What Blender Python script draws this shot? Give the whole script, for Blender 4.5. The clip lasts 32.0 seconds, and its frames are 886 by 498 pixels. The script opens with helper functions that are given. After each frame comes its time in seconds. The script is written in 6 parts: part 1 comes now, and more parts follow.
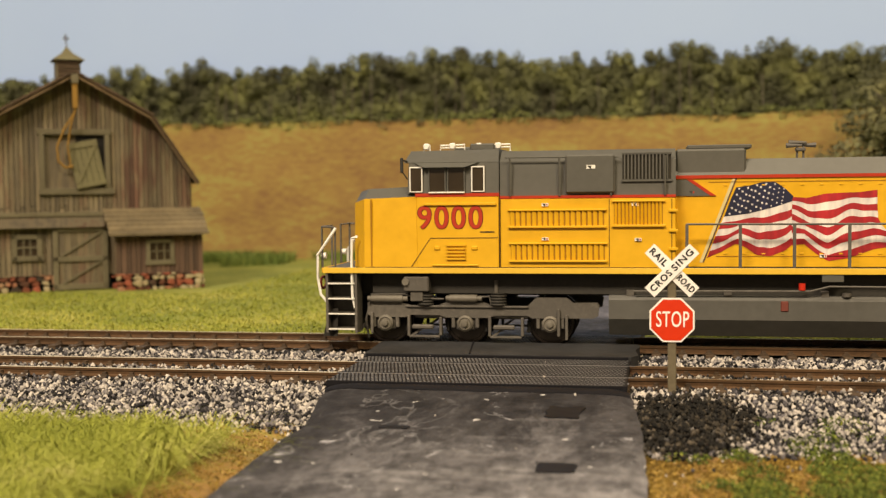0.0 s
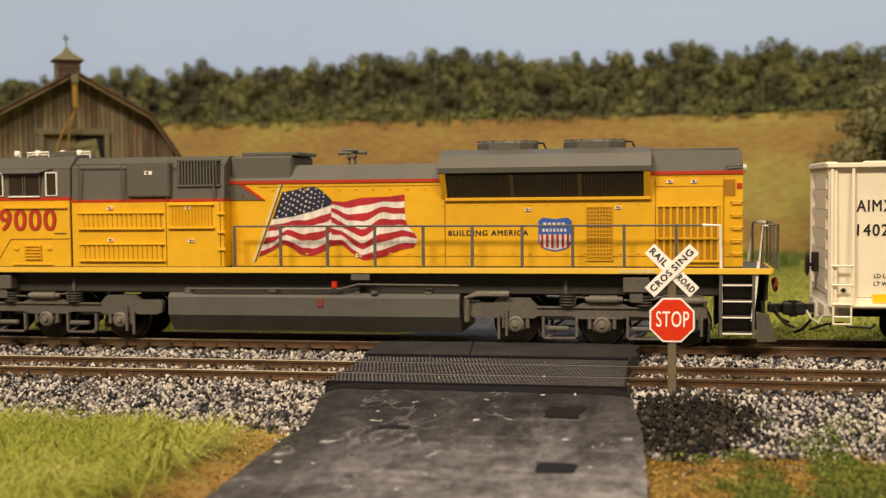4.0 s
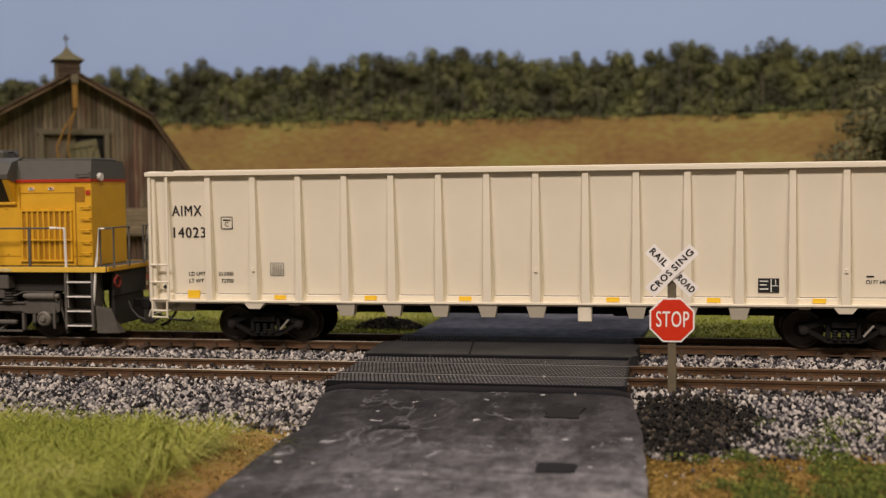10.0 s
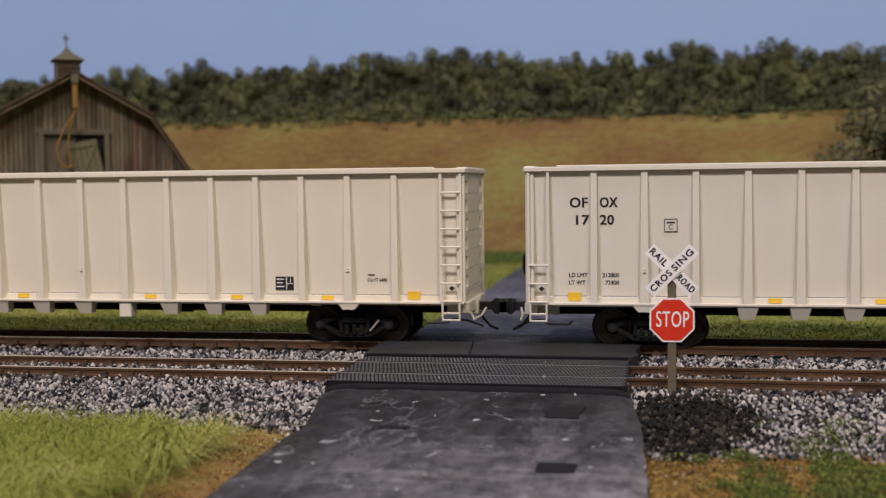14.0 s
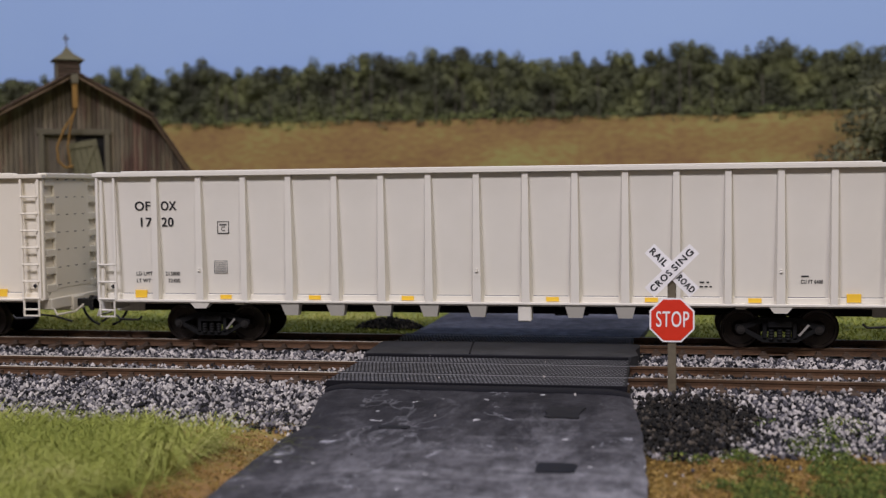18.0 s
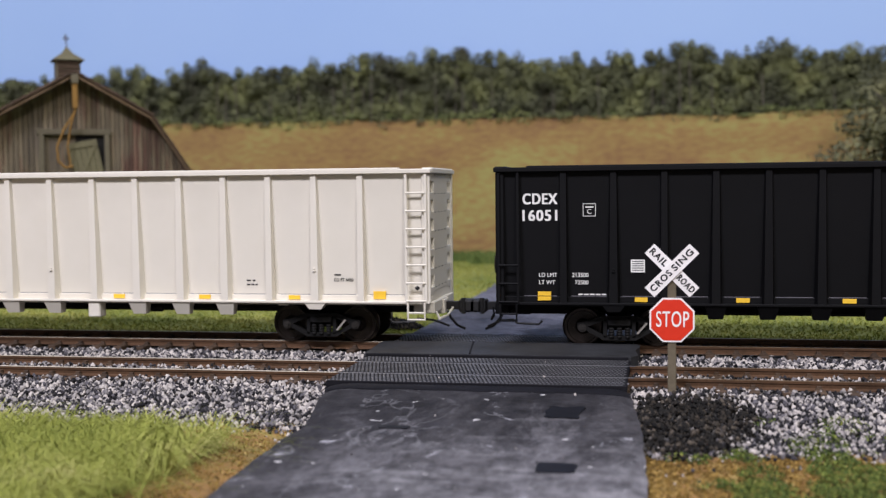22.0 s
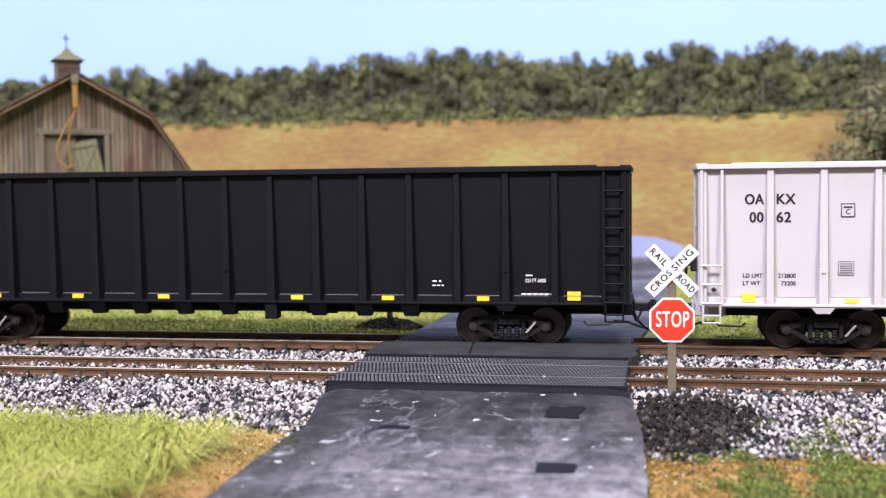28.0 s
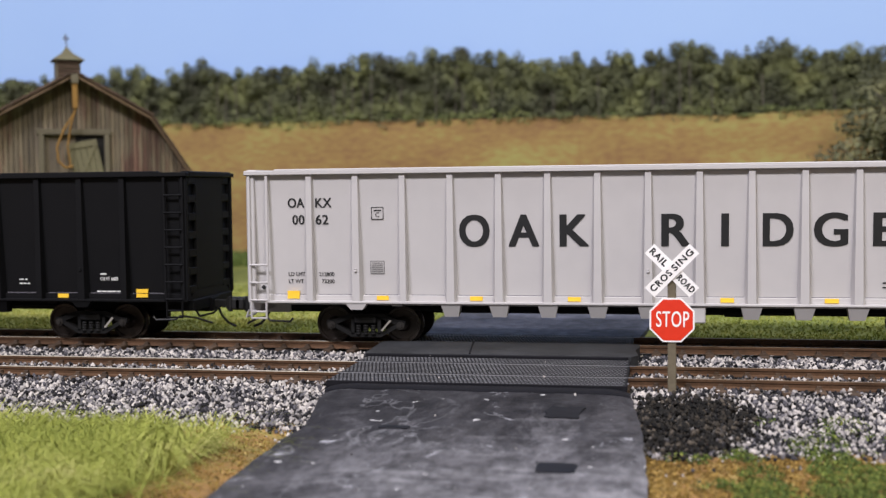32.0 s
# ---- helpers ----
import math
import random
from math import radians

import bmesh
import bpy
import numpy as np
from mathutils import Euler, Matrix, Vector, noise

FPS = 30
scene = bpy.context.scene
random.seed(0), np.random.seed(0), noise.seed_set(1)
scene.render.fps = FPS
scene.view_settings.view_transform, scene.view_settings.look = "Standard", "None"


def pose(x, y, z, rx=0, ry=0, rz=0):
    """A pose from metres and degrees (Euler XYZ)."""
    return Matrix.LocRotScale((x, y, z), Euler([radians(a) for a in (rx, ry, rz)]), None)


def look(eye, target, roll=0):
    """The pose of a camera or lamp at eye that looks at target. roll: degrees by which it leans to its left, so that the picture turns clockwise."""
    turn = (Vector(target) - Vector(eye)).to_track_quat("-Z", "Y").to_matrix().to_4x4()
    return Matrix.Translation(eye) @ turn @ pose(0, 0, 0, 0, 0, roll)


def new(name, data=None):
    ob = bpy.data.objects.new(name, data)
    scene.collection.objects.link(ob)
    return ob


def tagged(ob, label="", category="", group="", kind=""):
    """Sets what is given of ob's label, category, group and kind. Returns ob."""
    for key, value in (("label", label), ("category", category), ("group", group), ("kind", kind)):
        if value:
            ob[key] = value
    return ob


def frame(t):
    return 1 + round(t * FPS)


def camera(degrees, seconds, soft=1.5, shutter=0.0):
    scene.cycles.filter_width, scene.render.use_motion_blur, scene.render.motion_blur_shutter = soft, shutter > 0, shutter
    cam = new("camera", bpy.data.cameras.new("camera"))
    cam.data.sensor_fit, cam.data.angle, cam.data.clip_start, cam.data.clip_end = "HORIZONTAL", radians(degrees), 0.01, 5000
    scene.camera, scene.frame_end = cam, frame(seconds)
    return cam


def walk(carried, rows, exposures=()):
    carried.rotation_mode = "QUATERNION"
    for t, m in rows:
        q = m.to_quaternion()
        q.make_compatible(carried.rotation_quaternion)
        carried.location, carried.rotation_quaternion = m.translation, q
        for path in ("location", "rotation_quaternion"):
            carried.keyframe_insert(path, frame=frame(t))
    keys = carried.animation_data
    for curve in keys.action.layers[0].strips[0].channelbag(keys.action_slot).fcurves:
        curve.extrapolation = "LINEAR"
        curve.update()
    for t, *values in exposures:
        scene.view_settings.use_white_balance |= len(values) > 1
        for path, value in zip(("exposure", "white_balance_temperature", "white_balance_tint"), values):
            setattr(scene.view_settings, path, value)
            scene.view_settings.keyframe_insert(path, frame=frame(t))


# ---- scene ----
cam = camera(42.25, 32.0, soft=1.25)
MM = 0.001
EYE = (0.0, -331.7, 44.25)
YAW, PITCH, LEAN = radians(-10.548), radians(-3.004), -0.612
AIM = (EYE[0] + math.sin(YAW) * math.cos(PITCH), EYE[1] + math.cos(YAW) * math.cos(PITCH), EYE[2] + math.sin(PITCH))
STAND = look([v * MM for v in EYE], [v * MM for v in AIM], LEAN)
cam.data.dof.use_dof, cam.data.dof.focus_distance, cam.data.dof.aperture_fstop = True, 0.288, 26.0
walk(cam, [(0.0, STAND), (32.0, STAND)], exposures=[
    (0.0, -0.26, 10850, 8), (2.0, -0.33, 10750, 9), (3.0, -0.38, 10600, 9), (6.0, -0.38, 10000, 9), (7.0, -0.49, 9500, 10), (8.0, -0.64, 8780, 12), (9.0, -0.80, 8450, 14), (10.0, -0.96, 8080, 15), (11.0, -1.02, 7790, 16), (12.0, -1.02, 7580, 16), (13.0, -1.02, 7230, 16), (14.0, -1.02, 6980, 16), (17.0, -1.02, 6230, 17), (18.0, -1.0, 6270, 17), (20.0, -1.0, 6250, 17), (21.0, -0.72, 6230, 16), (22.0, -0.48, 6220, 15), (23.0, -0.25, 6170, 15), (24.0, 0.13, 6250, 16), (25.0, 0.44, 6120, 19), (28.0, 0.51, 6160, 19), (29.0, 0.30, 6400, 14), (30.0, 0.13, 6580, 12), (31.0, -0.06, 6450, 12), (32.0, -0.26, 6400, 12)])

# the train's way to the left, in mm, from the start
RUN = [(0, 0), (0.5, 16.03), (1, 32.23), (1.5, 48.4), (2, 64.3), (2.5, 80.4), (3, 96.34), (3.5, 112.3), (5.5, 175.97), (6, 191.6),
       (6.5, 207.45), (7, 223.3), (7.5, 239.1), (8, 255.0), (8.5, 270.9), (9, 286.75), (9.5, 302.65), (10, 318.65), (10.5, 334.5),
       (11, 350.5), (11.5, 366.1), (12, 382.0), (12.5, 399.26), (13, 418.15), (13.5, 436.49), (14, 453.33), (14.5, 469.02),
       (16.5, 532.79), (17, 548.5), (17.5, 564.4), (18, 580.5), (18.5, 596.6), (19, 613.0), (19.5, 629.0), (20, 645.0), (20.5, 660.8),
       (21, 676.8), (21.5, 692.8), (22, 708.6), (22.5, 724.6), (23, 740.5), (23.5, 756.4), (24, 772.4), (24.5, 788.4), (25, 804.4),
       (25.5, 820.4), (27.5, 884.8), (28, 900.8), (28.5, 915.9), (29, 931.5), (29.5, 947.7), (30, 963.86), (30.5, 979.9), (31, 995.7),
       (31.5, 1011.7), (32, 1027.5)]


def run_at(t):
    return float(np.interp(t, [r[0] for r in RUN], [r[1] for r in RUN]))


# ---- light: the ceiling lamps of the room over the layout ----
world = bpy.data.worlds.new("room_air")
world.use_nodes = True
world.node_tree.nodes["Background"].inputs[0].default_value = (0.9, 0.95, 1.0, 1)
world.node_tree.nodes["Background"].inputs[1].default_value = 0.03
scene.world = world


def ceiling_lamp(x, y, z, sx, sy, watts, colour):
    lamp = bpy.data.lights.new("ceiling_light", "AREA")
    lamp.shape, lamp.size, lamp.size_y, lamp.energy, lamp.color = "RECTANGLE", sx, sy, watts, colour
    ob = new("ceiling_light", lamp)
    ob.location = (x, y, z)
    tagged(ob, "flat white ceiling light panel over the layout", "ceiling light", "ceiling lights of the room")


ceiling_lamp(0.62, -1.35, 1.36, 0.6, 0.4, 39, (1.03, 0.98, 0.90))
ceiling_lamp(-0.62, -1.35, 1.36, 0.6, 0.4, 58, (1.0, 0.99, 1.12))
ceiling_lamp(0.25, -0.35, 1.36, 0.8, 0.3, 11, (1.0, 1.0, 1.06))


# ---- materials ----
def rgb(h):
    """Linear colour from an sRGB hex string."""
    return tuple((c / 12.92 if c <= 0.04045 else ((c + 0.055) / 1.055) ** 2.4) for c in (int(h[i:i + 2], 16) / 255 for i in (0, 2, 4)))


def surf(name, a, b=None, rough=0.6, metal=0.0, big=40, fine=700, contrast=1.0, bump=0.15, vary="", amount=0.3, stretch=(1, 1, 1), spec=0.5, c=None):
    """A surface whose colour wanders between a and b at two scales (per metre), with a fine relief."""
    a = rgb(a) if isinstance(a, str) else a
    b = (rgb(b) if isinstance(b, str) else b) if b else tuple(v * 0.75 for v in a)
    m = bpy.data.materials.new(name)
    m.use_nodes = True
    nt = m.node_tree
    n, l = nt.nodes, nt.links
    p = n["Principled BSDF"]
    p.inputs["Roughness"].default_value, p.inputs["Metallic"].default_value = rough, metal
    p.inputs["Specular IOR Level"].default_value = spec
    co, mp = n.new("ShaderNodeTexCoord"), n.new("ShaderNodeMapping")
    mp.inputs["Scale"].default_value = stretch
    l.new(co.outputs["Object"], mp.inputs["Vector"])
    outs = []
    for scale, detail in ((big, 4), (fine, 3)):
        t = n.new("ShaderNodeTexNoise")
        t.inputs["Scale"].default_value, t.inputs["Detail"].default_value = scale, detail
        l.new(mp.outputs[0], t.inputs["Vector"])
        outs.append(t.outputs["Fac"])
    mean = n.new("ShaderNodeMix")
    mean.inputs[0].default_value = 0.42
    l.new(outs[0], mean.inputs[2]), l.new(outs[1], mean.inputs[3])
    rng = n.new("ShaderNodeMapRange")
    half = 0.2 / contrast
    rng.inputs["From Min"].default_value, rng.inputs["From Max"].default_value = 0.5 - half, 0.5 + half
    l.new(mean.outputs[0], rng.inputs["Value"])
    if c:
        ramp = n.new("ShaderNodeValToRGB")
        e = ramp.color_ramp.elements
        e[0].color, e[1].color = (*a, 1), (*(rgb(c) if isinstance(c, str) else c), 1)
        e.new(0.5).color = (*b, 1)
        l.new(rng.outputs[0], ramp.inputs[0])
        colour = ramp.outputs[0]
    else:
        mix = n.new("ShaderNodeMix")
        mix.data_type = "RGBA"
        mix.inputs[6].default_value, mix.inputs[7].default_value = (*a, 1), (*b, 1)
        l.new(rng.outputs[0], mix.inputs[0])
        colour = mix.outputs[2]
    if vary:
        src = n.new("ShaderNodeObjectInfo").outputs["Random"] if vary == "object" else n.new("ShaderNodeNewGeometry").outputs["Random Per Island"]
        r2 = n.new("ShaderNodeMapRange")
        r2.inputs["To Min"].default_value, r2.inputs["To Max"].default_value = 1 - amount, 1 + amount
        l.new(src, r2.inputs["Value"])
        hsv = n.new("ShaderNodeHueSaturation")
        l.new(r2.outputs[0], hsv.inputs["Value"]), l.new(colour, hsv.inputs["Color"])
        colour = hsv.outputs[0]
    l.new(colour, p.inputs["Base Color"])
    if bump:
        bp = n.new("ShaderNodeBump")
        bp.inputs["Strength"].default_value, bp.inputs["Distance"].default_value = min(1, bump), 0.0003
        l.new(outs[1], bp.inputs["Height"]), l.new(bp.outputs[0], p.inputs["Normal"])
    return m


def spread(name, stops, rough=0.85, island=True, own=1.0, patch=0.9, scale=55):
    """A surface whose pieces each take a colour of their own from the stops."""
    m = bpy.data.materials.new(name)
    m.use_nodes = True
    n, l = m.node_tree.nodes, m.node_tree.links
    p = n["Principled BSDF"]
    p.inputs["Roughness"].default_value, p.inputs["Specular IOR Level"].default_value = rough, 0.3
    src = n.new("ShaderNodeNewGeometry").outputs["Random Per Island"] if island else n.new("ShaderNodeObjectInfo").outputs["Random"]
    ramp = n.new("ShaderNodeValToRGB")
    e = ramp.color_ramp.elements
    e[0].position, e[0].color = stops[0][0], (*rgb(stops[0][1]), 1)
    e[1].position, e[1].color = stops[-1][0], (*rgb(stops[-1][1]), 1)
    for pos, h in stops[1:-1]:
        e.new(pos).color = (*rgb(h), 1)
    co, t = n.new("ShaderNodeTexCoord"), n.new("ShaderNodeTexNoise")
    t.inputs["Scale"].default_value, t.inputs["Detail"].default_value = scale, 3
    l.new(co.outputs["Object"], t.inputs["Vector"])
    add = n.new("ShaderNodeMath")
    add.operation = "MULTIPLY_ADD"
    add.inputs[1].default_value = patch
    l.new(t.outputs["Fac"], add.inputs[0])
    off = n.new("ShaderNodeMath")
    off.operation = "MULTIPLY_ADD"
    off.inputs[1].default_value, off.inputs[2].default_value = own, 0.5 - 0.5 * patch - 0.5 * own
    l.new(src, off.inputs[0]), l.new(off.outputs[0], add.inputs[2])
    l.new(add.outputs[0], ramp.inputs[0]), l.new(ramp.outputs[0], p.inputs["Base Color"])
    return m


def road_surface():
    """Old dark asphalt with pale chalky wear in blots and streaks."""
    m = bpy.data.materials.new("chalky_old_asphalt")
    m.use_nodes = True
    n, l = m.node_tree.nodes, m.node_tree.links
    p = n["Principled BSDF"]
    p.inputs["Roughness"].default_value, p.inputs["Specular IOR Level"].default_value = 0.9, 0.2
    co = n.new("ShaderNodeTexCoord")

    def field(scale, detail, twist, stretch, low, high, shift=None):
        mp, t, r = n.new("ShaderNodeMapping"), n.new("ShaderNodeTexNoise"), n.new("ShaderNodeMapRange")
        mp.inputs["Scale"].default_value = stretch
        t.inputs["Scale"].default_value, t.inputs["Detail"].default_value, t.inputs["Distortion"].default_value = scale, detail, twist
        t.inputs["Roughness"].default_value = 0.74
        r.inputs["From Min"].default_value, r.inputs["From Max"].default_value = low, high
        l.new(co.outputs["Object"], mp.inputs["Vector"]), l.new(mp.outputs[0], t.inputs["Vector"]), l.new(t.outputs["Fac"], r.inputs["Value"])
        if shift:
            add = n.new("ShaderNodeMath")
            l.new(t.outputs["Fac"], add.inputs[0]), l.new(shift, add.inputs[1]), l.new(add.outputs[0], r.inputs["Value"])
        return r.outputs[0]

    def blend(a, b, fac):
        x = n.new("ShaderNodeMix")
        x.data_type = "RGBA"
        for k, v in ((6, a), (7, b)):
            if isinstance(v, str):
                x.inputs[k].default_value = (*rgb(v), 1)
            else:
                l.new(v, x.inputs[k])
        l.new(fac, x.inputs[0])
        return x.outputs[2]

    base = blend("242326", "3b3a3d", field(110, 9, 0.1, (1, 0.7, 1), 0.38, 0.62))
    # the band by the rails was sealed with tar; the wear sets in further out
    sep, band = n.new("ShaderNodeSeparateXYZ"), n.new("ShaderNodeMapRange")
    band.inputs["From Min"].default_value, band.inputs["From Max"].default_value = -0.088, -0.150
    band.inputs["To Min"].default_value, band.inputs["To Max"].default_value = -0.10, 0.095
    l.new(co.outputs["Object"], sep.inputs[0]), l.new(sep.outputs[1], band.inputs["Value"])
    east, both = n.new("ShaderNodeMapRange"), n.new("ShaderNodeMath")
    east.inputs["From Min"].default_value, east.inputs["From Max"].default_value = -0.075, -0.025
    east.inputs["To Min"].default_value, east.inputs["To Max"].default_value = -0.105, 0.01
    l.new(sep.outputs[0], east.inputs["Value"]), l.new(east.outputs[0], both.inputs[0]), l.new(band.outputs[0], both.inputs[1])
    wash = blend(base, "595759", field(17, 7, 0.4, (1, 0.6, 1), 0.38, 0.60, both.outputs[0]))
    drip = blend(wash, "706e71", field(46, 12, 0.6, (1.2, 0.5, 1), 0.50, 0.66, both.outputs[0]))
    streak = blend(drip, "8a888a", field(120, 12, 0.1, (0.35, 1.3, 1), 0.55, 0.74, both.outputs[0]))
    chalk = blend(streak, "a3a2a6", field(64, 12, 1.0, (1.1, 0.8, 1), 0.60, 0.65))
    # thin pale tide lines left by dried water
    mp, t = n.new("ShaderNodeMapping"), n.new("ShaderNodeTexNoise")
    mp.inputs["Scale"].default_value = (1.0, 0.75, 1)
    t.inputs["Scale"].default_value, t.inputs["Detail"].default_value, t.inputs["Distortion"].default_value = 62, 6, 1.0
    off, near, line, some = n.new("ShaderNodeMath"), n.new("ShaderNodeMath"), n.new("ShaderNodeMapRange"), n.new("ShaderNodeMath")
    off.operation, near.operation, some.operation = "SUBTRACT", "ABSOLUTE", "MULTIPLY"
    off.inputs[1].default_value = 0.53
    line.inputs["From Max"].default_value, line.inputs["To Min"].default_value, line.inputs["To Max"].default_value = 0.02, 0.5, 0.0
    l.new(co.outputs["Object"], mp.inputs["Vector"]), l.new(mp.outputs[0], t.inputs["Vector"])
    l.new(t.outputs["Fac"], off.inputs[0]), l.new(off.outputs[0], near.inputs[0]), l.new(near.outputs[0], line.inputs["Value"])
    l.new(line.outputs[0], some.inputs[0]), l.new(field(22, 6, 0.3, (1, 1, 1), 0.46, 0.58), some.inputs[1])
    chalk = blend(chalk, "8e8d90", some.outputs[0])
    grit = n.new("ShaderNodeMix")
    grit.data_type, grit.blend_type = "RGBA", "MULTIPLY"
    grit.inputs[0].default_value = 0.6
    l.new(chalk, grit.inputs[6])
    l.new(blend("5a5a5a", "ffffff", field(330, 8, 0.2, (1, 0.5, 1), 0.36, 0.6)), grit.inputs[7])
    chalk = grit.outputs[2]
    specks = blend(chalk, "c0bebc", field(330, 1, 0, (1, 1, 1), 0.75, 0.77))
    l.new(specks, p.inputs["Base Color"])
    bp = n.new("ShaderNodeBump")
    bp.inputs["Strength"].default_value, bp.inputs["Distance"].default_value = 0.4, 0.0003
    l.new(field(700, 3, 0, (1, 1, 1), 0.3, 0.7), bp.inputs["Height"]), l.new(bp.outputs[0], p.inputs["Normal"])
    return m


M_YELLOW = surf("armour_yellow_paint", "e2ac36", "d29e2c", 0.4, 0, 22, 320, 1.2, 0.05)
M_SILL = surf("pale_yellow_sill_paint", "e6bc50", "d8ac44", 0.4)
M_NUMEDGE = surf("dark_red_number_edge", "6a2014", "5a1a10", 0.5)
M_GREY = surf("loco_grey_paint", "585751", "4c4b45", 0.5, 0, 40, 500, 0.8, 0.06)
M_UNDER = surf("weathered_grey_underframe", "5f5b55", "504c47", 0.6, 0, 60, 700, 0.9, 0.12, c="6a655d")
M_RED = surf("red_stripe_paint", "b8321a", "a52a16", 0.45)
M_SILVER = surf("bright_white_rail_paint", "efeee8", "dcd9d0", 0.4)
M_BLACK = surf("black_plastic", "1b1a19", "121110", 0.5)
M_GLASSD = surf("dark_window_glass", "43382b", "2c241b", 0.1, 0, 30, 90, 1, 0)
M_SCREEN = surf("dark_radiator_screen", "2e2818", "1c180f", 0.7)
# darker copy of the yellow: painted shade in recesses, and door seams
M_SHADEY = surf("ochre_recess_shade_and_seam", "b07a14", "8a5d10", 0.6)
M_WHEEL = surf("blackened_steel_wheel", "3a322c", "241f1b", 0.3, 0.6, 90, 900, 1, 0.2)
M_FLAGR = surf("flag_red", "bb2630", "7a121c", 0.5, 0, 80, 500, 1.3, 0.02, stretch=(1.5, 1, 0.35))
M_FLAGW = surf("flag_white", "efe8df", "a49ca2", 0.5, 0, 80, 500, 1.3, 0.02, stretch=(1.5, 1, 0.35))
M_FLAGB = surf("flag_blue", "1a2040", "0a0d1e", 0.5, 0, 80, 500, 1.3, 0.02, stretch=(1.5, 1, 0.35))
M_SHIELDB = surf("emblem_blue", "2a5aa8", "24509a", 0.45)
M_DECALR = surf("number_red", "ba341e", "a82a18", 0.5)
M_INK = surf("black_lettering", "161616", "101010", 0.55)
M_CHALK = surf("white_lettering", "ecebe6", "dddbd4", 0.55)
M_MARK = surf("yellow_reflector", "f2c638", "e8b82c", 0.5)
M_LAMPR = surf("red_marker_lens", "d8382a", "b82a20", 0.25)
# near-white of the left rail tops: a reflection put into the colour
M_RAILGLEAM = surf("painted_rail_gleam", "e2dac8", "c4b8a2", 0.32, 0.25, 60, 900)
M_RAILDULL = surf("dull_brown_rail_top", "8a745c", "6a5642", 0.4, 0.3, 60, 900)
M_RAIL = surf("rusty_rail_side", "6e523c", "503c2c", 0.42, 0.4, 60, 900, 1.2, 0.2)
M_TIE = surf("brown_plastic_tie", "54412f", "3a2d22", 0.75, 0, 60, 900, 1.2, 0.3, "object", 0.25)
M_STONE = spread("ballast_stones", [(0.12, "1c1b1d"), (0.28, "38363a"), (0.44, "646165"), (0.6, "8a8582"), (0.78, "a6a09b"), (0.96, "c4bcb4")], 0.85, True, 1.1, 0.6, 70)
M_CINDER = spread("cinder_stones", [(0.05, "0b0a09"), (0.4, "1b1916"), (0.7, "28241f"), (0.85, "39332b"), (0.97, "564e44")])
M_ASPHALT = road_surface()
M_PANEL = surf("black_rubber_crossing", "1d1e20", "323336", 0.6, 0, 70, 700, 1.7, 0.25)
M_LATTICE = surf("dark_mesh_grating", "4c4c4e", "6e6e70", 0.5, 0.1, 60, 800, 1.4, 0.1)
M_PATCH = surf("black_rubber_and_gap_shade", "0c0c10", "16151a", 0.7, 0, 90, 900, 1, 0.3, spec=0.2)
M_TAR = surf("dull_black_tar", "0b0b0e", "141317", 0.62, 0, 60, 500, 1, 0.2, spec=0.22)
M_EARTH = surf("tan_earth_and_turf", "765a34", "967240", 0.95, 0, 45, 600, 1.6, 0.6, c="7c6a38")
M_LAWN = surf("green_turf", "687034", "80853c", 0.95, 0, 20, 500, 1.5, 0.6, c="9a974e")
M_FIELD = surf("printed_golden_meadow", "866643", "967a49", 0.95, 0, 20, 260, 1.5, 0.05, stretch=(0.6, 1, 1.6), c="9c9456")
M_SKY = surf("printed_blue_sky", "a0beee", "aac6f0", 0.95, 0, 3, 9, 0.8, 0)
M_HAZE = surf("blue_grey_painted_road", "8f98bb", "a0a4c0", 0.9, 0, 20, 200, 1, 0.05)
M_LEAF = spread("woodland_leaves", [(0.1, "4b4a3c"), (0.35, "5f614a"), (0.55, "717453"), (0.75, "84875a"), (0.95, "989868")], 0.95, True, 0.16, 1.7, 48)
M_BUSH = spread("side_tree_leaves", [(0.1, "45463a"), (0.4, "5e604a"), (0.7, "7c7c5c"), (0.95, "98946a")], 0.95, True, 0.2, 1.6, 40)
M_BARK = surf("grey_bark", "746c62", "5c554c", 0.9)
M_GRASS = spread("static_grass", [(0.0, "6a742c"), (0.35, "838a39"), (0.7, "9ca04e"), (1.0, "beb478")], 0.8, True, 0.5, 1.1, 40)
M_GRASSB = spread("short_lawn_grass", [(0.0, "667334"), (0.3, "7a8339"), (0.6, "8f9242"), (0.8, "a19e50"), (1.0, "b0a866")], 0.85, True, 0.5, 1.5, 22)
M_TURF = spread("green_foam_turf", [(0.0, "344420"), (0.5, "54642c"), (1.0, "7e843e")], 0.95)
M_STRAW = spread("tan_foam_turf", [(0.0, "504020"), (0.3, "6e572a"), (0.55, "8a6e34"), (0.8, "a58849"), (1.0, "c0aa74")], 0.95, True, 0.8, 1.0, 60)
M_BOARD = surf("weathered_barn_board", "5a5144", "706550", 0.9, 0, 60, 500, 1.7, 0.5, "object", 0.36, (1, 1, 0.12), c="5e4438")
M_TRIMW = surf("weathered_brown_barn_trim", "6c6550", "5c5543", 0.9, 0, 80, 700, 1.3, 0.4, "object", 0.12)
M_BARGE = surf("pale_worn_barge_board", "6e5a42", "584632", 0.9, 0, 80, 700, 1.4, 0.4)
M_SHINGLE = surf("dark_brown_barn_roofing", "4a3a2e", "5c4a3a", 0.95, 0, 80, 700, 1.4, 0.5, "object", 0.2)
# near-black that paints shade into openings, gaps and slots
M_HOLE = surf("black_shade_in_openings", "15120e", "0e0c09", 0.95)
M_ROPE = surf("tan_rope", "9a7436", "7c5c2a", 0.9)
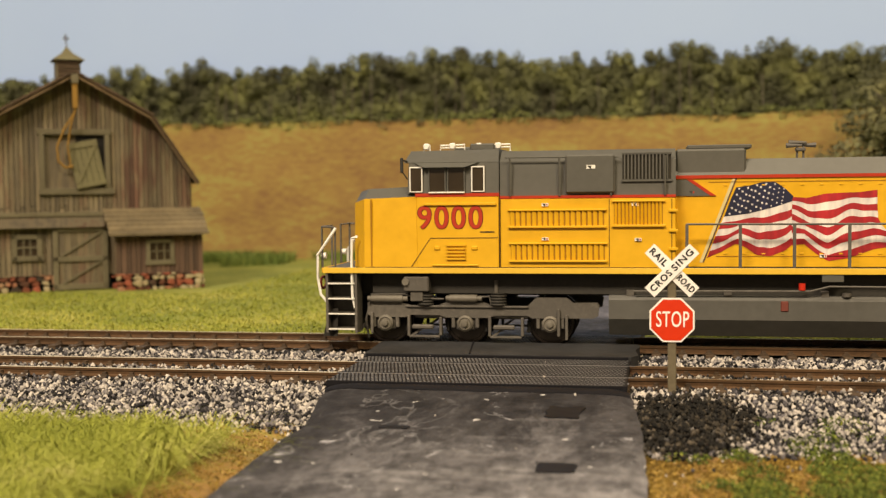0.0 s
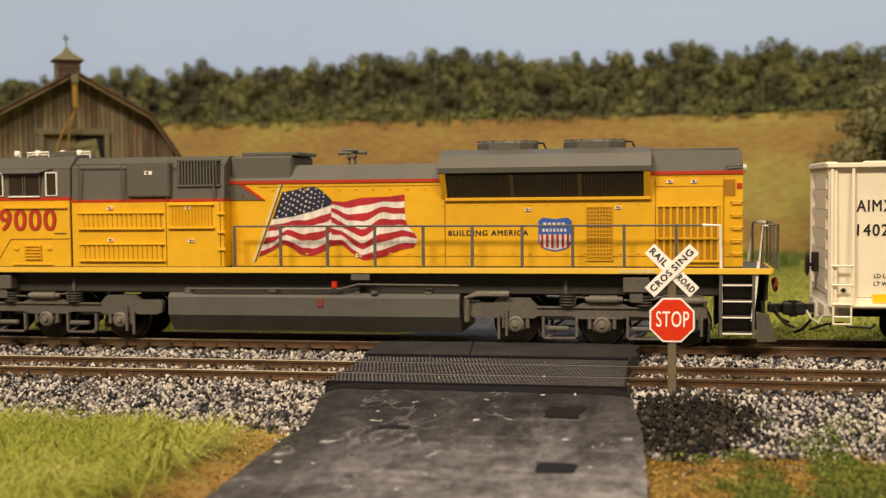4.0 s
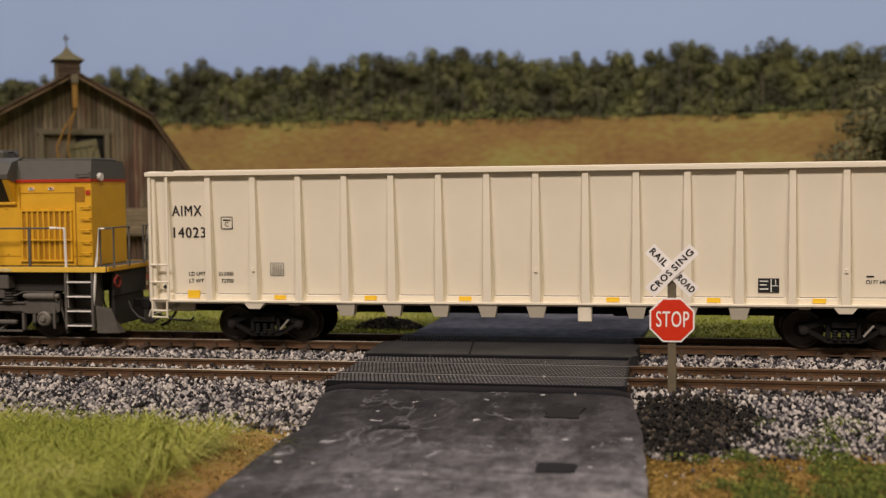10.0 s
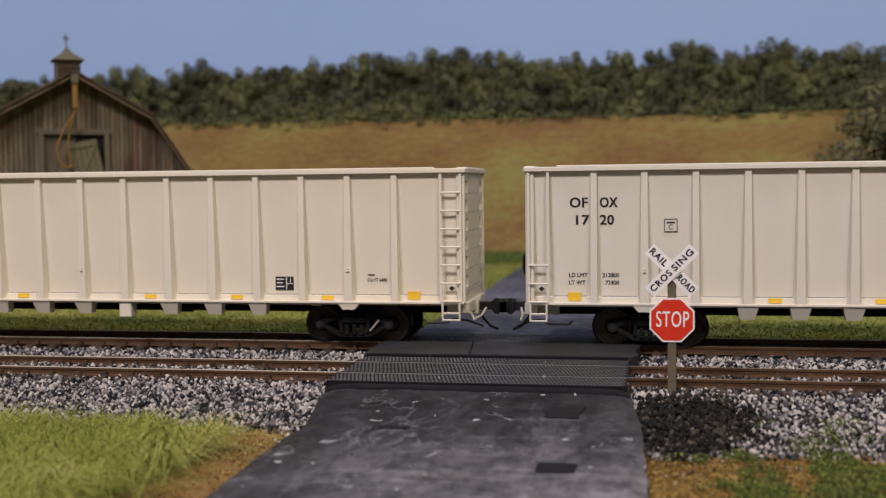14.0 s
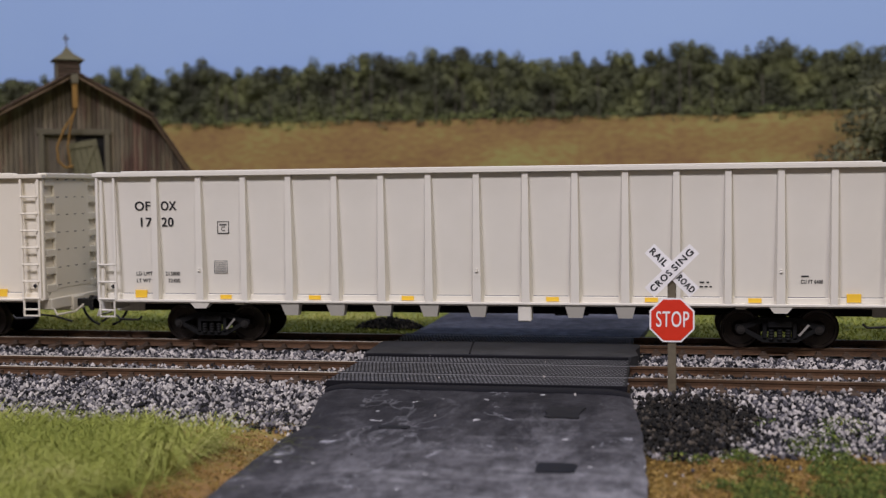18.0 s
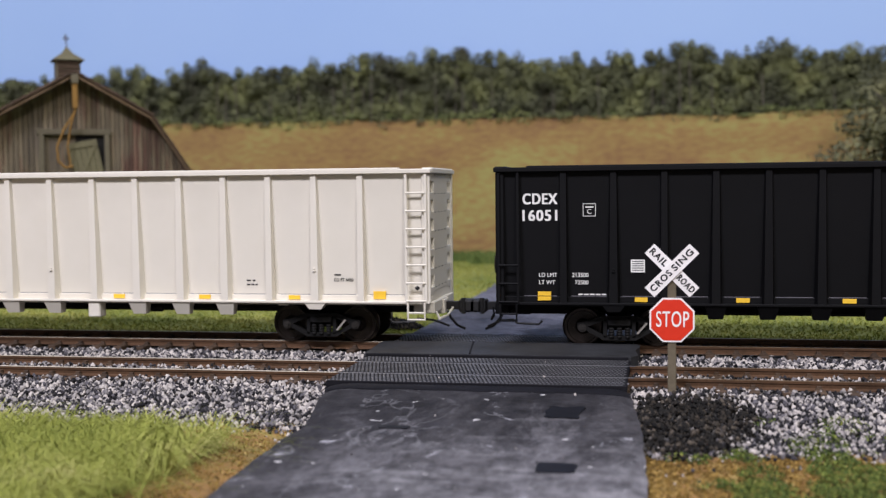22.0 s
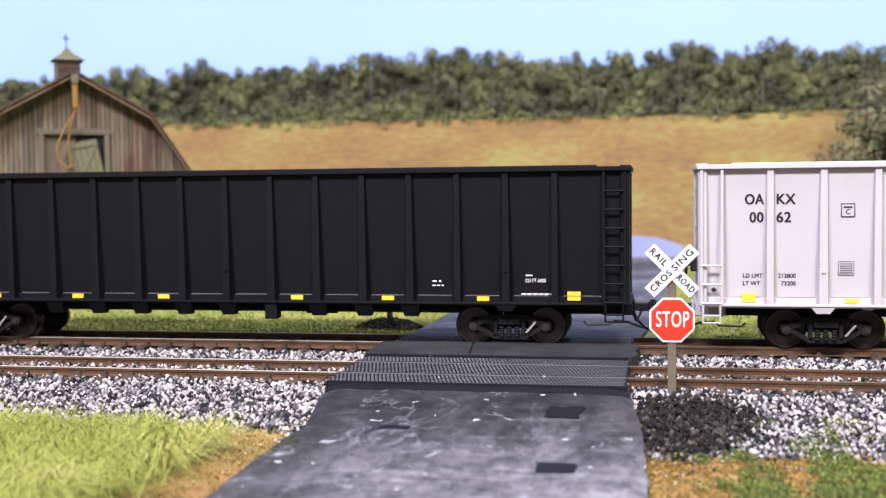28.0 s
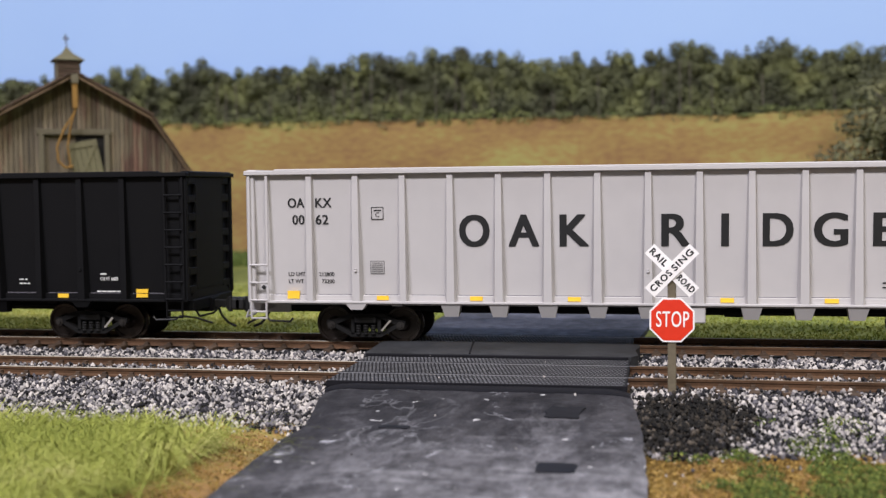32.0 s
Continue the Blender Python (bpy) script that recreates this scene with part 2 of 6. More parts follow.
M_PLASTER = surf("grey_room_wall", "787570", "6e6b66", 0.9, 0, 3, 40, 1, 0.05)
M_BENCH = surf("painted_bench_fascia", "4a463e", "3e3a33", 0.7)
M_CARPET = surf("grey_room_carpet", "4c4a46", "3e3c38", 0.95, 0, 20, 300, 1.2, 0.3)
M_POST = surf("weathered_sign_post", "6e6450", "574e3e", 0.85, 0, 80, 900, 1.3, 0.3)
M_SIGNW = surf("white_sign_face", "f2efec", "e4dfda", 0.5)
M_SIGNR = surf("stop_sign_red", "d8361c", "cf3018", 0.4)
M_SIGNBACK = surf("grey_sign_back", "4c4a48", "3a3836", 0.7)


# ---- mesh builder, in mm ----
class Form:
    def __init__(self):
        self.v, self.f = [], []

    def add(self, vs, fs):
        k = len(self.v)
        self.v += [tuple(v) for v in vs]
        self.f += [tuple(i + k for i in f) for f in fs]
        return self

    def box(self, x0, x1, y0, y1, z0, z1, c=0.0):
        if c <= 0:
            vs = [(x, y, z) for x in (x0, x1) for y in (y0, y1) for z in (z0, z1)]
            return self.add(vs, [(0, 1, 3, 2), (4, 6, 7, 5), (0, 4, 5, 1), (2, 3, 7, 6), (0, 2, 6, 4), (1, 5, 7, 3)])
        lo, hi = (x0, y0, z0), (x1, y1, z1)
        vs, at = [], {}
        for s in [(a, b, d) for a in (0, 1) for b in (0, 1) for d in (0, 1)]:
            corner = [hi[i] if s[i] else lo[i] for i in range(3)]
            for k in range(3):
                v = [corner[i] if i == k else corner[i] + (-c if s[i] else c) for i in range(3)]
                at[s, k] = len(vs)
                vs.append(v)
        fs = []
        for k in range(3):
            i, j = [q for q in range(3) if q != k]
            for side in (0, 1):
                ring = []
                for a, b in ((0, 0), (1, 0), (1, 1), (0, 1)):
                    s = [0, 0, 0]
                    s[k], s[i], s[j] = side, a, b
                    ring.append(at[tuple(s), k])
                fs.append(ring)
            for a in (0, 1):
                for b in (0, 1):
                    s0, s1 = [0, 0, 0], [0, 0, 0]
                    s0[i] = s1[i] = a
                    s0[j] = s1[j] = b
                    s1[k] = 1
                    fs.append((at[tuple(s0), i], at[tuple(s1), i], at[tuple(s1), j], at[tuple(s0), j]))
        for a in (0, 1):
            for b in (0, 1):
                for d in (0, 1):
                    fs.append([at[(a, b, d), k] for k in range(3)])
        return self.add(vs, fs)

    def prism(self, pts, axis, a, b):
        """The polygon pts, drawn out along an axis from a to b. Its points are (y, z), (x, z) or (x, y)."""
        put = {"x": lambda p, h: (h, p[0], p[1]), "y": lambda p, h: (p[0], h, p[1]), "z": lambda p, h: (p[0], p[1], h)}[axis]
        k = len(pts)
        vs = [put(p, a) for p in pts] + [put(p, b) for p in pts]
        return self.add(vs, [tuple(range(k)), tuple(range(k, 2 * k))] + [(i, (i + 1) % k, k + (i + 1) % k, k + i) for i in range(k)])

    def cyl(self, axis, centre, r, a, b, n=16, r2=None):
        return self.lathe(axis, centre, [(r, a), (r if r2 is None else r2, b)], n)

    def lathe(self, axis, centre, profile, n=16):
        """Rings of (radius, height along the axis) round a centre (its two other coordinates)."""
        vs, fs = [], []
        for r, h in profile:
            for i in range(n):
                u, w = centre[0] + r * math.cos(2 * math.pi * i / n), centre[1] + r * math.sin(2 * math.pi * i / n)
                vs.append({"x": (h, u, w), "y": (u, h, w), "z": (u, w, h)}[axis])
        for k in range(len(profile) - 1):
            fs += [(k * n + i, k * n + (i + 1) % n, (k + 1) * n + (i + 1) % n, (k + 1) * n + i) for i in range(n)]
        fs += [tuple(range(n)), tuple(range((len(profile) - 1) * n, len(profile) * n))]
        return self.add(vs, fs)

    def tube(self, pts, r, n=6):
        pts = [Vector(p) for p in pts]
        vs, fs = [], []
        for k, p in enumerate(pts):
            d = (pts[min(k + 1, len(pts) - 1)] - pts[max(k - 1, 0)]).normalized()
            side = d.cross(Vector((0.31, 0.17, 0.93)))
            side = side.normalized() if side.length > 1e-4 else Vector((1, 0, 0))
            up = side.cross(d)
            vs += [p + (side * math.cos(2 * math.pi * i / n) + up * math.sin(2 * math.pi * i / n)) * r for i in range(n)]
        for k in range(len(pts) - 1):
            fs += [(k * n + i, k * n + (i + 1) % n, (k + 1) * n + (i + 1) % n, (k + 1) * n + i) for i in range(n)]
        fs += [tuple(range(n)), tuple(range((len(pts) - 1) * n, len(pts) * n))]
        return self.add(vs, fs)

    def hull(self, low, high):
        """A solid between two rings of as many points."""
        k = len(low)
        return self.add(list(low) + list(high), [tuple(range(k)), tuple(range(k, 2 * k))] + [(i, (i + 1) % k, k + (i + 1) % k, k + i) for i in range(k)])

    def mesh(self, name, material, smooth=False, recalc=True):
        me = bpy.data.meshes.new(name)
        if len(self.v) > 20000:
            recalc = False
        me.from_pydata([(x * MM, y * MM, z * MM) for x, y, z in self.v], [], self.f)
        if recalc:
            bm = bmesh.new()
            bm.from_mesh(me)
            bmesh.ops.recalc_face_normals(bm, faces=bm.faces)
            bm.to_mesh(me)
            bm.free()
        if smooth:
            me.polygons.foreach_set("use_smooth", [True] * len(me.polygons))
            me.set_sharp_from_angle(angle=radians(38))
        me.materials.append(material)
        return me


def part(name, form, material, parent, label="", smooth=False, at=None):
    me = form if isinstance(form, bpy.types.Mesh) else form.mesh(name, material, smooth)
    ob = new(name, me)
    ob.parent = parent
    if at:
        ob.location = [v * MM for v in at]
    return tagged(ob, label)


def thing(name, label, category, at=(0, 0, 0), group="", kind=""):
    ob = new(name)
    ob.empty_display_size = 0.01
    ob.location = [v * MM for v in at]
    return tagged(ob, label, category, group, kind)


def solid(name, form, material, label, category, group="", kind="", smooth=False, at=None):
    ob = part(name, form, material, None, "", smooth, at)
    return tagged(ob, label, category, group, kind)


def letters(name, words, height, x, y, z, material, parent, label="", wide=1.0, bold=0.0, turn=0.0, spacing=1.0, align="CENTER", lean=0.0, heavy=0.0, fit=0.0):
    """Raised lettering in the plane that faces -y, centred at (x, z). fit: its width, in mm."""
    cu = bpy.data.curves.new(name, "FONT")
    cu.body, cu.size, cu.align_x, cu.align_y, cu.offset, cu.extrude = words, 1.0, align, "CENTER", bold, 0.0
    cu.space_character, cu.resolution_u = spacing, 4
    tmp = new(name, cu)
    me = bpy.data.meshes.new_from_object(tmp.evaluated_get(bpy.context.evaluated_depsgraph_get()))
    bpy.data.objects.remove(tmp)
    k = height / 0.69 * MM
    if fit:
        lo, hi = min(v.co.x for v in me.vertices), max(v.co.x for v in me.vertices)
        wide = fit * MM / (k * (hi - lo))
    c, s = math.cos(radians(turn)), math.sin(radians(turn))
    for v in me.vertices:
        u, w = v.co.x * k * wide, v.co.y * k
        v.co = (x * MM + u * c - w * s, y * MM + lean * (u * s + w * c), z * MM + u * s + w * c)
    if heavy:
        bm = bmesh.new()
        for k, (dx, dz) in enumerate(((0, 0), (heavy, heavy * 0.4), (-heavy, heavy * 0.4), (heavy, -heavy * 0.4), (-heavy, -heavy * 0.4))):
            have = len(bm.verts)
            bm.from_mesh(me)
            bm.verts.ensure_lookup_table()
            bmesh.ops.translate(bm, verts=bm.verts[have:], vec=(dx * MM, -0.006 * k * MM, dz * MM))
        bm.to_mesh(me)
        bm.free()
    me.materials.clear()
    me.materials.append(material)
    ob = new(name, me)
    ob.parent = parent
    return tagged(ob, label)


rnd = random.Random(7)


# ---- the room and the bench ----
def room():
    # unseen room shell, its grey kept dark to limit bounced light
    w = Form().box(-1650, 1650, 450, 500, -1000, 1400)
    solid("wall_north", w, M_PLASTER, "unseen grey room wall behind the backdrop", "wall", kind="structure")
    solid("wall_south", Form().box(-1650, 1650, -2300, -2250, -1000, 1400), M_PLASTER, "unseen grey room wall that sets the bounced light", "wall", kind="structure")
    solid("wall_west", Form().box(-1700, -1650, -2300, 500, -1000, 1400), M_PLASTER, "unseen grey room wall that sets the bounced light", "wall", kind="structure")
    solid("wall_east", Form().box(1650, 1700, -2300, 500, -1000, 1400), M_PLASTER, "unseen grey room wall that sets the bounced light", "wall", kind="structure")
    solid("ceiling", Form().box(-1700, 1700, -2300, 500, 1400, 1440), M_PLASTER, "unseen grey room ceiling that sets the bounced light", "ceiling", kind="structure")
    solid("floor", Form().box(-1700, 1700, -2300, 500, -1040, -1000), M_CARPET, "grey carpeted room floor", "floor", kind="structure")
    solid("bench", Form().box(-1640, 1640, -255, 448, -120, -16, 2), M_BENCH, "painted wooden bench under the model landscape", "bench", kind="structure")


room()


def ground_z(x, y):
    """Height of the landscape, in mm."""
    rows = [(-260, -7.5), (-175, -7.0), (-112, -6.2), (-84, -3.2), (-70, -2.9), (-40, -2.9), (-34, -3.3), (-20, -3.3), (-14, -2.9), (14, -2.9), (26, -3.4), (60, -3.5), (440, -3.0)]
    z = float(np.interp(y, [r[0] for r in rows], [r[1] for r in rows]))
    return z + 0.35 * noise.noise(Vector((x * 0.06, y * 0.06, 1.3)))


def ground():
    xs = list(range(-1640, -520, 40)) + list(range(-520, 200, 5)) + list(range(200, 1641, 40))
    ys = [-255 + 5 * i for i in range(int(695 / 5))] + [440]
    f = Form()
    f.v = [(x, y, ground_z(x, y)) for x in xs for y in ys]
    k = len(ys)
    f.f = [(i * k + j, (i + 1) * k + j, (i + 1) * k + j + 1, i * k + j + 1) for i in range(len(xs) - 1) for j in range(k - 1)]
    me = f.mesh("ground", M_EARTH, True, False)
    me.materials.append(M_LAWN)
    me.materials.append(M_BED)
    for p in me.polygons:
        c = p.center / MM
        wob = 6 * noise.noise(Vector((c.x * 0.05, c.y * 0.05, 0)))
        p.material_index = 1 if c.y > 27 + wob * 0.4 else 2 if c.y > (-104 if c.x < -40 else -113) + wob else 0
    ob = new("ground", me)
    tagged(ob, "model landscape of tan earth, green lawn and grey track bed", "ground", kind="structure")


# bed colour darkened to stand for the shade between ballast stones
M_BED = surf("track_bed_with_gap_shade", "1e1d1c", "343230", 0.95, 0, 60, 800, 1.8, 0.5, c="5a5754")
ground()


# ---- the backdrop: sky, meadow, woods ----
def hill_top(x):
    """Height of the meadow's edge on the backdrop."""
    return float(np.interp(x, (-800, -470, -400, -337, -262, -141, -59, 50, 140, 800), (104, 101, 95, 91.6, 91.4, 90.6, 91.0, 90.0, 92.6, 96))) + 1.1 * noise.noise(Vector((x * 0.04, 0, 0))) + 0.5 * noise.noise(Vector((x * 0.3, 0, 0)))


def wood_top(x):
    """Height of the woods' outline on the backdrop."""
    xs = (-800, -471, -435, -395, -369, -343, -320, -297, -276, -255, -231, -207, -191, -167, -136, -116, -97, -82, -59, -33, -18, 0, 21, 46, 73, 96, 120, 143, 800)
    zs = (126, 126, 128, 130, 133, 127, 136, 127, 133, 128, 134, 136, 137, 134, 142, 137, 136, 129, 132, 134, 131, 134, 139, 131, 139, 131, 134, 132, 134)
    return float(np.interp(x, xs, zs))


def backdrop():
    sky = Form().box(-1640, 1640, 440, 447, -8, 620)
    solid("backdrop", sky, M_SKY, "printed backdrop board with pale blue sky", "backdrop", kind="structure")
    f = Form()
    xs = list(range(-1640, -540, 20)) + list(range(-540, 240, 3)) + list(range(240, 1641, 20))
    rows = 14
    for x in xs:
        for r in range(rows + 1):
            q = r / rows
            f.v.append((x, 428 + 4 * q ** 2 + 0.8 * noise.noise(Vector((x * 0.02, q * 6, 3))), -6 + (hill_top(x) + 6) * q))
    k = rows + 1
    f.f = [(i * k + j, (i + 1) * k + j, (i + 1) * k + j + 1, i * k + j + 1) for i in range(len(xs) - 1) for j in range(rows)]
    solid("backdrop_meadow", f, M_FIELD, "printed golden brown meadow slope on the backdrop", "backdrop", kind="structure", smooth=True)
    # the road's painted end on the backdrop
    pts = []
    for i in range(25):
        u = -1 + 2 * i / 24
        pts.append((-23 + 48 * u, -2 + 14.4 * (1 - abs(u) ** 2.6) ** 0.7))
    pts += [(25, -5), (-71, -5)]
    solid("painted_road_end", Form().prism(pts, "y", 424, 428.6), M_HAZE, "blue grey painted hump where the road meets the backdrop", "backdrop", kind="structure")


backdrop()


def leaf_cloud(f, cx, cy, cz, rx, ry, rz, count, size, r):
    """Small leaf tufts on and in an uneven egg."""
    for _ in range(count):
        d = Vector((r.gauss(0, 1), r.gauss(0, 1), r.gauss(0, 1))).normalized()
        q = r.uniform(0.7, 1.1)
        p = Vector((cx + d.x * rx * q, cy + d.y * ry * q, cz + d.z * rz * q))
        n = (d + Vector((r.gauss(0, 0.3), r.gauss(0, 0.3), r.gauss(0, 0.3)))).normalized()
        a = n.orthogonal().normalized()
        b = n.cross(a)
        t = r.uniform(0, 6.28)
        a, b = a * math.cos(t) + b * math.sin(t), b * math.cos(t) - a * math.sin(t)
        s = size * r.uniform(0.6, 1.5)
        f.add([p + a * s, p + b * s * 0.7, p - a * s * 0.9, p - b * s * 0.8 + n * s * 0.3], [(0, 1, 2, 3)])


def woods():
    r = random.Random(3)
    f, t, sheet, fresh = Form(), Form(), Form(), Form()
    # dark sheet whose colour stands for the shade between the trees
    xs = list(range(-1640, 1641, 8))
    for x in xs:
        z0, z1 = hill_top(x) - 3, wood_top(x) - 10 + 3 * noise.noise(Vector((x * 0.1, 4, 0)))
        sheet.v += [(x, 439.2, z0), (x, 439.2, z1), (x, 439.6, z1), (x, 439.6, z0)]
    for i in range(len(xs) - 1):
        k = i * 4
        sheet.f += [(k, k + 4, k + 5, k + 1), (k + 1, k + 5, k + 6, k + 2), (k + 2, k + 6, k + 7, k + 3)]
    solid("backdrop_wood_shade", sheet, M_WOODSHADE, "dark sheet standing for the shade between the backdrop trees", "backdrop", kind="structure")
    x = -1620
    while x < 1620:
        near = -520 < x < 200
        base, top = hill_top(x) - 2, wood_top(x) + r.uniform(-2.5, 2.2)
        h = top - base
        y = r.uniform(434, 438)
        w = r.uniform(8, 14)
        dense = 1.0 if near else 0.25
        lean = r.uniform(-1.5, 1.5)
        if r.random() < 0.3:
            t.tube([(x, y - 3.2, base), (x + lean, y - 3.0, base + h * r.uniform(0.4, 0.8))], 0.32, 4)
        for k in range(r.randint(9, 13)):
            q = r.uniform(0.05, 0.95)
            zr = h * r.uniform(0.07, 0.14)
            leaf_cloud(f, x + lean * q + r.uniform(-0.62, 0.62) * w * (1.1 - 0.7 * q), y + r.uniform(-2, 2), min(base + h * q, top - zr * 0.7), w * r.uniform(0.24, 0.44), 2.8, zr, int(115 * dense), 0.75 if near else 1.8, r)
        x += r.uniform(5.0, 8.5) * (1 if near else 1.8)
    # a second row fills the gaps behind
    x = -540
    while x < 220:
        base, top = hill_top(x) - 2, wood_top(x) - 5
        for k in range(6):
            leaf_cloud(f, x + r.uniform(-3, 3), 439, base + (top - base) * r.uniform(0.25, 0.95), r.uniform(3, 5), 1.2, r.uniform(3, 5), 90, 0.65, r)
        x += r.uniform(4, 6)
    # undergrowth along the wood's edge
    x = -520
    while x < 200:
        leaf_cloud(fresh if r.random() < 0.5 else f, x, 431 + r.uniform(-1, 2), hill_top(x) + r.uniform(-1.5, 4), r.uniform(3, 7), 2, r.uniform(1.2, 5.0), 60, 0.7, r)
        x += r.uniform(3, 7)
    me = f.mesh("distant_woods", M_LEAF, False, False)
    solid("distant_woods", me, M_LEAF, "dense olive green woods along the meadow's edge", "woods", kind="stuff")
    solid("distant_undergrowth", fresh.mesh("distant_undergrowth", M_FRESH, False, False), M_FRESH, "pale green bushes at the foot of the distant woods", "bushes", kind="stuff")
    solid("distant_trunks", t, M_BARK, "thin grey trunks in the distant woods", "woods", kind="stuff")


M_FRESH = spread("pale_green_leaves", [(0.1, "5c6640"), (0.5, "7a8250"), (0.9, "9a9c66")], 0.95, True, 0.5, 1.2, 45)
# brown-black of the sheet that paints shade into the gaps of the woods
M_WOODSHADE = surf("wood_gap_shade", "2e2c20", "3c3a2a", 0.95, 0, 90, 900, 1.6, 0.2, c="4c4c34")
woods()


def side_tree(x, y, h, w, seed):
    r = random.Random(seed)
    tree = thing("leafy_tree", "dense dark olive tree beside the meadow", "tree", (x, y, -3.5))
    t = Form().lathe("z", (0, 0), [(3.2, 0), (2.2, h * 0.2), (1.4, h * 0.5), (0.4, h * 0.9)], 8)
    for _ in range(7):
        a, q = r.uniform(0, 6.28), r.uniform(0.25, 0.7)
        t.tube([(0, 0, h * q), (math.cos(a) * w * 0.3, math.sin(a) * w * 0.25, h * (q + 0.1)), (math.cos(a) * w * 0.42, math.sin(a) * w * 0.35, h * (q + 0.22))], 0.6, 5)
    part("trunk", t, M_BARK, tree, "grey bark trunk with limbs", True)
    f = Form()
    for _ in range(130):
        q = r.uniform(0.04, 0.92)
        wide = w * 0.5 * math.sqrt(max(0.05, 1 - (q * 1.5 - 0.55) ** 2))
        a, d = r.uniform(0, 6.28), r.uniform(0.2, 0.85)
        leaf_cloud(f, math.cos(a) * wide * d, math.sin(a) * wide * d * 0.6, h * q, w * r.uniform(0.09, 0.15), w * 0.1, h * r.uniform(0.06, 0.1), 210, 1.3, r)
    part("crown", f.mesh("crown", M_BUSH, False, False), M_BUSH, tree, "olive green leaves")


side_tree(164, 392, 124, 134, 5)


# ---- ballast, grass and turf ----
def stones(name, material, label, spots, seed):
    """Loose stones: six-cornered lumps, at (x, y, z, radius)."""
    r = random.Random(seed)
    f = Form()
    for x, y, z, s in spots:
        k = len(f.v)
        a = r.uniform(0, 6.28)
        ax, ay, az = s * r.uniform(0.7, 1.15), s * r.uniform(0.7, 1.15), s * r.uniform(0.75, 1.25)
        c, q = math.cos(a), math.sin(a)
        ring = [(ax, 0.25 * ax), (0.2 * ay, ay), (-ax, -0.1 * ay), (-0.3 * ax, -ay)]
        tip = [(u * c - w * q, u * q + w * c) for u, w in ring]
        tilt = r.uniform(-0.4, 0.4) * az
        f.v += [(x + tip[0][0], y + tip[0][1], z + tilt), (x + tip[1][0], y + tip[1][1], z - tilt), (x + tip[2][0], y + tip[2][1], z - tilt), (x + tip[3][0], y + tip[3][1], z + tilt),
                (x + 0.3 * tip[0][0], y + 0.3 * tip[0][1], z + az), (x + 0.35 * tip[2][0], y + 0.35 * tip[2][1], z + az * 0.85), (x, y, z - az)]
        f.f += [(k, k + 1, k + 4), (k + 1, k + 5, k + 4), (k + 1, k + 2, k + 5), (k + 2, k + 3, k + 5), (k + 3, k + 4, k + 5), (k + 3, k, k + 4),
                (k + 1, k, k + 6), (k + 2, k + 1, k + 6), (k + 3, k + 2, k + 6), (k, k + 3, k + 6)]
    solid(name, f.mesh(name, material, False, False), material, label, "gravel", kind="stuff")


def road_left(y):
    """The road's western edge."""
    return float(np.interp(y, (-250, -137, -123, -112, -100, -88, -79, -38, -12), (-71.0, -71.0, -70.8, -69.4, -71.6, -73.8, -74.4, -75.8, -76.5)))


def in_road(x, y):
    return road_left(y) + 0.3 < x < float(np.interp(y, (-250, -154, -123, -106, -92, -79, 12), (-0.6, -1.1, -2.0, -2.7, -4.0, -5.4, -5.0)))


def in_mound(x, y, edge=0):
    return ((x - 5.6 - (y + 96) * 0.1) / (14.0 + 3.5 * noise.noise(Vector((y * 0.12, x * 0.1, 8))))) ** 2 + ((y + 99) / 23.5) ** 2 < 1 + edge


def ballast():
    r = random.Random(11)
    spots, dark = [], []

    def zone(x0, x1, y0, y1, per, lift=0.4, size=0.72, keep=lambda x, y: True):
        for _ in range(int((x1 - x0) * (y1 - y0) * per)):
            x, y = r.uniform(x0, x1), r.uniform(y0, y1)
            if in_road(x, y) or not keep(x, y):
                continue
            s = size * r.uniform(0.6, 1.35)
            if in_mound(x, y, r.uniform(-0.7, 0.45)):
                if r.random() < 0.95:
                    dark.append((x, y, ground_z(x, y) + 1.3 * max(0, 1 - ((x - 6) / 17) ** 2) * max(0, 1 - ((y + 101) / 20) ** 2) + r.uniform(0.2, 1.7), s * r.uniform(0.65, 1.2)))
                    continue
            spots.append((x, y, ground_z(x, y) + lift * r.uniform(0, 1.6), s))

    edge = lambda x, y: y > -105 + 7 * noise.noise(Vector((x * 0.05, 0, 5))) + r.uniform(-5, 3)
    zone(-225, 0, -114, -71, 1.6, 0.6, 0.56, keep=edge)
    zone(-6, 75, -126, -71, 1.8, 0.55, 0.52, keep=lambda x, y: edge(x, y + 9) or (in_mound(x, y, -0.1) and y > -121))
    zone(-290, 90, -39.5, -15, 1.35, 0.4, 0.6)
    zone(-300, 100, -71, -39.5, 1.2, 0.8, 0.5, keep=lambda x, y: min(abs(y + 46.65), abs(y + 64.15)) > 1.5)
    zone(-330, 110, -15, 24, 0.55, 0.0, 0.5, keep=lambda x, y: min(abs(y - 8.25), abs(y + 8.25)) > 2.2)
    for _ in range(34):
        x, y = r.uniform(-74, -6), r.uniform(-165, -12)
        z = float(np.interp(y, (-170, -118, -88, -79, -37, -12), (-4.1, -2.3, -1.0, 0.3, 0.4, 0.4)))
        spots.append((x, y, z + 0.1, r.uniform(0.14, 0.32)))
    for _ in range(60):
        x, y = r.uniform(0, 60), -112 - abs(r.gauss(0, 22))
        if not in_road(x, y):
            spots.append((x, y, ground_z(x, y) + 0.5, r.uniform(0.2, 0.42)))
    stones("ballast", M_STONE, "grey, white and black crushed stone ballast along the tracks", spots, 21)
    for _ in range(420):
        a, d = r.uniform(0, 6.28), 13 * math.sqrt(r.random())
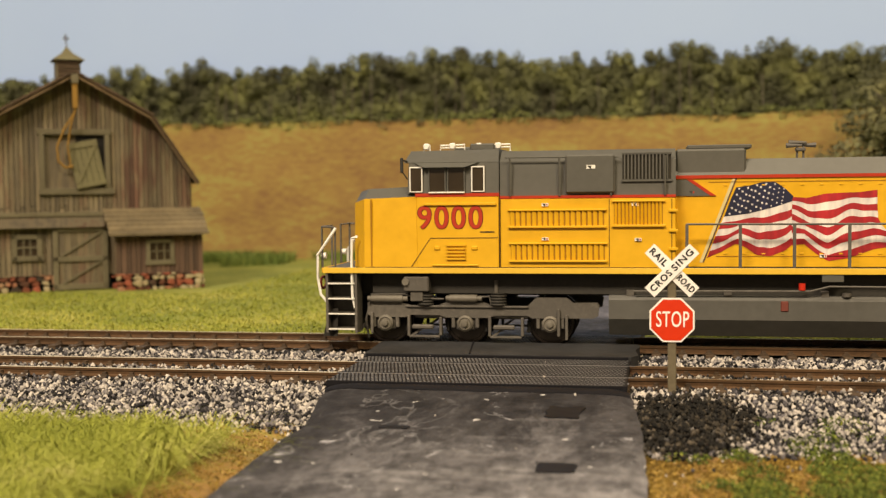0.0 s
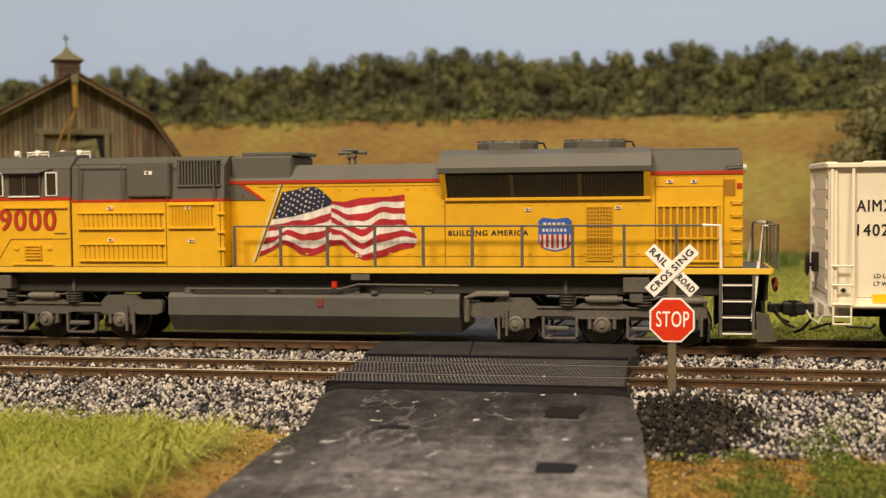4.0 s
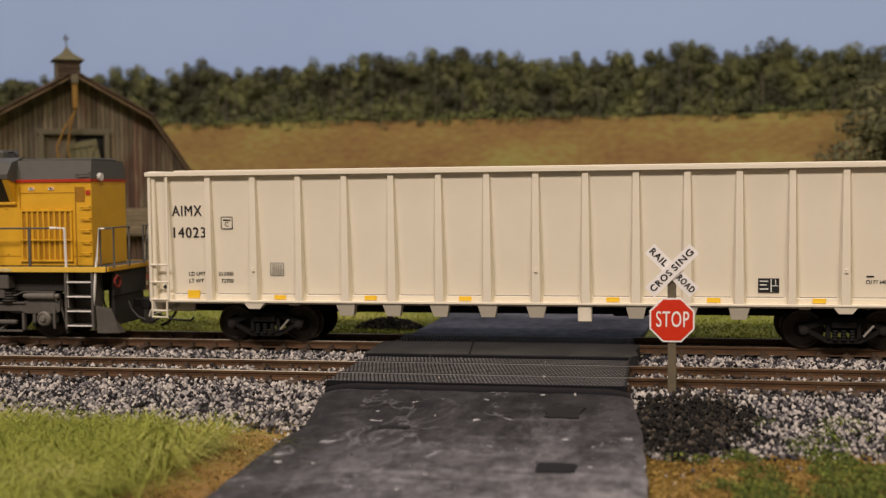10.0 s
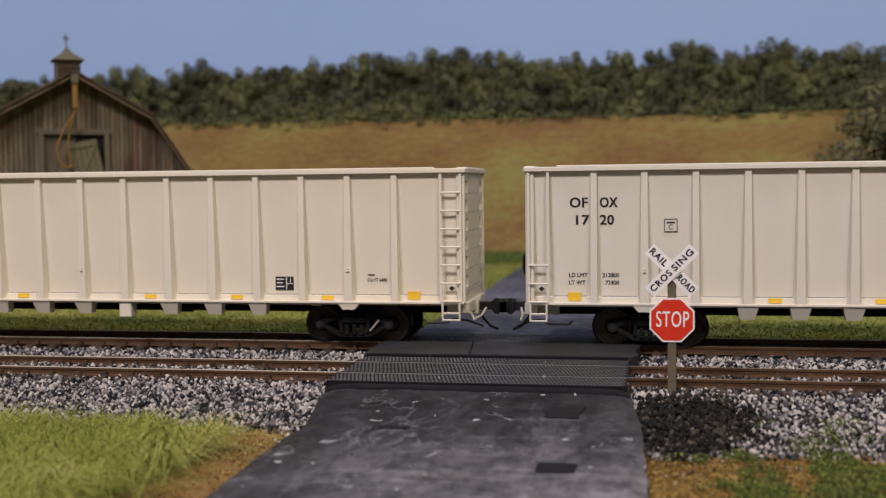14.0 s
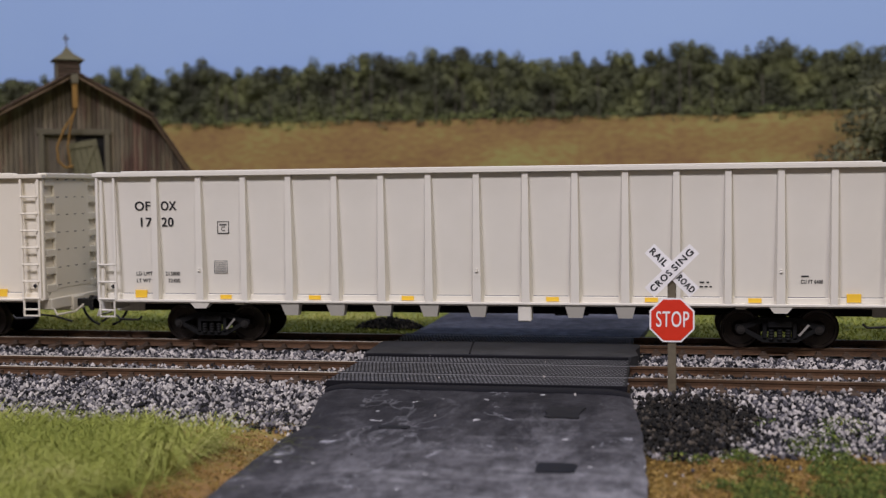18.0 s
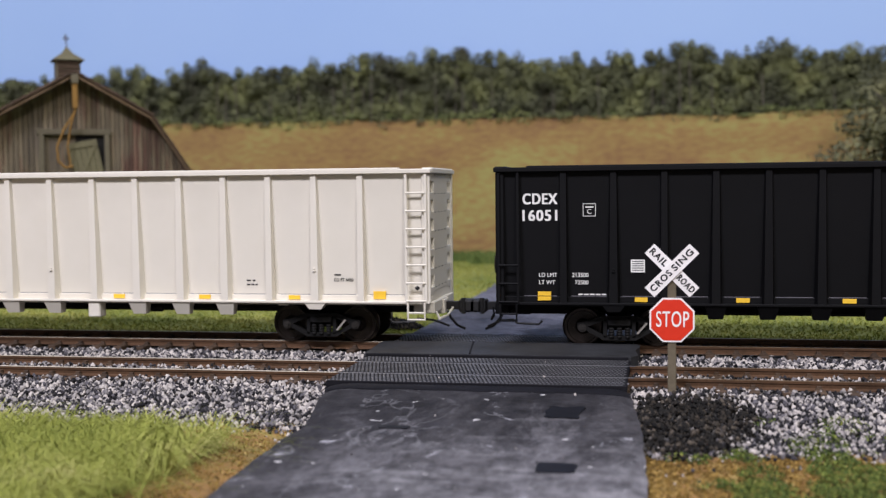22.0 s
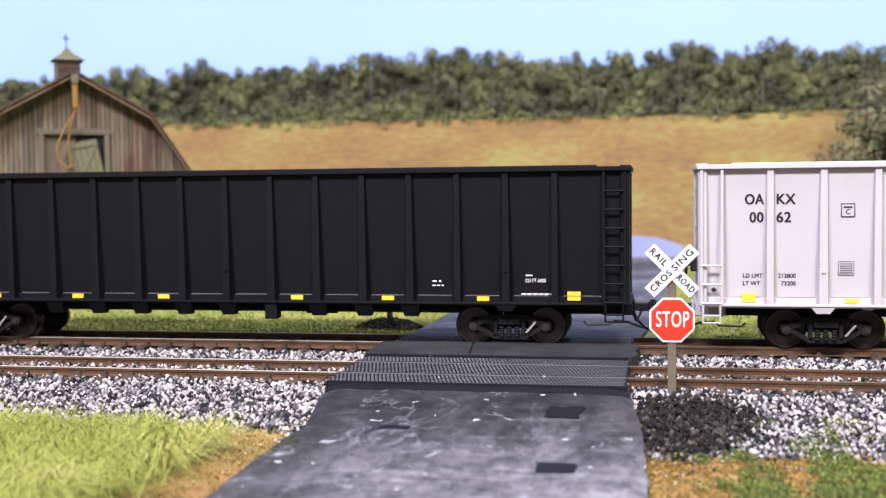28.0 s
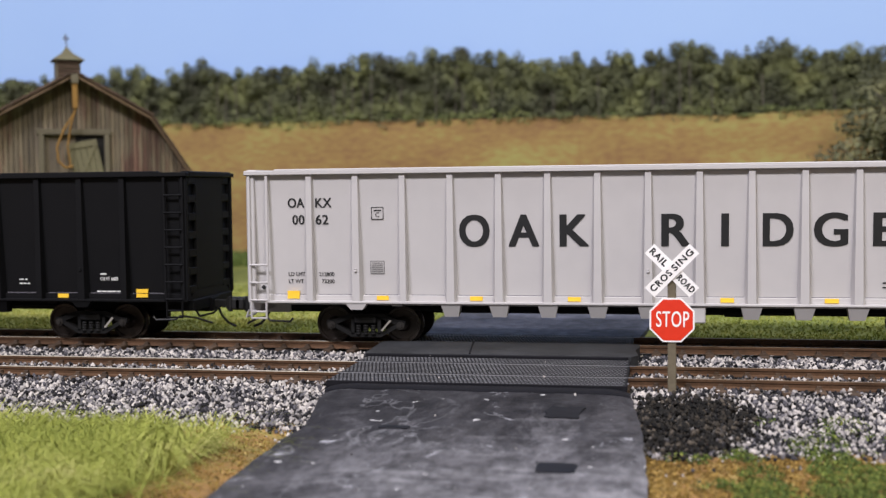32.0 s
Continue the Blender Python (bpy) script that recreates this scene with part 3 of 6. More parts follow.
        x, y = -90 + math.cos(a) * d * 0.9, 49 + math.sin(a) * d * 0.45
        dark.append((x, y, ground_z(x, y) + 2.6 * max(0, 1 - (d / 13) ** 2) + r.uniform(0, 0.8), 0.9))
    stones("cinders", M_CINDER, "black cinders heaped round the sign posts", dark, 22)


ballast()


def blades(name, material, label, spots, seed, length, width, lean, comb=0.0):
    r = random.Random(seed)
    f = Form()
    for x, y in spots:
        k = len(f.v)
        z = ground_z(x, y) - 0.2
        h, a = length * r.uniform(0.5, 1.25), r.uniform(0, 6.28)
        if r.random() < comb:
            a = 9 * noise.noise(Vector((x * 0.045, y * 0.045, 6))) + r.gauss(0, 0.5)
        dx, dy = math.cos(a), math.sin(a)
        b = r.uniform(0.2, 1) * lean * h
        w = width * r.uniform(0.7, 1.2)
        px, py = (w, 0) if r.random() < 0.6 else (-dy * w, dx * w)
        f.v += [(x - px, y - py, z), (x + px, y + py, z), (x + dx * b * 0.35 + px * 0.7, y + dy * b * 0.35 + py * 0.7, z + h * 0.6), (x + dx * b * 0.35 - px * 0.7, y + dy * b * 0.35 - py * 0.7, z + h * 0.6),
                (x + dx * b, y + dy * b, z + h * max(0.35, 1 - 0.3 * lean))]
        f.f += [(k, k + 1, k + 2, k + 3), (k + 3, k + 2, k + 4)]
    solid(name, f.mesh(name, material, False, False), material, label, "grass", kind="stuff")


def front_grass_edge(x):
    """The y behind which the near lawn ends, and where its bare rim begins on the road's side."""
    return -113.5 + 4 * noise.noise(Vector((x * 0.04, 2, 0)))


def grass():
    r = random.Random(5)
    near, back = [], []
    while len(near) < 40000:
        x, y = r.uniform(-190, -76), r.uniform(-225, -97)
        if y > front_grass_edge(x) - (4 if x < -100 else 4 + (x + 100) * 0.3):
            continue
        bare = -75 - (y + 100) * -0.25 + 5 * noise.noise(Vector((x * 0.05, y * 0.05, 9)))
        if x > road_left(y) - 9 or (x > bare - 2 and r.random() < 0.985):
            continue
        near.append((x, y))
    blades("front_grass", M_GRASS, "long pale green static grass in front of the tracks", near, 31, 9.5, 0.1, 3.0, 0.75)
    while len(back) < 60000:
        x = r.uniform(-420, 130)
        y = 28 + 400 * r.random() ** 1.4
        if -80 < x < 2 and not (-80 < x < -76):
            continue
        if -360 < x < -206 and y > 172:
            continue
        back.append((x, y))
    blades("lawn_grass", M_GRASSB, "short green lawn grass behind the tracks", back, 32, 1.5, 0.3, 1.6)


def meadow_foot():
    """Tall dark grass where the lawn meets the backdrop."""
    r = random.Random(44)
    spots = []
    while len(spots) < 12000:
        x, y = r.uniform(-420, 140), r.uniform(300, 426)
        if -84 < x < 28 or noise.noise(Vector((x * 0.025, y * 0.02, 3))) < -0.05 + 0.5 * (400 - y) / 90:
            continue
        spots.append((x, y))
    blades("tall_grass", M_TALL, "tall dark green grass at the meadow's foot", spots, 45, 8.0, 0.35, 0.8)


M_TALL = spread("tall_green_grass", [(0.0, "4e6030"), (0.5, "66783c"), (1.0, "868e4e")], 0.9, True, 0.6, 1.0, 20)
grass()
meadow_foot()


def turf():
    r = random.Random(15)
    green, tan = Form(), Form()
    for _ in range(9500):
        x, y = r.uniform(-4, 75), r.uniform(-215, -92)
        if in_road(x, y) or (in_mound(x, y) and y > -119):
            continue
        q = noise.noise(Vector((x * 0.11, y * 0.085 + x * 0.03, 4.4))) + 0.75 * noise.noise(Vector((x * 0.31, y * 0.27, 7.7))) + (0.22 if y > -127 else -0.05) + (0.03 if x > 28 else -0.1)
        if y > -112 and (q < 0.46 or r.random() < 0.5):
            continue
        f = green if q > 0.1 else tan
        leaf_cloud(f, x, y, ground_z(x, y) + (1.0 if q > 0.1 else 0.1), 1.5, 1.5, 0.9 if q > 0.1 else 0.35, 15, 0.25, r)
    for _ in range(3200):
        x, y = r.uniform(-175, -66), r.uniform(-215, -100)
        if x > road_left(y) - 0.8:
            continue
        leaf_cloud(tan, x, y, ground_z(x, y) + 0.1, 1.6, 1.6, 0.4, 13, 0.24, r)
    solid("green_turf", green.mesh("green_turf", M_TURF, False, False), M_TURF, "clumps of green foam turf on the verge", "turf", kind="stuff")
    solid("tan_turf", tan.mesh("tan_turf", M_STRAW, False, False), M_STRAW, "tan and straw coloured foam turf on the verge", "turf", kind="stuff")


turf()


# ---- the two tracks ----
def rail_form(x0, x1, y):
    f = Form().prism([(y - 0.95, -2.1), (y + 0.95, -2.1), (y + 0.9, -1.8), (y + 0.25, -1.5), (y + 0.25, -0.75), (y + 0.5, -0.6), (y + 0.5, -0.06), (y - 0.5, -0.06), (y - 0.5, -0.6), (y - 0.25, -0.75), (y - 0.25, -1.5), (y - 0.9, -1.8)], "x", x0, x1)
    return f


def track(yc, label, zoff=0.0):
    t = thing("railway_track", label, "railway track", (0, yc, 0), "railway tracks")
    for s in (-8.75, 8.75):
        rail = part("rail", rail_form(-1630, 1630, s), M_RAIL, t, "rusty brown rail")
        # west of the road the tops are coloured pale for their gleam, east brown
        part("rail_head", Form().box(-1630, -76.5, s - 0.48, s + 0.48, -0.058, 0.0), M_RAILGLEAM, rail, "rail top painted bright for its gleam")
        part("rail_head", Form().box(-5.0, 1630, s - 0.48, s + 0.48, -0.058, 0.0), M_RAILDULL, rail, "brown rail top without the painted gleam")
        part("rail_head", Form().box(-76.5, -5.0, s - 0.48, s + 0.48, -0.058, 0.0), M_LATTICE, rail, "dark grey rail top in the crossing")
    tie = Form().box(-1.25, 1.25, -14.5, 14.5, -3.7, -1.75, 0.15)
    for s in (-8.75, 8.75):
        tie.box(-0.85, 0.85, s - 1.7, s + 1.7, -1.8, -1.5).box(-0.5, 0.5, s - 1.3, s + 1.3, -1.55, -0.95)
    me = tie.mesh("tie", M_TIE)
    rest = Form()
    x = -1620
    while x < 1620:
        if -330 < x < 130:
            part("tie", me, M_TIE, t, "", at=(x, rnd.uniform(-0.3, 0.3), 0))
        else:
            rest.box(x - 1.25, x + 1.25, -14.5, 14.5, -3.7, -2.1)
        x += 7.2
    part("tie_rows", rest, M_TIE, t, "brown ties of the track's far ends")["kind"] = "stuff"


track(0, "brown railway track that carries the train")
track(-55.4, "empty brown railway track with a gleam painted on its left rail tops")


# ---- the road and its level crossing ----
M_BACKROAD = surf("pale_worn_asphalt", "34343a", "50505a", 0.8, 0, 16, 300, 2.0, 0.2, c="70707a")


def crossing():
    road = thing("road", "worn dark grey asphalt road with chalky stains and tar patches", "road", (0, 0, 0), kind="structure")

    def strip(name, rows, material, label, thick=1.5, seed=0, cells=36, rag=0.0, drop=0.9):
        """A slab whose rows are (y, x left, x right, z)."""
        f = Form()
        n = cells
        dense = []
        for (a, b) in zip(rows, rows[1:]):
            steps = max(1, int(abs(b[0] - a[0]) / 3))
            dense += [[a[k] + (b[k] - a[k]) * i / steps for k in range(4)] for i in range(steps)]
        dense.append(list(rows[-1]))
        for y, xl, xr, z in dense:
            jl, jr = 0.6 * noise.noise(Vector((y * 0.15, seed, 0))), 0.6 * noise.noise(Vector((y * 0.15, seed, 9)))
            for i in range(n + 1):
                q = i / n
                zz = z + 0.14 * noise.noise(Vector((q * 7, y * 0.08, seed))) - drop * (abs(2 * q - 1) ** 14)
                f.v.append((xl + jl + (xr + jr - xl - jl) * q, y + rag * (y - rows[-1][0]) / (rows[0][0] - rows[-1][0]) * (noise.noise(Vector((q * 9, seed, 2))) + 0.5 * noise.noise(Vector((q * 30, seed, 5)))), zz))
        k = n + 1
        f.f = [(r * k + c, r * k + c + 1, (r + 1) * k + c + 1, (r + 1) * k + c) for r in range(len(dense) - 1) for c in range(n)]
        top = len(f.v)
        low = [(x, y, z - thick) for x, y, z in f.v]
        f.v += low
        m = len(dense)
        f.f += [(c, c + 1, top + c + 1, top + c) for c in range(n)] + [((m - 1) * k + c, (m - 1) * k + c + 1, top + (m - 1) * k + c + 1, top + (m - 1) * k + c) for c in range(n)]
        f.f += [(r * k, (r + 1) * k, top + (r + 1) * k, top + r * k) for r in range(m - 1)] + [(r * k + n, (r + 1) * k + n, top + (r + 1) * k + n, top + r * k + n) for r in range(m - 1)]
        return part(name, f, material, road, label, True)

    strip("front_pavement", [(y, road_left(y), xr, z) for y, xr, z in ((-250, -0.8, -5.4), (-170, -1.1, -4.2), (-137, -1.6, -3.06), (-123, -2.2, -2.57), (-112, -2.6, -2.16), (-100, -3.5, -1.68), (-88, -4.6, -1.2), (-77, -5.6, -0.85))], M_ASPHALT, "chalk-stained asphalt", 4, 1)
    strip("middle_pavement", [(-36.6, -76.2, -6.6, 0.85), (-34, -76.4, -4.6, 1.0), (-26, -76.8, -5.4, 1.0), (-17, -77, -4.4, 1.0), (-12, -77, -4.8, 0.8)], M_PANEL, "black asphalt strip between the tracks", 3, 2, 60, 0.9, 0.15)
    strip("back_pavement", [(12, -76, -5, -0.3), (16, -76, -5, -0.2), (60, -77, -2, -1.6), (200, -78, 6, -2.0), (427, -80, 24, -1.6)], M_BACKROAD, "grey asphalt road behind the tracks", 3, 3, 24)
    strip("apron", [(-81.0, -74.6, -5.6, -0.85), (-80.2, -74.8, -5.6, -0.5), (-77.0, -75.0, -5.9, -0.42), (-76.3, -75.0, -6.0, -0.5)], M_PATCH, "black rubber edging at the track", 0.45, 6, 60, 0.8)
    # black strips stand for the shaded gaps before and behind the slab
    edge = Form()
    for y in (-36.9, -12.0):
        edge.box(-76.0, -7.0, y - 0.35, y + 0.25, -1.5, 0.7, 0.1)
    part("slab_gap_shade", edge, M_PATCH, road, "black strip standing for the shaded gap beside the asphalt strip")
    joint = Form().prism([(-48.4, -36.5), (-47.9, -36.5), (-50.6, -12.5), (-51.1, -12.5)], "z", 0.8, 1.12)
    part("joint", joint, M_PATCH, road, "open joint in the asphalt strip")
    for x0, x1, y0, y1, z, seed in ((-22.2, -14.6, -104.6, -94.6, -1.6, 1), (-20.2, -13.1, -143.2, -137.0, -3.1, 2), (-53.6, -47.2, -116.4, -113.8, -2.24, 3)):
        f = Form()
        n = 28
        top, low = [], []
        for i in range(n):
            a = 2 * math.pi * i / n
            c, s = math.cos(a), math.sin(a)
            e = 0.5 / max(abs(c), abs(s)) * (0.97 + (0.5 if seed == 1 else 0.08) * noise.noise(Vector((c * 1.7, s * 1.7, seed))))
            top.append(((x0 + x1) / 2 + c * e * (x1 - x0) * 0.97, (y0 + y1) / 2 + s * e * (y1 - y0) * 0.97, z + (s * e) * (y1 - y0) * 0.036 + 0.16))
        low = [(x, y, zz - 0.8) for x, y, zz in top]
        f.hull(low, top)
        part("tar_patch", f, M_TAR, road, "dull black tar patch")

    def grating(y0, y1, gaps):
        g = Form()
        y = y0
        spans, edges = [], sorted([y0, y1] + [e for q in gaps for e in q])
        for a, b in zip(edges[::2], edges[1::2]):
            spans.append((a, b))
        base = Form()
        for a, b in spans:
            base.box(-75.6, -6.4, a, b, -1.6, 0.0, 0.1)
            rows = max(1, round((b - a) / 1.9))
            for i in range(rows):
                y, x = a + (b - a) * (i + 0.5) / rows, -75.2 + (0.475 if i % 2 else 0)
                while x < -6.8:
                    # a low tooth of the tread
                    g.hull([(x - 0.32, y - 0.4, -0.05), (x + 0.32, y - 0.4, -0.05), (x + 0.32, y + 0.4, -0.05), (x - 0.32, y + 0.4, -0.05)],
                           [(x - 0.24, y - 0.2, 0.09), (x + 0.24, y - 0.2, 0.09), (x + 0.24, y + 0.3, 0.09), (x - 0.24, y + 0.3, 0.09)])
                    x += 0.95
        part("grating_pan", base, M_PATCH, road, "black crossing panel")
        return part("grating", g, M_LATTICE, road, "rows of grey tread teeth on the crossing panel")

    grating(-76.0, -37.6, [(-64.85, -63.2), (-47.4, -45.6)])
    grating(-11.5, 11.5, [(-9.4, -7.6), (7.6, 9.4)])


crossing()


# ---- crossing signs ----
def crossing_sign(x, y, zbase, ztop, away):
    """Crossbuck over a stop sign on a post. away: seen from behind."""
    s = thing("crossing_sign", "white crossbuck above a red stop sign on a wooden post" if not away else "back of a crossbuck and stop sign on a dark post", "road sign", (x, y, zbase), "signs at the crossing")
    zc, zo = ztop - 6.2, ztop - 17.3
    part("post", Form().box(-0.95, 0.95, -0.5, 0.9, 0, zc + 2.0 - zbase, 0.15), M_SIGNBACK if away else M_POST, s, "weathered wooden post")
    for k, turn in enumerate((-45, 45)):
        c, q = math.cos(radians(turn)), math.sin(radians(turn))
        y0 = -0.75 - 0.32 * k if not away else 1.0 + 0.32 * k
        ring = [(u * c - w * q, u * q + w * c + zc - zbase) for u, w in ((-6.95, -1.5), (6.95, -1.5), (6.95, 1.5), (-6.95, 1.5))]
        blade = part("crossbuck_blade", Form().prism(ring, "y", y0, y0 + 0.3), M_SIGNBACK if away else M_SIGNW, s, "" if away else "white crossbuck board")
        if not away:
            for words, u in ((("RAIL", -4.2), ("ROAD", 4.25)) if turn < 0 else (("CROS", -3.35), ("SING", 3.35))):
                letters("lettering", words, 1.4, u * c, y0 - 0.03, u * q + zc - zbase, M_INK, blade, "black lettering", turn=turn, spacing=1.15, heavy=0.07, fit=4.6 if turn < 0 else 5.8)
    ring = lambda r: [(r * math.cos(math.pi / 8 + math.pi / 4 * i), r * math.sin(math.pi / 8 + math.pi / 4 * i) + zo - zbase) for i in range(8)]
    y0 = -0.85 if not away else 1.0
    plate = part("stop_plate", Form().prism(ring(5.36), "y", y0, y0 + 0.3), M_SIGNBACK if away else M_SIGNW, s, "" if away else "white rimmed octagon")
    if not away:
        part("stop_face", Form().prism(ring(4.95), "y", y0 - 0.06, y0 + 0.02), M_SIGNR, plate, "red octagonal face")
        letters("lettering", "STOP", 3.5, 0.1, y0 - 0.09, zo - zbase, M_SIGNW, plate, "white lettering", spacing=1.1, heavy=0.03, fit=7.2)


crossing_sign(3.45, -70.6, -5.0, 31.7, False)
crossing_sign(-89.7, 49.0, -3.5, 31.5, True)


# ---- the barn ----
def rubble(x0, x1, y0, y1, z0, z1, r):
    """A rough six-sided field stone that fills about its box."""
    xm, zm = (x0 + x1) / 2, (z0 + z1) / 2
    j = lambda v, k: v + r.uniform(-k, k)
    e, g = (x1 - x0) * 0.16, (z1 - z0) * 0.22
    ring = [(j(x0, e), j(zm, g)), (j(x0 + (x1 - x0) * 0.25, e), j(z1, g)), (j(x0 + (x1 - x0) * 0.75, e), j(z1, g)), (j(x1, e), j(zm, g)), (j(x0 + (x1 - x0) * 0.75, e), j(z0, g)), (j(x0 + (x1 - x0) * 0.25, e), j(z0, g))]
    return Form().hull([(a, y1, c) for a, c in ring], [(a, y0 + 0.4, c) for a, c in ring]).hull([(a, y0 + 0.41, c) for a, c in ring], [(xm + (a - xm) * 0.7, y0, zm + (c - zm) * 0.7) for a, c in ring])


def barn():
    b = thing("barn", "weathered grey and red wooden gambrel barn on a stone base", "barn", (-277, 184, -3.6))
    b.rotation_euler = (0, 0, radians(34))
    # gambrel outline of the front, half width by height
    half, eave, knee_x, knee_z, ridge = 61.5, 55.0, 39.5, 84.6, 104.5

    def roof_z(x):
        x = abs(x)
        if x < knee_x:
            return ridge + (knee_z - ridge) * x / knee_x
        return knee_z + (eave - knee_z) * (x - knee_x) / (half - knee_x)

    depth = 100
    # solid block; its black stands for the unlit interior
    part("inside", Form().prism([(-half + 1.5, 0), (half - 1.5, 0), (half - 1.5, eave - 3), (knee_x - 1, knee_z - 3), (0, ridge - 3), (-knee_x + 1, knee_z - 3), (-half + 1.5, eave - 3)], "y", 1.5, depth - 1), M_HOLE, b, "black block standing for the unlit inside of the barn")
    # vertical siding, each board on its own
    r = random.Random(2)
    x = -half
    while x < half - 0.3:
        w = min(r.uniform(2.0, 2.9), half - x)
        xa, xb = x, x + w - 0.42
        spans = [(8.0, 200)]
        if -32 < (xa + xb) / 2 < -19.5:
            spans = [(8.0, 17.0), (26.6, 200)]
        if -17 < (xa + xb) / 2 < 17:
            spans = [(s, e) for s, e in ((8, 48), (76.5, 200))]
        out = []
        for s, e in spans:
            for cut in (r.uniform(36, 42),):
                if s < cut < e:
                    out += [(s, cut - 0.15), (cut + 0.15, e)]
                    break
            else:
                out.append((s, e))
        for s, e in out:
            za, zb = min(e, roof_z(xa)), min(e, roof_z(xb))
            if min(za, zb) <= s:
                continue
            y0 = r.uniform(-0.25, 0.15) - (0.5 if s < 35 else 0)
            part("board", Form().prism([(xa, s), (xb, s), (xb, zb), (xa, za)], "y", y0, y0 + 1.5), M_BOARD, b)
        x += w
    for side in (-1, 1):
        y = 1.0
        while y < depth:
            w = 5.2
            part("board", Form().box(side * half - 0.7, side * half + 0.7, y, min(depth, y + w - 0.2), 8, eave + 1), M_BOARD, b)
            y += w
    part("rear_wall", Form().prism([(-half, 8), (half, 8), (half, eave), (knee_x, knee_z), (0, ridge), (-knee_x, knee_z), (-half, eave)], "y", depth - 0.5, depth + 0.7), M_BOARD, b, "weathered rear gable")
    # stone base, stone by stone
    for face in range(3):
        z = 0.0
        while z < 8:
            h = r.uniform(2.2, 3.6)
            u = -half if face == 0 else 0.0
            end = half if face == 0 else depth
            while u < end:
                w = r.uniform(3.0, 6.5)
                q = r.uniform(0, 0.7)
                if face == 0:
                    stone = rubble(u, min(end, u + w - 0.25), -1.2 - q, 1.2, z, min(8.2, z + h - 0.2), r)
                else:
                    sx = -half if face == 1 else half
                    stone = Form().box(sx - 0.9 - q * 0.5, sx + 0.9 + q * 0.5, u, min(end, u + w - 0.25), z, min(8.2, z + h - 0.2), 0.4)
                if not (face == 0 and -11 < u + w / 2 < 18):
                    part("stone", stone, M_RUBBLE, b)
                u += w
            z += h
    # roof slopes in shingle courses
    for side in (-1, 1):
        for (xa, za), (xb, zb) in (((0, ridge + 1.2), (knee_x + 0.6, knee_z + 1.0)), ((knee_x + 0.6, knee_z + 1.0), (half + 2.9, eave - 2.4))):
            n = 9
            for i in range(n):
                p, q = i / n, (i + 1.12) / n
                x0, z0, x1, z1 = xa + (xb - xa) * p, za + (zb - za) * p, xa + (xb - xa) * min(q, 1.03), za + (zb - za) * min(q, 1.03)
                lift = 0.35
                part("roof_course", Form().prism([(side * x0, z0 - 0.5), (side * x1, z1 + lift - 0.6), (side * x1, z1 + lift + 0.6), (side * x0, z0 + 0.5)], "y", -8.2 - r.uniform(0, 0.9), depth + 4), M_SHINGLE, b)
        for (xa, za), (xb, zb) in (((0, ridge - 0.3), (knee_x, knee_z - 0.4)), ((knee_x, knee_z - 0.4), (half + 2.4, eave - 3.4))):
            part("barge_board", Form().prism([(side * xa, za - 0.9), (side * xb, zb - 0.9), (side * xb, zb + 0.4), (side * xa, za + 0.4)], "y", -8.0, -7.3), M_BARGE, b, "dark barge board")
    # loft opening with its loose shutter
    door = part("loft_opening", Form().box(-17.5, 17, 0.9, 1.6, 49.5, 77), M_BOARD, b, "boarded loft opening")
    # black plate paints the shade behind the shutter
    part("shutter_gap_shade", Form().box(0.5, 15.4, 0.3, 0.85, 52, 75.5), M_HOLE, b, "black plate standing for the shade behind the loose shutter")
    for x0, x1, z0, z1 in ((-19.5, 18.8, 75.8, 78.6), (-19.0, 20, 47.0, 50.0), (-18.5, -15.8, 50.0, 75.8), (15.4, 18, 50.0, 75.8)):
        part("loft_frame", Form().box(x0, x1, -1.6, 0.8, z0, z1, 0.2), M_TRIMW, b, "")
    sh = part("loft_shutter", Form(), M_TRIMW, b, "grey green plank shutter that hangs askew")
    f = Form()
    for i in range(5):
        f.box(-8.7 + i * 3.5, -8.7 + i * 3.5 + 3.3, -2.6, -1.8, -12.2, 12.2, 0.15)
    f.box(-8.7, 8.7, -3.1, -2.5, -11.6, -9.4).box(-8.7, 8.7, -3.1, -2.5, 9.0, 11.2)
    f.prism([(-8, -9), (-6, -9), (8, 9), (6, 9)], "y", -3.1, -2.5)
    # hung shutter, turned in its plane
    f.v = [(5.7 + 0.885 * x - 0.205 * z, y, 61.6 + 0.147 * x + 0.91 * z) for x, y, z in f.v]
    sh.data = f.mesh("loft_shutter", M_SHUTTER)
    # rope and beam under the ridge
    part("hoist_beam", Form().box(-1.8, 1.8, -9, 2, 100, 104.4, 0.2), M_TRIMW, b, "hoist beam under the ridge")
    part("hoist_rope", Form().tube([(0.3, -7, 101), (0.6, -7, 93), (-0.5, -6.5, 86), (-6, -5, 78), (-9.5, -4.5, 70), (-9, -4, 63), (-5.5, -4, 60), (-1.5, -4, 60.5)], 0.6, 6), M_ROPE, b, "tan hoist rope")
    part("hoist_rope", Form().tube([(0.3, -7, 88), (-2.5, -6, 80), (-4.2, -5, 70), (-2.8, -4, 61)], 0.5, 6), M_ROPE, b, "tan hoist rope")
    part("hoist_block", Form().box(-1.4, 1.4, -8.2, -5.8, 88, 101, 0.4), M_ROPE, b, "wooden hoist block")
    # sill board over the ground floor
    part("drip_board", Form().box(-half, 14, -2.0, 0.2, 36.4, 38.6, 0.2), M_TRIMW, b, "grey drip board")
    part("drip_board", Form().hull([(-half, -4.6, 31.2), (14, -4.6, 31.2), (14, -3.8, 30.6), (-half, -3.8, 30.6)], [(-half, -1.2, 36.3), (14, -1.2, 36.3), (14, 0.2, 36.3), (-half, 0.2, 36.3)]), M_BOARD, b, "sloping weathered skirt board")
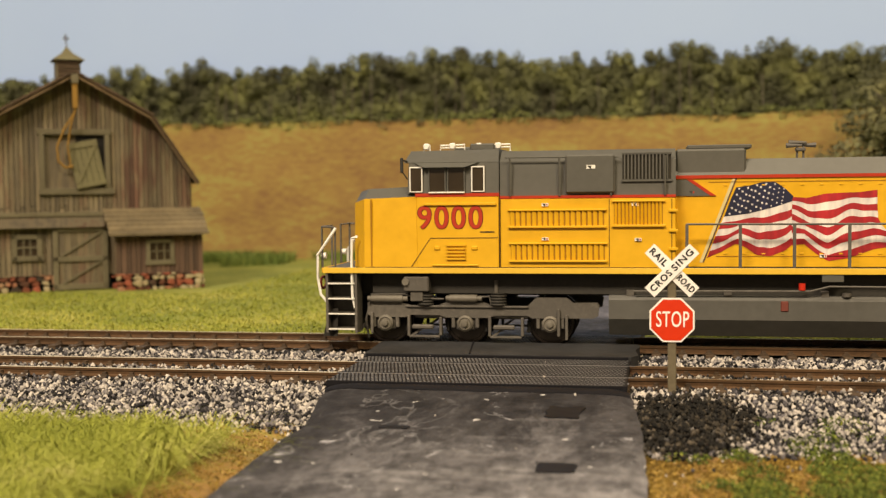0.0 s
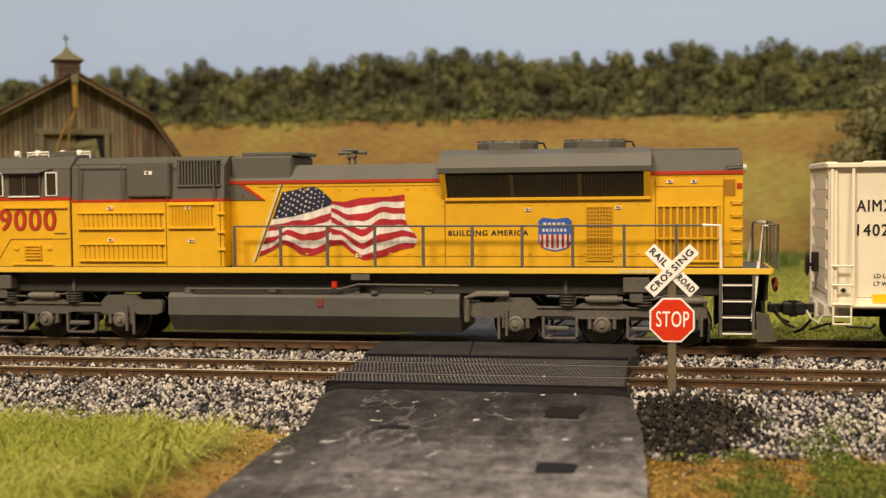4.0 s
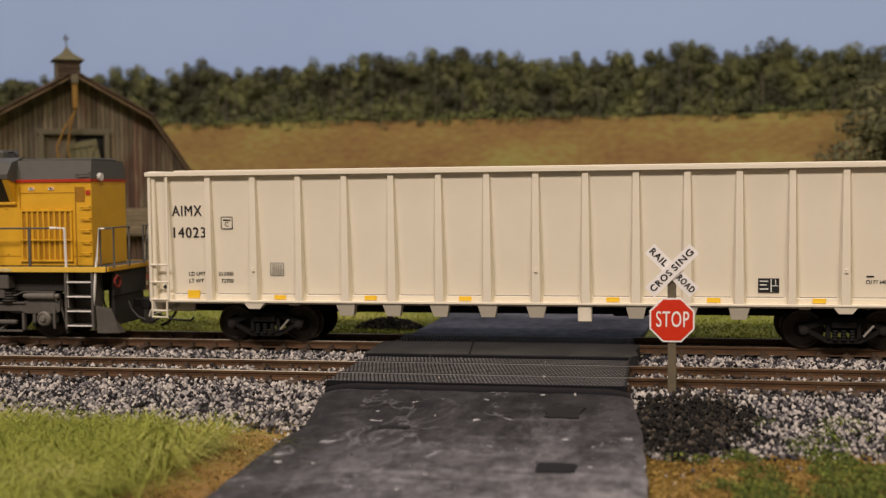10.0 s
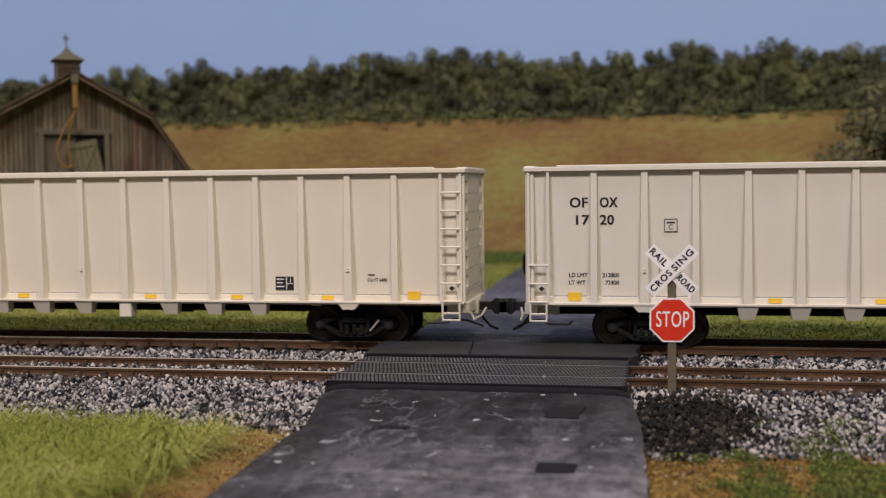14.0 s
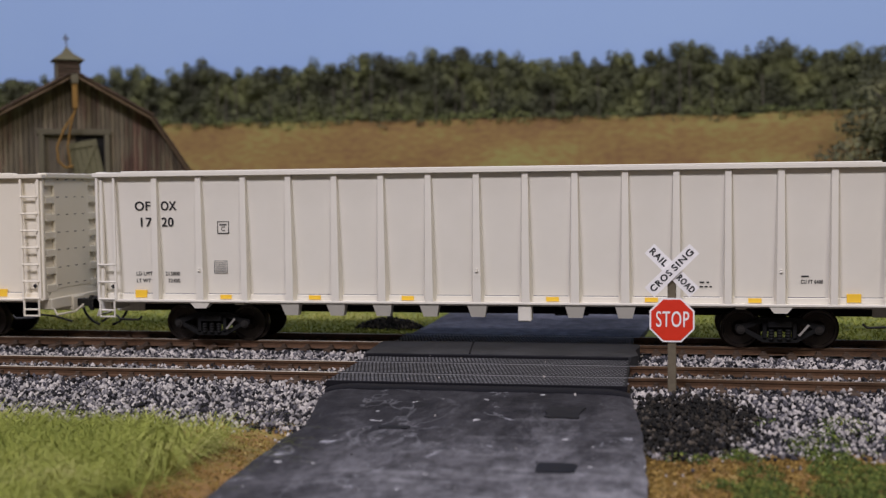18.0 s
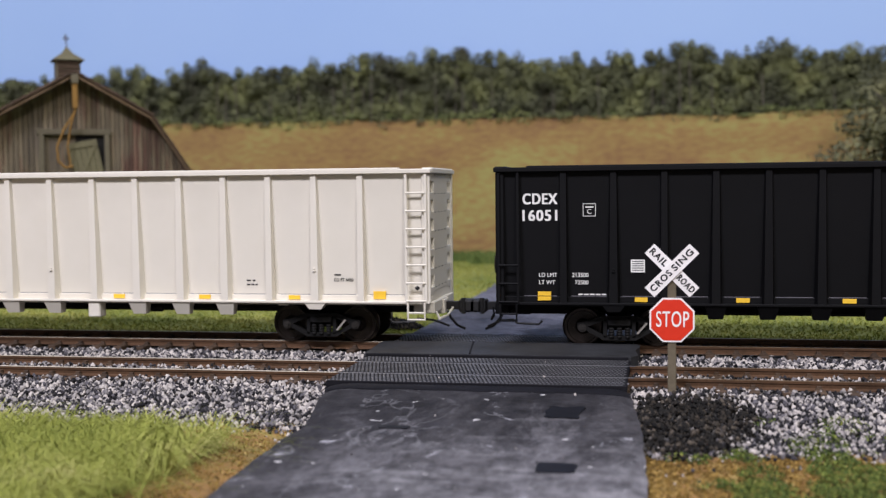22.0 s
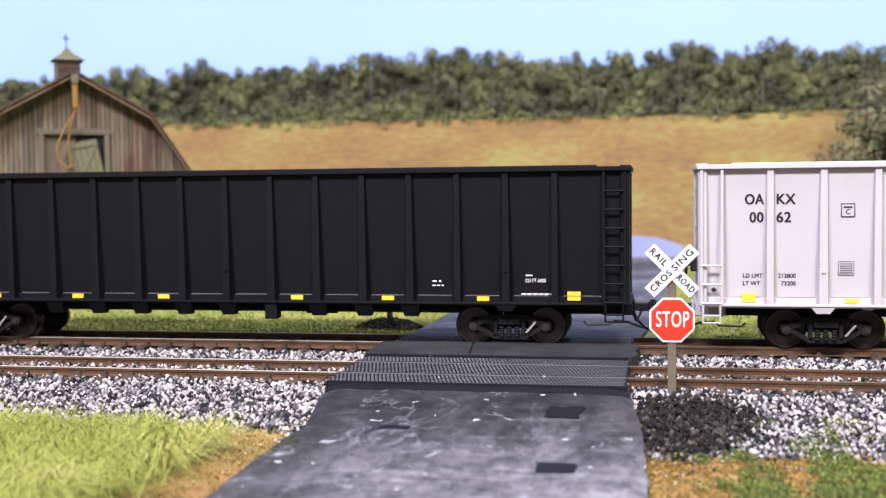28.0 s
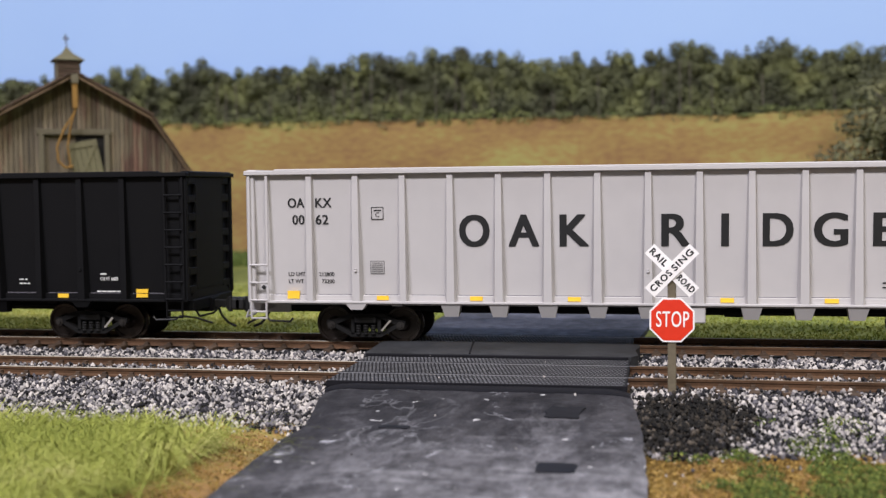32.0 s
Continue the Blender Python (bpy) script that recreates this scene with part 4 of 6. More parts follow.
    # small six-pane window
    win = part("window", Form().box(-31.4, -20.4, -0.4, 0.3, 17.4, 26.2), M_GLASSD, b, "small dark six-pane window")
    for x0, x1, z0, z1 in ((-33.4, -30.8, 15.6, 28), (-20.8, -18.2, 15.6, 28), (-33.4, -18.2, 25.8, 28), (-34, -17.6, 15.4, 17.8)):
        part("window_frame", Form().box(x0, x1, -1.9, -0.2, z0, z1, 0.15), M_TRIMW, win)
    for x0, x1, z0, z1 in ((-27.9, -27.2, 17.5, 26), (-24.5, -23.8, 17.5, 26), (-30.9, -20.7, 21.5, 22.2)):
        part("glazing_bar", Form().box(x0, x1, -1.2, -0.35, z0, z1), M_TRIMW, win)
    # the plank door with its brace
    door = part("barn_door", Form().box(-13, 15.5, -1.6, -0.6, 0.8, 31.5), M_HOLE, b, "weathered plank door with Z braces")
    x = -13.0
    while x < 15.4:
        part("door_plank", Form().box(x, min(15.5, x + 3.0), -2.1, -1.4, 0.8, 31.5, 0.12), M_BOARD, door)
        x += 3.17
    for x0, x1, z0, z1 in ((-13, -10.2, 0.8, 31.5), (12.8, 15.5, 0.8, 31.5), (-13, 15.5, 29, 31.5), (-13, 15.5, 1, 3.6), (-13, 15.5, 14.6, 17)):
        part("door_rail", Form().box(x0, x1, -3.0, -2.05, z0, z1, 0.12), M_TRIMW, door)
    part("door_brace", Form().prism([(-10, 3.6), (-8, 3.6), (13, 14.4), (11, 14.4)], "y", -2.9, -2.08), M_TRIMW, door)
    part("door_brace", Form().prism([(-10, 17.2), (-8, 17.2), (13, 28.8), (11, 28.8)], "y", -2.9, -2.08), M_TRIMW, door)
    # cupola with weather vane
    cup = part("cupola", Form().box(-6.4, 6.4, 20, 33, 100, 114, 0.2), M_TRIMW, b, "louvred cupola on the ridge")
    for i in range(5):
        part("louvre", Form().box(-5.6, 5.6, 19.3, 20.2, 104.5 + i * 1.9, 105.6 + i * 1.9), M_SHINGLE, cup)
    part("cupola_roof", Form().hull([(-8.6, 17.8, 114), (8.6, 17.8, 114), (8.6, 35.2, 114), (-8.6, 35.2, 114)], [(-3.2, 23, 117.6), (3.2, 23, 117.6), (3.2, 30, 117.6), (-3.2, 30, 117.6)]).hull([(-3.2, 23, 117.6), (3.2, 23, 117.6), (3.2, 30, 117.6), (-3.2, 30, 117.6)], [(-0.5, 26, 121), (0.5, 26, 121), (0.5, 27, 121), (-0.5, 27, 121)]), M_SHUTTER, cup, "ochre peaked cupola roof")
    part("weather_vane", Form().tube([(0, 26.5, 120), (-0.4, 26.5, 127.5)], 0.35, 6).box(-1.8, 1.4, 26.3, 26.7, 125.0, 125.8), M_SHINGLE, cup, "thin weather vane")
    for o in b.children_recursive:
        o.data.transform(Matrix.Diagonal((0.9, 1, 1, 1)))
    # lean-to at the corner
    shed = thing("lean_to_shed", "small weathered board lean-to with a stone base against the barn", "shed", (-239, 193.9, -3.6))
    shed.rotation_euler = (0, 0, radians(34))
    # the lean-to's unlit interior, again as a solid black block
    part("inside", Form().box(-18.5, 19.5, 1, 12.6, 0, 26), M_HOLE, shed, "black block standing for the unlit inside of the lean-to")
    x = -20.5
    while x < 21:
        w = r.uniform(1.8, 2.6)
        z0 = 8 + r.uniform(-0.5, 0.5)
        for s, e in ([(z0, 26.5)] if not -6.5 < x < 6 else [(z0, 14.3), (23.5, 26.5)]):
            part("board", Form().box(x, min(21, x + w - 0.3), -0.7 + r.uniform(-0.2, 0.2), 0.7, s, e), M_SHEDBOARD, shed)
        x += w
    for side in (-20.5, 20.5):
        for k in range(5):
            part("board", Form().box(side - 0.6, side + 0.6, 0.8 + k * 2.35, 0.8 + k * 2.35 + 2.2, 8, 29), M_BOARD, shed)
    z = 0.0
    while z < 8:
        h, u = r.uniform(2.0, 3.2), -21.0
        while u < 21:
            w = r.uniform(2.6, 5.5)
            part("stone", rubble(u, min(21.4, u + w - 0.25), -1.4 - r.uniform(0, 0.6), 1, z, min(8.2, z + h - 0.2), r), M_RUBBLE, shed)
            u += w
        z += h
    n = 6
    for i in range(n):
        p, q = i / n, (i + 1.1) / n
        f = Form().prism([(13.5 - 18.5 * p, 39.5 - 12.5 * p - 0.3), (13.5 - 18.5 * q, 39.5 - 12.5 * q + 0.1), (13.5 - 18.5 * q, 39.5 - 12.5 * q + 1.2), (13.5 - 18.5 * p, 39.5 - 12.5 * p + 0.6)], "x", -24.5 + r.uniform(-0.5, 0.5), 23.0 + r.uniform(-0.5, 0.5))
        part("roof_course", f, M_SHEDROOF, shed)
    win = part("window", Form().box(-5, 5.5, -0.5, 0.2, 14.5, 23.5), M_GLASSD, shed, "small window with cracked panes")
    for x0, x1, z0, z1 in ((-6.6, -4.6, 13.5, 24.6), (5, 7, 13.5, 24.6), (-6.6, 7, 23, 24.8), (-7, 7.4, 12.4, 14.6)):
        part("window_frame", Form().box(x0, x1, -1.6, -0.3, z0, z1, 0.12), M_TRIMW, win)
    for x0, x1, z0, z1 in ((-1.7, -1.2, 14.5, 23), (1.9, 2.4, 14.5, 23), (-5, 5.5, 18.7, 19.2)):
        part("glazing_bar", Form().box(x0, x1, -1.1, -0.45, z0, z1), M_TRIMW, win)


M_SHUTTER = surf("pale_olive_planks", "726d50", "625d45", 0.9, 0, 80, 700, 1.4, 0.4)
M_SHEDBOARD = surf("red_brown_shed_board", "4a372e", "5c473a", 0.9, 0, 60, 500, 1.5, 0.5, "object", 0.35, (1, 1, 0.12), c="4a3a30")
M_RUBBLE = spread("rubble_stones", [(0.0, "3a322a"), (0.3, "6e4030"), (0.5, "9a5442"), (0.7, "97896c"), (1.0, "a89b7e")], 0.9, False)
M_SHEDROOF = surf("tan_shed_roofing", "5c513e", "776950", 0.95, 0, 80, 700, 1.5, 0.5, "object", 0.15)
barn()


# ---- rolling stock ----
WHEELS = []


def wheelset(parent, x, r, half=7.4, hub=1.6):
    """One axle with its two wheels, turning about y; keyed in motions()."""
    f = Form()
    for s in (-1, 1):
        a, b, c = s * (half - 0.2), s * (half + 1.35), s * (half + 2.55)
        f.lathe("y", (0, 0), [(1.4, a - s * 0.3), (r + 0.55, a), (r + 0.6, a + s * 0.7), (r, b - s * 0.3), (r - 0.12, c), (r - 0.8, c), (r - 0.95, c - s * 0.45), (hub + 0.6, c - s * 0.6), (hub, c + s * 0.1), (0.5, c + s * 0.15)], 28)
        for k in range(4):
            t = math.pi / 2 * k
            f.cyl("y", (math.cos(t) * (hub + 1.3), math.sin(t) * (hub + 1.3)), 0.28, c - s * 0.6, c - s * 0.3, 6)
    f.cyl("y", (0, 0), 0.8, -half, half, 8)
    w = part("wheelset", f, M_WHEEL, parent, "dark steel wheels on their axle", True, (x, 0, r))
    WHEELS.append((w, x, r))
    return w


def coupler(thing_, x, s, z=10.0):
    f = Form().box(min(x, x + s * 6), max(x, x + s * 6), -1.1, 1.1, z - 1.2, z + 1.2, 0.2)
    f.box(min(x + s * 5, x + s * 9.4), max(x + s * 5, x + s * 9.4), -2.0, 2.4, z - 1.9, z + 1.9, 0.5)
    f.box(min(x + s * 7, x + s * 10), max(x + s * 7, x + s * 10), -2.8, -1.4, z - 1.7, z + 1.7, 0.4)
    f.cyl("z", (x + s * 6.4, -1.6), 0.7, z - 2.3, z + 2.3, 8)
    c = part("coupler", f, M_BLACK, thing_, "black knuckle coupler")
    return c


def hose(thing_, x, y, z, s, m=None):
    part("brake_hose", Form().tube([(x, y, z), (x + s * 1.2, y - 0.3, z - 2.5), (x + s * 3.2, y, z - 4.8), (x + s * 5.6, y, z - 5.8)], 0.42, 6), m or M_BLACK, thing_, "hanging brake hose", True)


def freight_truck(car, xc, dark):
    t = part("truck", Form().box(xc - 3.0, xc + 3.0, -12, 12, 4.6, 8.2, 0.4), dark, car, "black freight truck with two wheelsets")
    for s in (-1, 1):
        y0, y1 = sorted((s * 11.2, s * 13.2))
        top = Form().prism([(xc + u, z) for u, z in ((-11.6, 5.2), (-11.6, 6.7), (-9.4, 7.0), (-5.0, 8.6), (5.0, 8.6), (9.4, 7.0), (11.6, 6.7), (11.6, 5.2), (8.8, 5.6), (4.4, 7.2), (-4.4, 7.2), (-8.8, 5.6))], "y", y0, y1)
        sf = part("side_frame", top, dark, t, "arched top of the cast side frame")
        part("lower_chord", Form().prism([(xc + u, z) for u, z in ((-8.9, 5.7), (-9.4, 4.7), (-4.4, 1.9), (4.4, 1.9), (9.4, 4.7), (8.9, 5.7), (4.0, 3.1), (-4.0, 3.1))], "y", y0, y1), dark, sf)
        for k in (-1, 1):
            part("column", Form().box(xc + k * 3.9 - 0.55, xc + k * 3.9 + 0.55, y0, y1, 2.6, 7.6, 0.1), dark, sf)
            f = Form().cyl("y", (xc + k * 10.2, 5.3), 1.15, s * 13.0, s * 13.6, 14).cyl("y", (xc + k * 10.2, 5.3), 0.6, s * 13.6, s * 14.0, 10)
            part("bearing", f, M_BEARING, t, "round axle bearing", True)
        for k in (-2.2, 0, 2.2):
            part("spring", Form().lathe("z", (xc + k, s * 13.1), [(0.85 if i % 2 else 0.65, 2.5 + 0.37 * i) for i in range(9)], 10), dark, t, "coil spring")
        part("bolster_end", Form().box(xc - 3.2, xc + 3.2, min(s * 12.6, s * 14.1), max(s * 12.6, s * 14.1), 5.9, 7.9, 0.3), dark, t)
        part("brake_lever", Form().hull([(xc + 4.6, s * 13.9, 4.0), (xc + 5.1, s * 13.9, 3.75), (xc + 5.1, s * 14.2, 3.75), (xc + 4.6, s * 14.2, 4.0)], [(xc + 7.2, s * 13.9, 7.0), (xc + 7.7, s * 13.9, 6.75), (xc + 7.7, s * 14.2, 6.75), (xc + 7.2, s * 14.2, 7.0)]), M_LEVER, t, "grey brake lever")
    for k in (-10.2, 10.2):
        wheelset(t, xc + k, 5.3)


SLOPE = -1.6 / 36.2
M_BEARING = surf("greasy_brown_bearing", "2a2622", "1e1b18", 0.5, 0.2)
M_LEVER = surf("dusty_grey_lever", "9a958c", "7a756c", 0.7)
M_TRUCK = surf("black_truck_casting", "131211", "0d0c0b", 0.75, 0, 90, 900, 1, 0.3, spec=0.25)


def gondola(x0, label, paint, ink, marks, number, split, data, chunks=(), plate_box=True, dash_z=0.0):
    """A tall ribbed gondola; x0: its front end at the start, in mm."""
    L = 228.6
    car = thing("gondola_car", label, "freight car", (x0, 0, 0), "gondola cars of the train")
    top, rim0, sill0, sill1 = 50.3, 48.6, 12.4, 14.5
    for s in (-1, 1):
        wall = Form().hull([(1.0, s * 16.0, sill0), (L - 1.0, s * 16.0, sill0), (L - 1.0, s * 15.2, sill0), (1.0, s * 15.2, sill0)], [(1.0, s * 17.6, rim0), (L - 1.0, s * 17.6, rim0), (L - 1.0, s * 16.8, rim0), (1.0, s * 16.8, rim0)])
        part("side_wall", wall, paint, car, "smooth sloping side sheet")
        part("top_chord", Form().box(-0.4, L + 0.4, min(s * 16.6, s * 19.2), max(s * 16.6, s * 19.2), rim0, top - 0.4, 0.2).box(8.6, L - 8.6, min(s * 16.6, s * 19.15), max(s * 16.6, s * 19.15), rim0 + 0.3, top, 0.25), paint, car, "square top rim")
        part("side_sill", Form().box(0.4, L - 0.4, min(s * 15.0, s * 16.7), max(s * 15.0, s * 16.7), sill0 - 0.1, sill1 - 0.2, 0.15).box(0.4, L - 0.4, min(s * 15.0, s * 18.7), max(s * 15.0, s * 18.7), sill0 - 0.3, sill0 + 0.35, 0.1), paint, car, "side sill")
    # grey strips paint the shadow line where the sheet meets the sill
    for k in range(16):
        xa, xb = 7.6 if k == 0 else 18.65 + 13.56 * (k - 1) + 2.0, L - 7.6 if k == 15 else 18.65 + 13.56 * k - 2.0
        part("sheet_shadow_line", Form().box(xa, xb, -16.16, -15.9, 14.35, 14.5), M_SHADOWLINE, car, "thin grey strip painting the shadow line at the sheet's foot")
    for x in (43.6, 184.8):
        part("sill_tab", Form().box(x - 1.5, x + 1.5, -16.6, -15.2, 11.2, 12.2, 0.15), paint, car, "small tab under the side sill")
    for i in range(15):
        x = 18.65 + 13.56 * i
        flare = i not in (0, 2, 12, 14)
        wt, wb, skirt = 0.8, (1.12 if flare else 0.9), (0.75 if flare else 0.25)
        for s in (-1, 1):
            f = Form().hull([(x - wb - skirt, s * 15.9, sill0), (x + wb + skirt, s * 15.9, sill0), (x + wb, s * 18.55, sill0), (x - wb, s * 18.55, sill0)],
                            [(x - wt - 0.3, s * 17.4, rim0), (x + wt + 0.3, s * 17.4, rim0), (x + wt, s * 18.5, rim0), (x - wt, s * 18.5, rim0)])
            part("rib", f, paint, car)
            if 2 < i < 12 and i != 8:
                f = Form().hull([(x - 1.9, s * 14.0, 8.4), (x + 1.9, s * 14.0, 8.4), (x + 1.9, s * 16.6, 8.4), (x - 1.9, s * 16.6, 8.4)], [(x - 2.9, s * 15.0, sill0), (x + 2.9, s * 15.0, sill0), (x + 2.9, s * 18.5, sill0), (x - 2.9, s * 18.5, sill0)])
                part("rib_foot", f, paint, car)
            elif i in (1, 13):
                part("jacking_pad", Form().hull([(x - 1.7, s * 15.4, 10.3), (x + 1.7, s * 15.4, 10.3), (x + 1.7, s * 18.2, 10.3), (x - 1.7, s * 18.2, 10.3)], [(x - 3.4, s * 15, sill0), (x + 3.4, s * 15, sill0), (x + 3.4, s * 18.5, sill0), (x - 3.4, s * 18.5, sill0)]), paint, car)
        if i in (1, 7, 13):
            part("rope_eye", Form().box(x - 0.4, x + 0.4, -19.0, -18.4, 21.0, 21.6, 0.15).box(x - 0.3, x + 0.3, -18.9, -18.4, 21.7, 22.1, 0.1), paint, car)
    part("floor", Form().box(2, L - 2, -15.4, 15.4, 11.4, 12.3), paint, car, "floor of the tub")
    part("centre_sill", Form().box(4, L - 4, -3, 3, 8.0, 11.4, 0.2), M_TRUCK, car, "black centre sill")
    bx = 18.65 + 13.56 * 8
    part("valve_box", Form().box(bx - 2.2, bx + 1.6, -18.0, -14.0, 7.4, 12.2, 0.3), paint, car, "brake valve box")
    part("reservoir", Form().lathe("x", (-7, 9.4), [(0.5, bx + 6.6), (1.4, bx + 7.2), (1.4, bx + 16.4), (0.5, bx + 17)], 14), M_TRUCK, car, "black air reservoir", True)
    part("brake_pipe", Form().tube([(40, -9, 9.6), (bx, -9.5, 9.2), (bx + 30, -9, 9.6), (190, -8, 9.8)], 0.35, 6), M_TRUCK, car, "thin brake pipe")
    # ends: corner posts and five pressed bars
    for s, xe in ((-1, 0.0), (1, L)):
        inn = xe - s * 2.2
        part("end_wall", Form().box(min(inn, inn + s * 0.8), max(inn, inn + s * 0.8), -16.2, 16.2, 12, rim0), paint, car, "end sheet")
        part("end_chord", Form().box(min(xe - s * 2.6, xe + s * 0.5), max(xe - s * 2.6, xe + s * 0.5), -16.6, 16.6, rim0, top - 0.05, 0.3), paint, car)
        out = sorted((inn + s * 0.8, xe - s * 0.35))
        part("end_plate", Form().box(*out, -10.6, 10.6, 15.0, rim0, 0.2), paint, car, "smooth middle plate of the end")
        part("end_foot", Form().hull([(out[0], -15.6, 12.4), (out[1], -15.6, 12.4), (out[1], 15.6, 12.4), (out[0], 15.6, 12.4)], [(inn + s * 0.7, -10.6, 17.0), (xe - s * 0.6, -10.6, 17.0), (xe - s * 0.6, 10.6, 17.0), (inn + s * 0.7, 10.6, 17.0)]), paint, car, "sloping foot of the end plate")
        for k in range(7):
            z = 14.6 + k * 5.35
            for y in (-13.2, 13.2):
                part("end_strap", Form().box(*out, y - 2.7, y + 2.7, z - 0.3, z + 1.9, 0.15), paint, car)
            for y in (-8.6, -3.4, 1.6, 6.8):
                e = xe - s * 0.35
                part("end_slot", Form().box(min(e, e + s * 0.05), max(e, e + s * 0.05), y - 0.75, y + 0.75, z + 1.5, z + 1.72), M_HOLE, car, "short dark slot")
        for y in (-16.9, 16.9):
            part("corner_post", Form().box(min(xe, xe - s * 2.4), max(xe, xe - s * 2.4), min(y, y * 1.08), max(y, y * 1.08), 12.2, rim0, 0.25), paint, car)
        part("end_sill", Form().box(min(xe - s * 3, xe + s * 0.6), max(xe - s * 3, xe + s * 0.6), -15.5, 15.5, 9.2, 12.4, 0.2), paint, car)
        part("draft_box", Form().box(min(xe - s * 8, xe + s * 1.2), max(xe - s * 8, xe + s * 1.2), -3.4, 3.4, 7.8, 12.0, 0.2), paint, car)
        coupler(car, xe, s)
        hose(car, xe + s * 0.6, 3.4, 8.4, s)
        part("end_pipe", Form().tube([(xe - s * 12.5, -15.2, 7.4), (xe - s * 11.5, -15.2, 6.4), (xe - s * 5.5, -15.0, 6.6), (xe - s * 4.4, -14.6, 7.6), (xe - s * 0.5, -12, 6.9), (xe + s * 3.5, -9, 5.0)], 0.34, 6), M_BLACK, car, "thin black pipe under the ladder", True)
        part("cut_lever", Form().tube([(xe + s * 0.9, -15, 9.6), (xe + s * 1.8, -14.6, 7.6), (xe + s * 2.4, -5, 7.6), (xe + s * 3.2, -1, 9.4)], 0.32, 6), paint, car, "uncoupling lever")
        tall = s > 0
        for side in (-1, 1):
            tall_here = tall if side < 0 else not tall
            xa, xb = (0.9, 6.2) if s < 0 else (L - 6.8, L - 1.2)
            y = side * 18.9
            f = Form()
            zt = rim0 - 0.4 if tall_here else 28.0
            for x in (xa, xb):
                f.box(x - 0.4, x + 0.4, min(y, y * 0.97), max(y, y * 0.97), 12.2, rim0 - 0.2, 0.1)
            lad = part("ladder", f, paint, car, "ladder of thin rungs")
            z = 12.9
            while z < zt:
                part("rung", Form().tube([(xa, y, z), (xb, y, z)], 0.3, 6), paint, lad)
                z += 5.05
            part("stirrup", Form().tube([(xa + 0.4, y, 12.4), (xa + 0.4, y, 7.7), (xb - 0.4, y, 7.7), (xb - 0.4, y, 12.4)], 0.38, 6).tube([(xa + 0.4, y, 9.6), (xb - 0.4, y, 9.6)], 0.3, 6), paint, lad)
    part("brake_wheel", Form().lathe("x", (3, 22), [(2.6, -3.0), (3.3, -2.6), (2.6, -2.2)], 18).cyl("x", (3, 22), 0.5, -2.6, 0.5, 8).box(-1.4, 0.6, 1.6, 4.4, 20, 25.5, 0.3), M_BLACK, car, "black hand brake wheel", True)
    for xc in (33.6, L - 33.4):
        freight_truck(car, xc, M_TRUCK)
    # lettering and reflectors on the near side
    ins = lambda z: -(16.0 + 1.6 * (z - sill0) / (rim0 - sill0)) - 0.1
    oak = split and marks[0] == "OA"
    z1, z2, h = (38.5, 32.15, 3.0) if number == "14023" else (41.05, 36.5, 2.9) if number == "16051" else (40.5, 35.7, 2.65) if oak else (40.0, 35.25, 2.6)
    for words, z, spans in ((marks, z1, ((12.1, 17.0), (20.2, 25.0))), (number, z2, ((13.4, 17.0), (20.3, 24.05)))):
        if split:
            for (xa, xb), w in zip(spans, words):
                letters("lettering", w, h, (xa + xb) / 2, ins(z) - 0.02, z, ink, car, "road number lettering", lean=SLOPE, heavy=0.09, spacing=1.06, fit=xb - xa - 0.15)
        else:
            xa, xb, bold = (7.1, 16.5 if words == marks else 17.2, 0.06) if number == "14023" else (7.35, 17.0, 0.14)
            letters("lettering", words, h, (xa + xb) / 2, ins(z) - 0.02, z, ink, car, "road number lettering", lean=SLOPE, spacing=1.14, heavy=bold, fit=xb - xa - 0.3)
    for k, (a, b) in enumerate(data):
        z = 20.2 - k * 2.05
        tint = "small black lettering" if ink == M_INK else "small white lettering"
        letters("lettering", a, 1.1, 11.7, ins(z) - 0.02, z, ink, car, tint, 0.95, align="LEFT", lean=SLOPE, heavy=0.025)
        letters("lettering", b, 1.1, 25.4, ins(z) - 0.02, z, ink, car, tint, 0.95, align="RIGHT", lean=SLOPE, heavy=0.025)
    letters("lettering", "CU FT 6400", 1.0, 203.0, ins(18.6) - 0.02, 18.6, ink, car, "small capacity lettering", lean=SLOPE, spacing=1.1, heavy=0.02, fit=5.6)
    zb, xb = (35.1, 23.9) if number == "14023" else (38.1, 25.7) if number == "16051" else (37.6, 38.4) if oak else (33.8, 39.2)
    f = Form()
    for a0, a1, b0, b1 in ((-1.7, 1.7, 1.6, 1.75), (-1.7, 1.7, -1.75, -1.6), (-1.75, -1.6, -1.75, 1.75), (1.6, 1.75, -1.75, 1.75)):
        f.box(xb + a0, xb + a1, ins(zb) - 0.1, ins(zb) + 0.3, zb + b0, zb + b1)
    part("plate_box", f, ink, car, "small printed square")
    letters("lettering", "C", 1.3, xb, ins(zb) - 0.02, zb - 0.5, ink, car, "", 1.0, 0.0, lean=SLOPE)
    part("bar", Form().box(xb - 1.1, xb + 1.1, ins(zb) - 0.06, ins(zb) + 0.3, zb + 0.6, zb + 0.95), ink, car)
    xd, zd = (38.7, 21.7) if number == "14023" else (38.7, 22.8) if number == "16051" else (38.1, 22.3)
    if number == "16051":
        part("data_panel", Form().box(xd - 1.9, xd + 1.9, ins(zd) - 0.12, ins(zd) + 0.3, zd - 1.8, zd + 1.7), M_CHALK, car, "white printed data panel")
        for k in range(5):
            part("small_print", Form().box(xd - 1.5, xd + 1.5, ins(zd) - 0.18, ins(zd) + 0.1, zd - 1.3 + k * 0.6, zd - 1.08 + k * 0.6), M_PRINT, car)
    else:
        f = Form()
